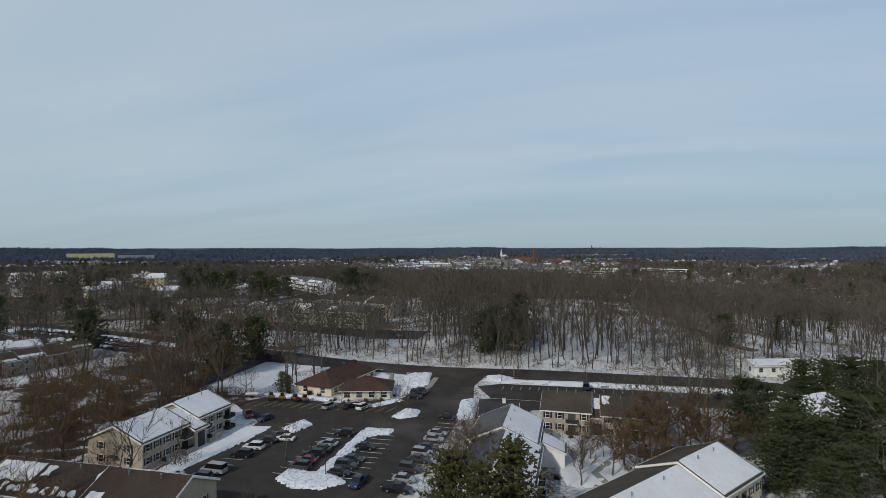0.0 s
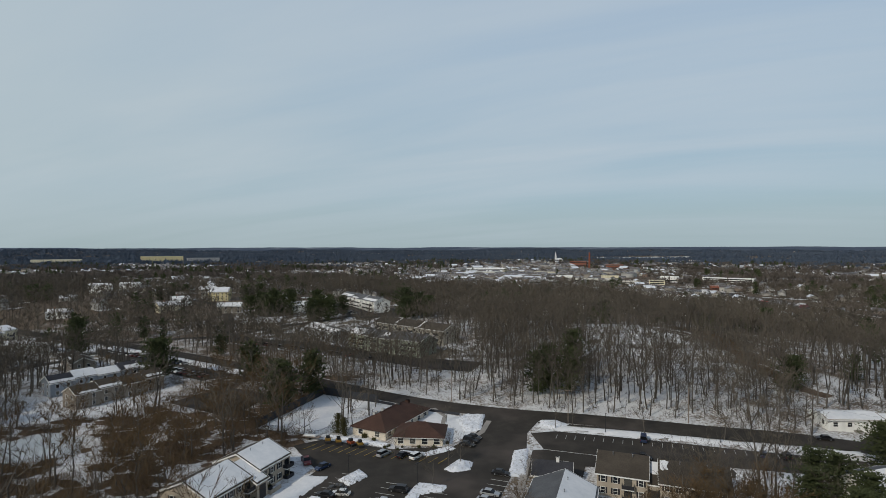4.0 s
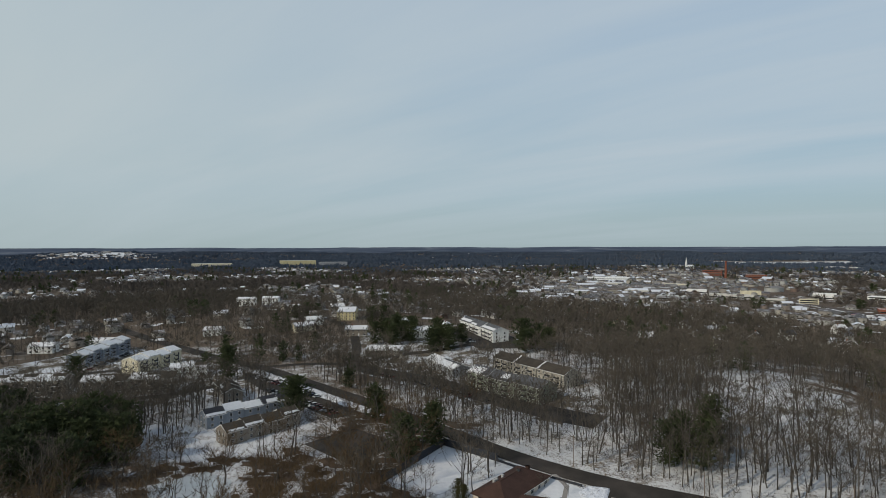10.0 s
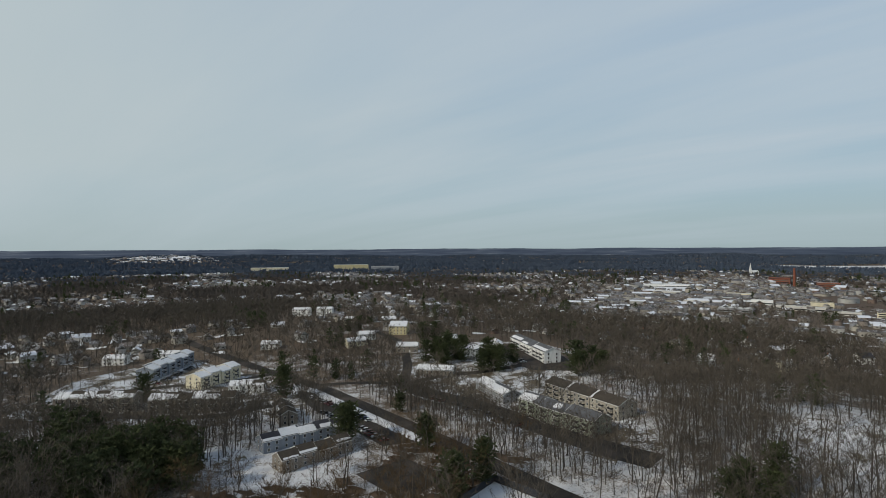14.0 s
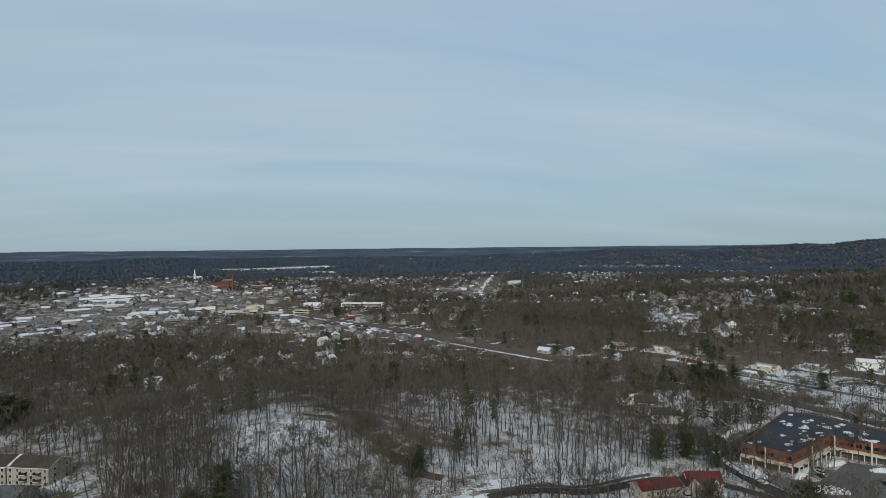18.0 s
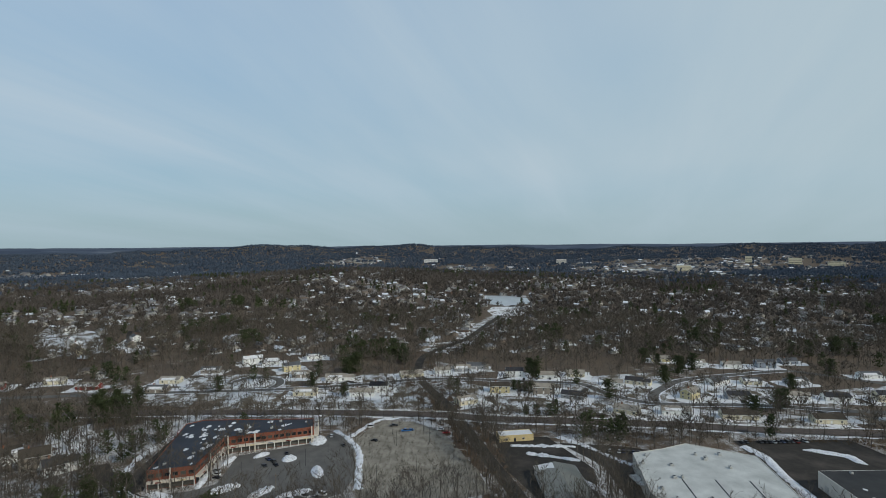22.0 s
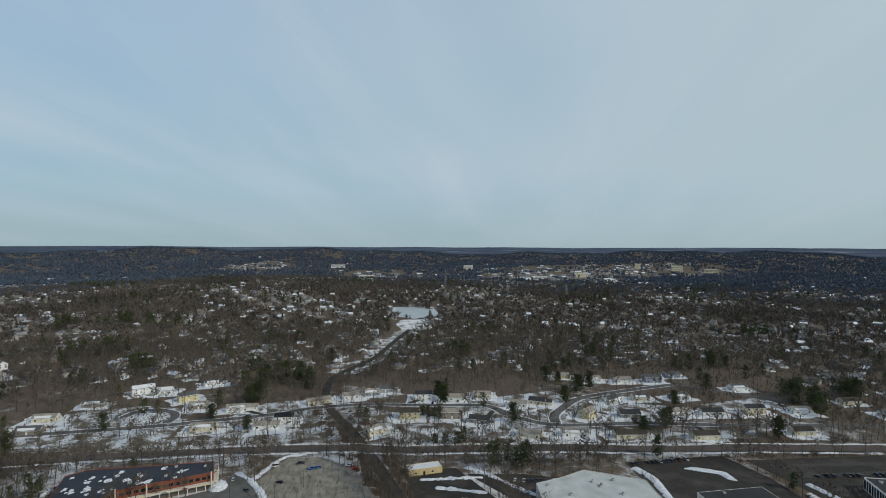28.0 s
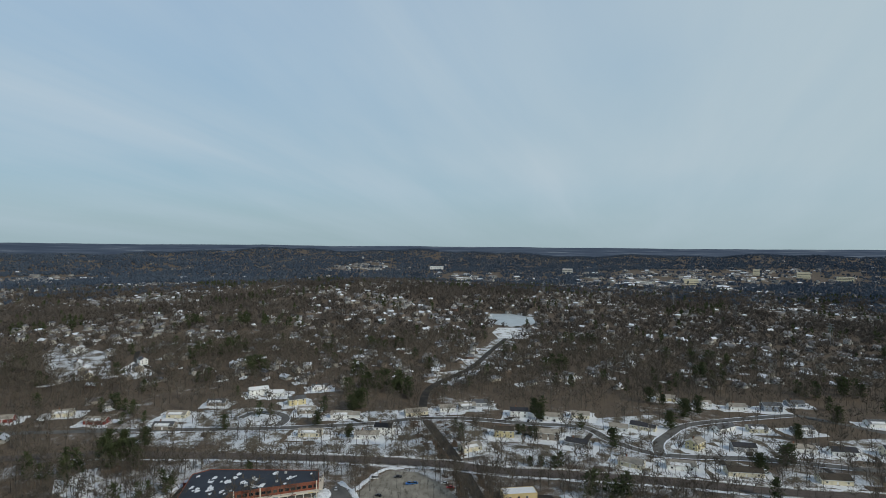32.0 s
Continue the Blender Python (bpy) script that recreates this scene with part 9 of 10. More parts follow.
ok &= rnd.uniform(0, 1, len(xy)) < (0.97 - np.where((xy[:, 0] > 560) & (xy[:, 1] < 600), 0.45, 0.66) * sub_) * np.where(look_up(sparse, xy[:, 0], xy[:, 1]), 0.2, 1.0)
w2 = xy[ok & ~cz]
close = np.hypot(w2[:, 0], w2[:, 1]) < 540
fineT = [lite_tree(230 + i, 11.5 + (i % 4) * 1.4, 54, 0.30, 7, 0.36) for i in range(8)]
scatter("suburb_trees", fineT, w2[close], rnd.uniform(0.75, 1.35, int(close.sum())) * np.where((w2[close, 0] < 0) & (w2[close, 1] > 300), 0.95, 1.0), (M_BARK, M_TWIG), "leafless trees between houses and railway", "trees", 30)
w2 = w2[~close]
scatter("woodland_beyond", farT, w2, rnd.uniform(0.85, 1.45, len(w2)) * np.where((np.hypot(w2[:, 0] + 330, w2[:, 1] - 540) < 190), 0.85, 1.0) * (1 - np.where((w2[:, 0] < 480) & (w2[:, 1] > 600), 0.4, 0.12) * suburb(w2[:, 0], w2[:, 1])) * np.where(near_line(w2, NORTH_RAIL, 170), 0.65, 1.0), (M_BARK, M_TWIG), "leafless woodland round the suburb", "woods", 31)
c2 = xy[ok & cz]
scatter("pines_beyond", pineF, c2, rnd.uniform(0.6, 1.1, len(c2)), (M_BARK, M_NEEDLE), "dark pines scattered through the suburb", "woods", 32)
pr = random.Random(17)
groves = [(x + pr.gauss(0, r_), y + pr.gauss(0, r_)) for x, y, n_, r_ in ((763, 342, 9, 12), (972, 495, 9, 16), (583, 110, 6, 8), (577, 63, 6, 8), (994, 417, 9, 16), (807, -625, 14, 18), (472, -407, 7, 8), (420, -388, 4, 6), (604, -421, 7, 10), (465, -462, 7, 8), (738, 374, 8, 12), (660, 258, 7, 10), (700, -120, 6, 12), (760, -330, 8, 16), (660, -300, 6, 10), (820, 120, 8, 14), (880, -200, 8, 16)) for _ in range(n_)]
groves = np.stack(survey(*np.array(groves).T), -1)
groves = groves[~look_up(blocked, groves[:, 0], groves[:, 1])]
scatter("pine_clusters", [pine_tree(280 + i, 15 + i, 12, 6, 4, 0.46, 1.25, 0.15, 2, 0.33) for i in range(3)], groves, np.random.RandomState(3).uniform(0.75, 1.2, len(groves)), (M_BARK, M_NEEDLE), "clusters of broad dark pines in the suburb", "trees", 34)
# third ring


def clump(seed, n=4, h=12.0, r=8.0, length=6.0, width=1.6, per=9):
    """Leafless trees standing together, for the far distance: each a fan of rising twig sprays."""
    rnd_ = random.Random(seed)
    C = Build()
    for _ in range(n):
        base = np.array((rnd_.uniform(-r, r), rnd_.uniform(-r, r), 0.0))
        hh = h * rnd_.uniform(0.75, 1.15)
        for _ in range(per):
            d = rand_dir(rnd_, 15, 80)
            p_ = base + np.array((d[0] * hh * 0.1, d[1] * hh * 0.1, hh * rnd_.uniform(0.12, 0.62)))
            C.sliver(p_, d, length * rnd_.uniform(0.7, 1.2), width * rnd_.uniform(0.6, 1.4), rnd_)
    return (np.zeros((0, 3)), np.zeros((0, 3), int)), C.done()


cl3 = [clump(330 + i, 4, 12.5, 8.5, 6.0, 1.7, 10) for i in range(6)]
cl4 = [clump(350 + i, 5, 13.0, 20.0, 9.0, 4.5, 7) for i in range(6)]
xy, rnd = fan(900, 2200, 15.5, 14)
sub_ = suburb(xy[:, 0], xy[:, 1])
ok = rnd.uniform(0, 1, len(xy)) < 0.95 - np.where((xy[:, 0] > 560) & (xy[:, 1] < 800), 0.6, 0.8) * sub_
ok &= ~look_up(blocked, xy[:, 0], xy[:, 1]) & ~near_line(xy + (28, 0), NORTH_RAIL, 52) & ~near_line(xy - (15, -10), on_land(HILL_STREET), 45)
ok &= ~((xy[:, 0] > -200) & (xy[:, 0] < 120) & (xy[:, 1] > 740) & (xy[:, 1] < 1230) & (rnd.uniform(0, 1, len(xy)) < 0.4))
cz = (hash_noise(xy[:, 0] + 300, xy[:, 1], 60) > 0.8) & (rnd.uniform(0, 1, len(xy)) < 0.4) | (rnd.uniform(0, 1, len(xy)) < 0.03)
LAKE = [(1712, -2456), (1580, -2290), (1516, -2218), (1448, -2202), (1369, -2255), (1296, -2309), (1173, -2327), (1002, -2437), (700, -2600), (520, -2300), (640, -1960), (837, -2000), (1015, -1985), (1086, -2005), (1168, -1995), (1268, -2035), (1355, -2045), (1466, -2110), (1560, -2200), (1640, -2310)]
FIELDS = [LAKE, [(1090, -50), (1160, -45), (1222, -62), (1228, -110), (1190, -150), (1120, -152), (1075, -128), (1070, -85)], [(1500, -800), (1560, -810), (1540, -950), (1490, -940)], [(935, -60), (990, -52), (1045, -66), (1050, -110), (985, -128), (930, -105)], [(-78, 1416), (-71, 1490), (25, 1480), (28, 1340), (-24, 1319)], [(247, 1335), (309, 1325), (317, 1095), (285, 1000), (243, 1044), (232, 1187)], [(967, 1275), (1020, 1246), (1213, 1494), (1156, 1508)], [(457, 3150), (1231, 3380), (1265, 3720), (700, 3470), (458, 3440)]]
OPEN_LAND = [on_land(pl) for pl in FIELDS]
for pl in OPEN_LAND:
    ok &= ~inside(xy[:, 0], xy[:, 1], pl)
ok &= ~((np.hypot((xy[:, 0] - 2450) / 420, (xy[:, 1] + 850) / 420) < 1) & (rnd.uniform(0, 1, len(xy)) < 0.8))
# the share of trees in the haze-tinted colour grows with distance
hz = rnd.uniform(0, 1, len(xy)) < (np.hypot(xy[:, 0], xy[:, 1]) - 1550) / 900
for q_, (nm_, m_, lb_) in enumerate((("distant_woods", M_MIDWOOD, "brown leafless woods in the middle distance"), ("distant_grey_woods", M_HAZEWOOD, "grey mixed woods beyond the suburb"))):
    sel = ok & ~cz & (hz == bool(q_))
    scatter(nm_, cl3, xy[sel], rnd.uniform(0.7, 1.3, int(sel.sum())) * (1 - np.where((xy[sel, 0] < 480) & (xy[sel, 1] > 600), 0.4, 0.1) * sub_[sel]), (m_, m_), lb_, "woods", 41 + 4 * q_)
pine3 = [pine_tree(360 + i, 13, 5, 5, 2, 0.4, 2.6, 0.03, 2, 0.5) for i in range(3)]
scatter("distant_pines", pine3, xy[ok & cz], rnd.uniform(0.7, 1.3, int((ok & cz).sum())), (M_BARK, M_NEEDLE), "dark pines in the middle distance", "woods", 42)
xy, rnd = fan(2200, 4850, 37.0, 15)
sub_ = suburb(xy[:, 0], xy[:, 1])
SHEDS = [(2450, -850, 230, 200, 60), (2750, -150, 250, 160, 30), (2950, -1400, 260, 420, 120), (3350, 610, 220, 130, 40), (2240, 1850, 170, 170, 45), (2300, 520, 120, 120, 20)]
ok = (rnd.uniform(0, 1, len(xy)) < 0.97 - 0.5 * sub_) & ~((np.hypot(xy[:, 0] - SNOWY_HILL[0] - 60, xy[:, 1] - SNOWY_HILL[1] + 60) < 290) & (rnd.uniform(0, 1, len(xy)) < 0.85)) & ~(np.any([np.hypot((xy[:, 0] - x) / (1.7 * a_), (xy[:, 1] - y) / (1.7 * b_)) < 1 for x, y, a_, b_, _ in SHEDS], 0) & (rnd.uniform(0, 1, len(xy)) < 0.75)) & ~inside(xy[:, 0], xy[:, 1], OPEN_LAND[0]) & ~inside(xy[:, 0], xy[:, 1], OPEN_LAND[7])
cz = hash_noise(xy[:, 0] + 300, xy[:, 1], 160) > 0.62
# both kinds of far woods wear the colour with haze mixed in
scatter("far_woods", cl4, xy[ok & ~cz], rnd.uniform(0.8, 1.4, int((ok & ~cz).sum())), (M_HAZEWOOD, M_HAZEWOOD), "far brown woods towards the horizon", "woods", 43)
scatter("far_pine_woods", cl4, xy[ok & cz], rnd.uniform(0.8, 1.3, int((ok & cz).sum())), (M_HAZEWOOD, M_HAZEWOOD), "far dark evergreen woods towards the horizon", "woods", 44)
sheet("frozen_pond", FIELDS[1], M_ICE, "snow-covered frozen pond among trees", "pond", 0.3, keep=False)
sheet("snow_field", FIELDS[3], M_LAWN, "open snowy ground before the frozen pond", "field", 0.3, keep=False)
sheet("snow_field", FIELDS[2], M_SNOW, "snow-covered open field", "field", 0.3, keep=False)
sheet("snow_field", FIELDS[4], M_SNOW, "open snowy field in the town", "field", 0.3, keep=False)
sheet("brown_marsh", FIELDS[5], M_LITTER, "rust-brown marsh beside the railway", "marsh", 0.3, keep=False)
sheet("snow_field", FIELDS[6], M_LAWN, "snowy open lot on a far slope", "field", 0.3, keep=False)
sheet("snow_field", FIELDS[7], M_LAWN, "wide snow-covered flats beyond the town", "field", 0.5, keep=False)
ribbon("hill_street", HILL_STREET, 9.0, M_PALEASPHALT, "straight street climbing a far slope", "road", up=0.4, keep=None, step=20)
ribbon("street_snow", HILL_STREET, 13.0, M_LAWN, "snowy verge of the far street", "snow", up=0.35, side=-12.0, keep=None, step=20)
sheet("frozen_lake", LAKE, M_SNOW, "wide snow-covered frozen lake", "lake", 0.5, keep=False)

# ---- far houses and landmarks ----
k = Mat("far_house_walls", 0.8, spec=0.2)
k.color(k.ramp(k.island(), [(0.0, (0.46, 0.45, 0.43)), (0.25, (0.38, 0.35, 0.29)), (0.4, (0.22, 0.22, 0.22)), (0.6, (0.44, 0.44, 0.42)), (0.75, (0.20, 0.16, 0.13)), (0.9, (0.32, 0.30, 0.27)), (1.0, (0.17, 0.11, 0.085))]))
M_FARWALL = k.m
k = Mat("far_house_roofs", 0.85, spec=0.2)
rp = k.ramp(k.island(), [(0.0, (0.70, 0.72, 0.75)), (0.2, (0.66, 0.68, 0.71)), (0.22, (0.09, 0.09, 0.095)), (0.6, (0.13, 0.105, 0.085)), (0.8, (0.20, 0.19, 0.18)), (1.0, (0.06, 0.06, 0.065))])
k.color(k.mix(k.ramp(k.noise(0.5, 4.0), [(0.54, (0, 0, 0)), (0.64, (0.6, 0.6, 0.6))]), rp, (0.60, 0.62, 0.65)))
M_FARROOF = k.m


def far_houses(name, xy, size, seed, label, long=1.0, turn=None):
    """Small pitched houses joined into walls and roofs."""
    rnd_ = np.random.RandomState(seed)
    n = len(xy)
    L_, W_, H_ = rnd_.uniform(9, 15, n) * size * long, rnd_.uniform(7, 9.5, n) * size, rnd_.choice([3.0, 3.2, 5.4, 5.6], n) * size ** 0.5
    R_ = rnd_.uniform(1.8, 3.2, n) * size ** 0.5
    a_ = np.round(hash_noise(xy[:, 0], xy[:, 1], 200) * 6) * 0.5 + rnd_.choice([0, 1.571], n) + rnd_.normal(0, 0.1, n)
    if turn is not None:
        a_ = np.radians(turn) + rnd_.normal(0, 0.03, n)
    z = terrain(xy[:, 0], xy[:, 1])
    c, s = np.cos(a_), np.sin(a_)

    def put(lx, ly, lz):
        return np.stack([xy[:, 0] + lx * c - ly * s, xy[:, 1] + lx * s + ly * c, z + lz], -1)
    lo = [put(sx * L_ / 2, sy * W_ / 2, -1.5 + 0 * L_) for sx, sy in ((-1, -1), (1, -1), (1, 1), (-1, 1))]
    hi = [put(sx * L_ / 2, sy * W_ / 2, H_) for sx, sy in ((-1, -1), (1, -1), (1, 1), (-1, 1))]
    pk = [put(sx * L_ / 2, 0 * L_, H_ + R_) for sx in (-1, 1)]
    V = np.stack(lo + hi + pk, 1).reshape(-1, 3)
    base = (np.arange(n) * 10)[:, None, None]
    F = np.array([(0, 1, 5), (0, 5, 4), (1, 2, 6), (1, 6, 5), (2, 3, 7), (2, 7, 6), (3, 0, 4), (3, 4, 7), (4, 7, 8), (5, 9, 6)])
    e = tagged(new(name, mesh_np(name, V, (F[None] + base).reshape(-1, 3), M_FARWALL)), label, "houses", kind="stuff")
    o = 0.4
    ra = [put(sx * (L_ / 2 + o), -(W_ / 2 + o), H_ - o * R_ / (W_ / 2) + 0.1) for sx in (-1, 1)]
    rb = [put(sx * (L_ / 2 + o), 0 * L_, H_ + R_ + 0.15) for sx in (-1, 1)]
    rc = [put(sx * (L_ / 2 + o), W_ / 2 + o, H_ - o * R_ / (W_ / 2) + 0.1) for sx in (-1, 1)]
    V = np.stack(ra + rb + rc, 1).reshape(-1, 3)
    F = np.array([(0, 1, 3), (0, 3, 2), (2, 3, 5), (2, 5, 4)])
    r = new("roofs", mesh_np("roofs", V, (F[None] + (np.arange(n) * 6)[:, None, None]).reshape(-1, 3), M_FARROOF))
    r.parent = e
    tagged(r, kind="stuff")
    # windows: two dark panes on each long wall
    Vw, Fw = [], []
    for k_, (u, sd) in enumerate(((-0.25, -1), (0.25, -1), (-0.25, 1), (0.25, 1))):
        y_ = sd * (W_ / 2 + 0.05)
        q = [put(u * L_ - 0.7 * sd * -1, y_, 0 * L_ + 1.0), put(u * L_ + 0.7 * sd * -1, y_, 0 * L_ + 1.0), put(u * L_ + 0.7 * sd * -1, y_, 0 * L_ + 2.3), put(u * L_ - 0.7 * sd * -1, y_, 0 * L_ + 2.3)]
        Vw.append(np.stack(q, 1))
    Vw = np.stack(Vw, 1).reshape(-1, 3)
    Fw = np.arange(len(Vw)).reshape(-1, 4)
    w = new("windows", mesh_np("windows", Vw, Fw, M_GLASS))
    w.parent = e
    tagged(w, kind="stuff")


xy, rnd = fan(400, 1000, 25.0, 51)
ok = (rnd.uniform(0, 1, len(xy)) < suburb(xy[:, 0], xy[:, 1]) * 0.75) & ~look_up(blocked, xy[:, 0], xy[:, 1]) & (np.hypot(xy[:, 0], xy[:, 1]) > 520)
ok &= ~((xy[:, 0] > 370) & (xy[:, 0] < 600) & (xy[:, 1] > -450) & (xy[:, 1] < 330))
far_houses("suburb_houses", xy[ok], 1.0, 52, "small suburban houses, some roofs white with snow")
snow_patches("suburb_snow", xy[ok] + rnd.uniform(-12, 12, (ok.sum(), 2)), 8.5, 59, "patches of garden snow between suburban houses")
xy, rnd = fan(1000, 2300, 25.0, 53)
ok = rnd.uniform(0, 1, len(xy)) < suburb(xy[:, 0], xy[:, 1]) * 0.75
for pl in OPEN_LAND:
    ok &= ~inside(xy[:, 0], xy[:, 1], pl)
far_houses("distant_houses", xy[ok], 1.0, 54, "distant small houses among trees, many roofs snowy")
snow_patches("distant_snow", (xy[ok] + rnd.uniform(-16, 16, (ok.sum(), 2)))[::2], 10.0, 60, "patches of distant garden snow between houses")
xy, rnd = fan(2300, 4600, 75.0, 55)
ok = (rnd.uniform(0, 1, len(xy)) < suburb(xy[:, 0], xy[:, 1]) * 0.1) & ~inside(xy[:, 0], xy[:, 1], OPEN_LAND[0])
far_houses("far_town_buildings", xy[ok], 1.5, 56, "far pale buildings near the horizon")
xy, rnd = fan(1050, 2200, 85.0, 57, -0.35, 0.65)
ok = rnd.uniform(0, 1, len(xy)) < np.exp(-((xy[:, 0] - 200) / 350) ** 2 - ((xy[:, 1] - 1500) / 450) ** 2) * 0.8
far_houses("town_blocks", xy[ok], 2.1, 58, "town centre blocks with flat and snowy roofs")
hr = np.random.RandomState(68)
hill_ = np.stack([hr.normal(SNOWY_HILL[0] + 70, 150, 190), hr.normal(SNOWY_HILL[1] - 70, 130, 190)], -1)
snow_patches("hillside_snow", hill_, 34.0, 69, "patches of bright snow over a far open hillside", M_SNOW, 1.0)
far_houses("hillside_houses", hill_[::4], 1.5, 70, "pale houses with snowy roofs on a far hillside")
hs = np.array(on_land([(681 + 20.5 * i - (34 if i % 2 else 62), 1029 + 26.5 * i + (26 if i % 2 else 44)) for i in range(17)]))
far_houses("street_houses", hs, 1.15, 71, "pale houses stepping up beside the far street", 1.3, -40.0)
rows_r = np.random.RandomState(61)
terr = np.array([(-182 + 41 * i + 9 * j, 770 + 47 * j + 5 * i) for j in range(9) for i in range(5 + j // 3)], float) + rows_r.uniform(-4, 4, (9 * 5 + 3 + 6, 2))[:sum(5 + j // 3 for j in range(9))]
far_houses("row_houses", terr, 1.0, 65, "long low rows of town houses with snowy roofs", 2.6, 7.0)
snow_patches("row_house_snow", terr[::2] + (0, -15), 9.0, 66, "strips of snow between rows of town houses")
cr = np.random.RandomState(62)
xy = np.concatenate([np.stack([cr.normal(x, a_, n_), cr.normal(y, b_, n_)], -1) for x, y, a_, b_, n_ in SHEDS])
far_houses("commercial_strip", xy, 2.4, 63, "pale commercial sheds and snowy lots far off")
snow_patches("commercial_snow", xy + cr.uniform(-30, 30, xy.shape), 26.0, 64, "snowy lots between far commercial sheds", None, 0.5)


def slab(name, label, x, y, rot, L_, W_, H_, wall, roof, n=8, floors=2):
    pl = [((pose(x, y, 0, 0, 0, rot) @ Vector((a_, b_, 0))).x, (pose(x, y, 0, 0, 0, rot) @ Vector((a_, b_, 0))).y) for a_, b_ in ((-L_ / 2, -W_ / 2), (L_ / 2, -W_ / 2), (L_ / 2, W_ / 2), (-L_ / 2, W_ / 2))]
    h, c = flat_block(name, label, "building", ccw(pl), H_, wall, roof, 0.4, group="far landmarks", base=-6)
    for i in range(4):
        Lw = math.dist(ccw(pl)[i], ccw(pl)[(i + 1) % 4])
        for f_ in range(floors):
            part("ribbon_window", boxes((1.5, Lw - 1.5, -0.12, 0.02, 1.2 + f_ * (H_ - 1) / floors, 1.2 + f_ * (H_ - 1) / floors + 1.7)), M_GLASS, h, m=edge_pose(ccw(pl), i, c, 0, 0))
    return h


slab("apartment_house", "long white apartment house with snowy roof", 396, 968, -37, 76, 16, 10, M_WHITE, M_SNOW, floors=3)
slab("brick_shop", "small red brick building by the railway", 322, 820, -16, 22, 14, 6, M_BRICK, M_SNOW, floors=1)
slab("white_hall", "white town building near the railway", 268, 935, -16, 24, 16, 7, M_CREAM, M_RGREY)
for x, y, rt_, L_, W_, H_, wl_, rf_ in ((81, 930, -14, 46, 28, 6, M_GREY, M_WROOF), (133, 1076, -10, 32, 16, 7, M_WHITE, M_SNOW), (151, 1000, -12, 36, 16, 6, M_PANEL, M_WROOF), (186, 992, -12, 40, 16, 6, M_PANEL, M_WROOF), (214, 1048, -8, 30, 16, 9, M_CREAM, M_RGREY), (222, 945, -14, 34, 14, 5, M_PANEL, M_WROOF), (318, 1032, -20, 30, 18, 9, M_WHITE, M_SNOW), (902, 985, -86, 66, 16, 8, M_WHITE, M_SNOW), (30, 1040, -8, 40, 22, 6, M_PANEL, M_SNOW), (70, 1120, -8, 44, 18, 6, M_GREY, M_WROOF), (-20, 1230, -6, 52, 24, 7, M_PANEL, M_SNOW), (110, 1210, -10, 40, 20, 8, M_CREAM, M_WROOF)):
    slab("town_building", "low pale commercial building near the railway", x, y, rt_, L_, W_, H_, wl_, rf_, floors=1)
slab("brick_mill", "red brick mill in the town centre", 243, 1640, -15, 46, 20, 18, M_BRICK, M_MEMBRANE, floors=4)
slab("brick_mill", "red brick mill block in the town", 330, 1552, -15, 44, 20, 13, M_BRICK, M_WROOF, floors=3)
slab("factory", "long yellow factory far off", -1258, 1930, 36, 150, 50, 28, M_YELLOW, M_SNOW, floors=1)
slab("factory", "grey wing of a long factory far off", -1140, 2010, 36, 120, 40, 21, M_GREY, M_SNOW, floors=1)
slab("factory", "long low pale factory far off", -1464, 1674, 36, 150, 40, 19, M_CREAM, M_SNOW, floors=1)
slab("big_store", "huge low white store roof far off", 752, 2760, -28, 430, 60, 9, M_PANEL, M_SNOW, floors=1)
slab("store", "low store with white snowy roof", -26, 1480, 8, 105, 50, 6, M_WHITE, M_SNOW, floors=1)
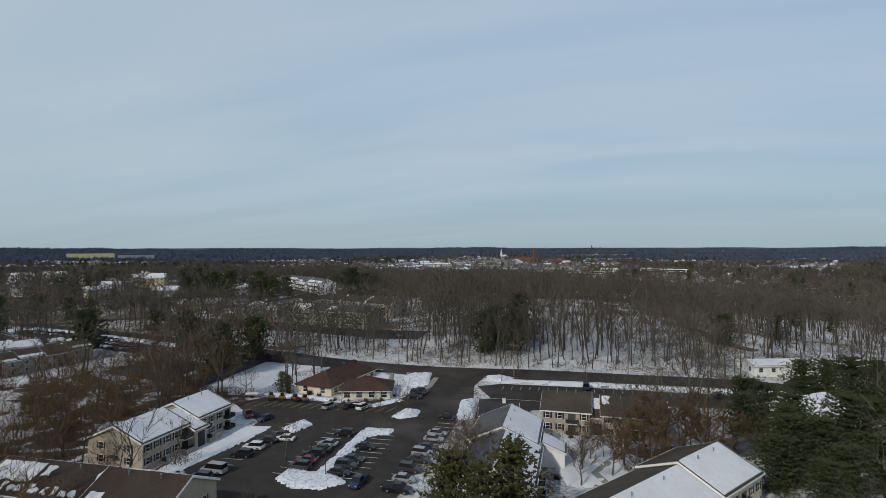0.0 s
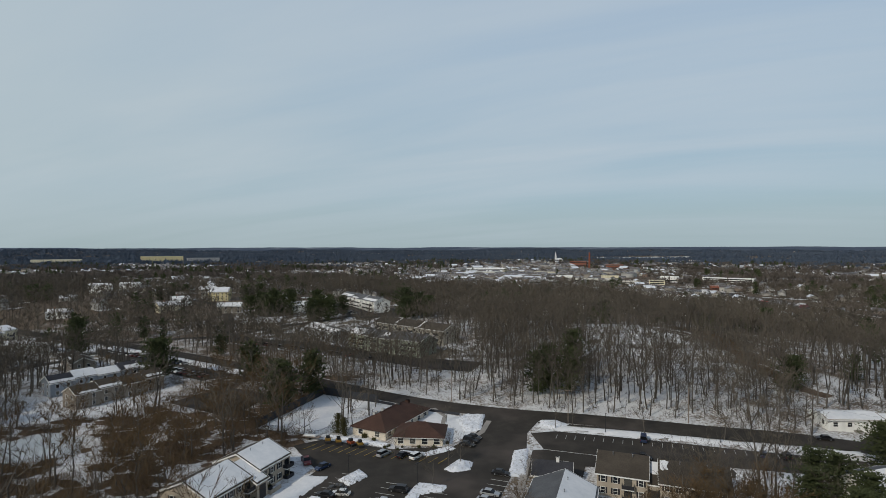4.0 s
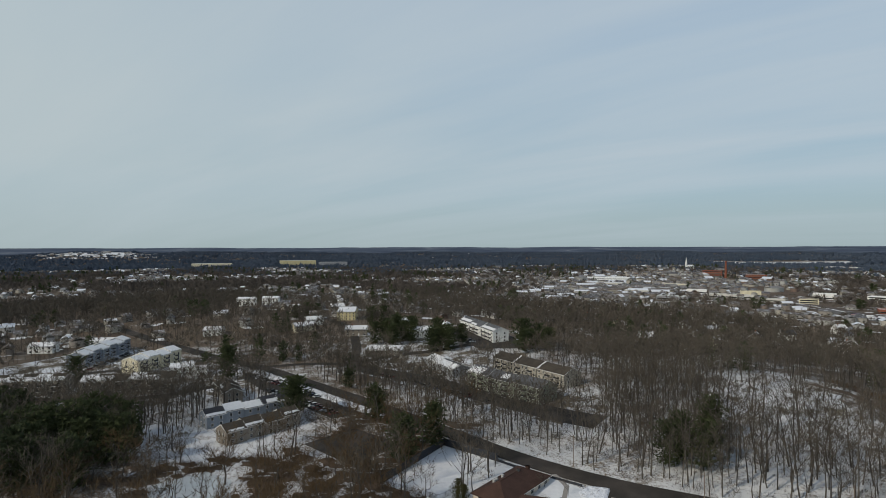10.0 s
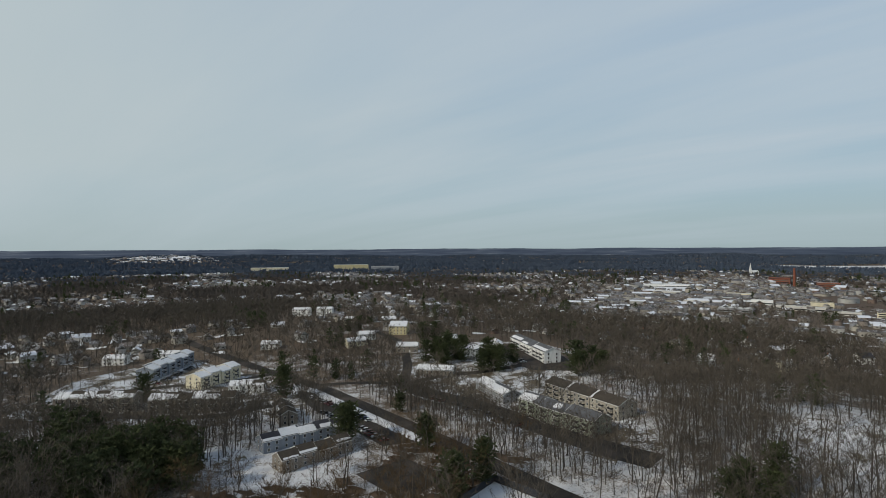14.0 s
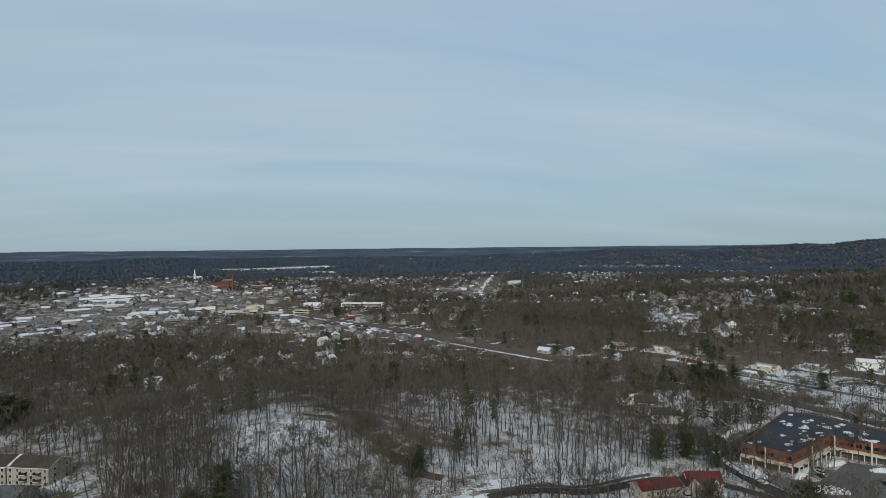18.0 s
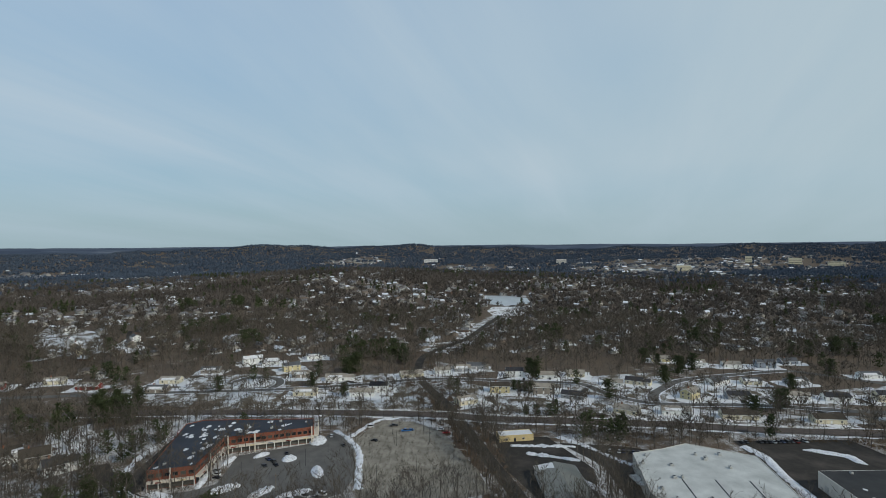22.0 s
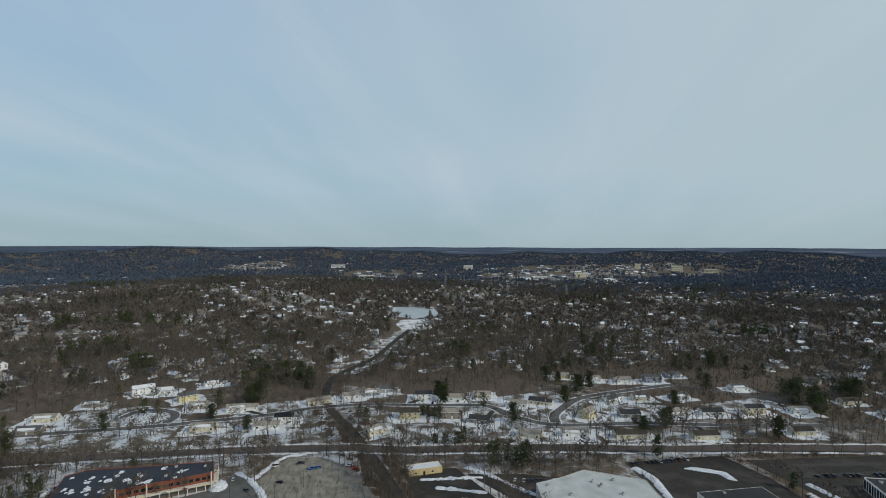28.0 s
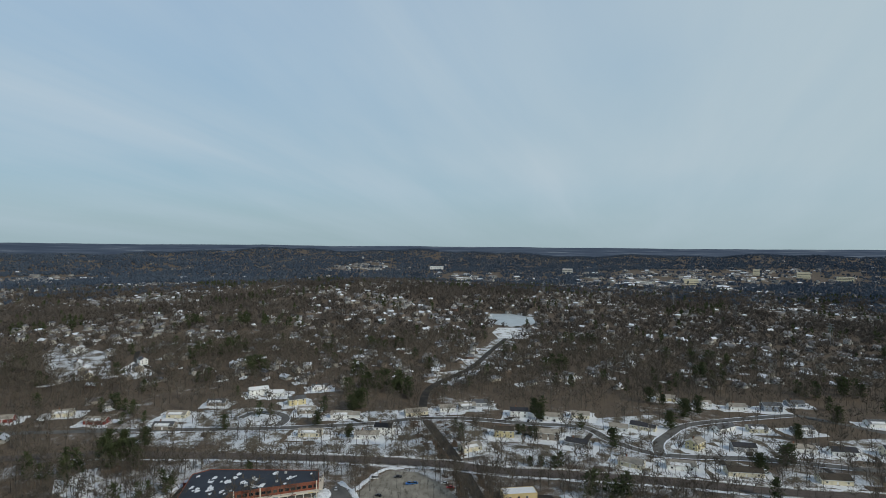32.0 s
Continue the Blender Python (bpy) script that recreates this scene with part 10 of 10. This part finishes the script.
for x, y, rt_, L_, W_, H_, wl_ in ((3400, -652, 80, 110, 40, 36, M_PANEL), (2485, -734, 75, 150, 50, 12, M_BRICK2), (2378, -890, 75, 160, 60, 14, M_CREAM), (2665, -1104, 75, 120, 40, 34, M_CREAM), (2277, -1075, 75, 140, 60, 14, M_PANEL), (3169, -1684, 65, 60, 30, 40, M_CREAM), (3002, -1847, 65, 110, 30, 38, M_CREAM), (2851, -1964, 65, 130, 40, 20, M_CREAM), (3630, 177, 88, 160, 40, 18, M_WHITE), (2864, -5, 88, 150, 50, 12, M_WHITE), (2400, -1250, 70, 120, 50, 13, M_WHITE), (2600, -860, 70, 130, 40, 15, M_WHITE)):
    slab("office_block", "pale commercial block far off near the horizon", x, y, rt_, L_ * 0.5, W_ * 0.7, H_ * 0.65, wl_, M_SNOW, floors=2)
e = thing("chimney_stack", "tall dark red brick mill chimney", "chimney", pose(262, 1560, tz(262, 1560)), "")
part("stack", tube(((0, 0, -2), (0, 0, 44), 3.2, 2.1), ((0, 0, 43), (0, 0, 45), 2.5, 2.5), n=14), M_BRICK, e)
e = thing("church", "white church with pointed steeple in the town", "church", pose(238, 2105, tz(238, 2105), 0, 0, 30), "")
gable_block(e, pose(-12, -7, 0), 24, 14, 9, 6, M_WHITE, M_RGREY, [FULLF], seed=401)
part("steeple", boxes((-16, -11, -2.5, 2.5, 0, 22)), M_WHITE, e)
part("spire", tube(((-13.5, 0, 22), (-13.5, 0, 40), 3.0, 0.1), n=8), M_TRIM, e)


def pylon(x, y, h=38.0):
    e = thing("power_pylon", "grey steel lattice power pylon above the trees", "pylon", pose(x, y, tz(x, y), 0, 0, 20), "power pylons")

    def tower():
        segs = []
        for sx in (-1, 1):
            for sy in (-1, 1):
                segs.append(((sx * 4, sy * 4, -1), (sx * 0.8, sy * 0.8, h), 0.28, 0.16))
        for i in range(7):
            z0, z1 = h * i / 7, h * (i + 1) / 7
            w0, w1 = 4 - 3.2 * i / 7, 4 - 3.2 * (i + 1) / 7
            for sy in (-1, 1):
                segs += [((-w0, sy * w0, z0), (w1, sy * w1, z1), 0.12, 0.12), ((sy * w0, -w0, z0), (sy * w1, w1, z1), 0.12, 0.12)]
        return tube(*segs, n=3)
    part("lattice", kept(("lattice", h), tower, M_STEEL), None, e)
    for z, w in ((h * 0.72, 6.5), (h * 0.84, 7.5), (h * 0.95, 6.0)):
        part("crossarm", kept(("pylon_arm", w), lambda: boxes((-w, w, -0.35, 0.35, -0.3, 0.3)), M_STEEL), None, e, m=pose(0, 0, z))


for x, y in ((1466, -391), (1468, -563), (1231, -608), (932, -617), (1700, -250), (760, -680)):
    pylon(x, y)
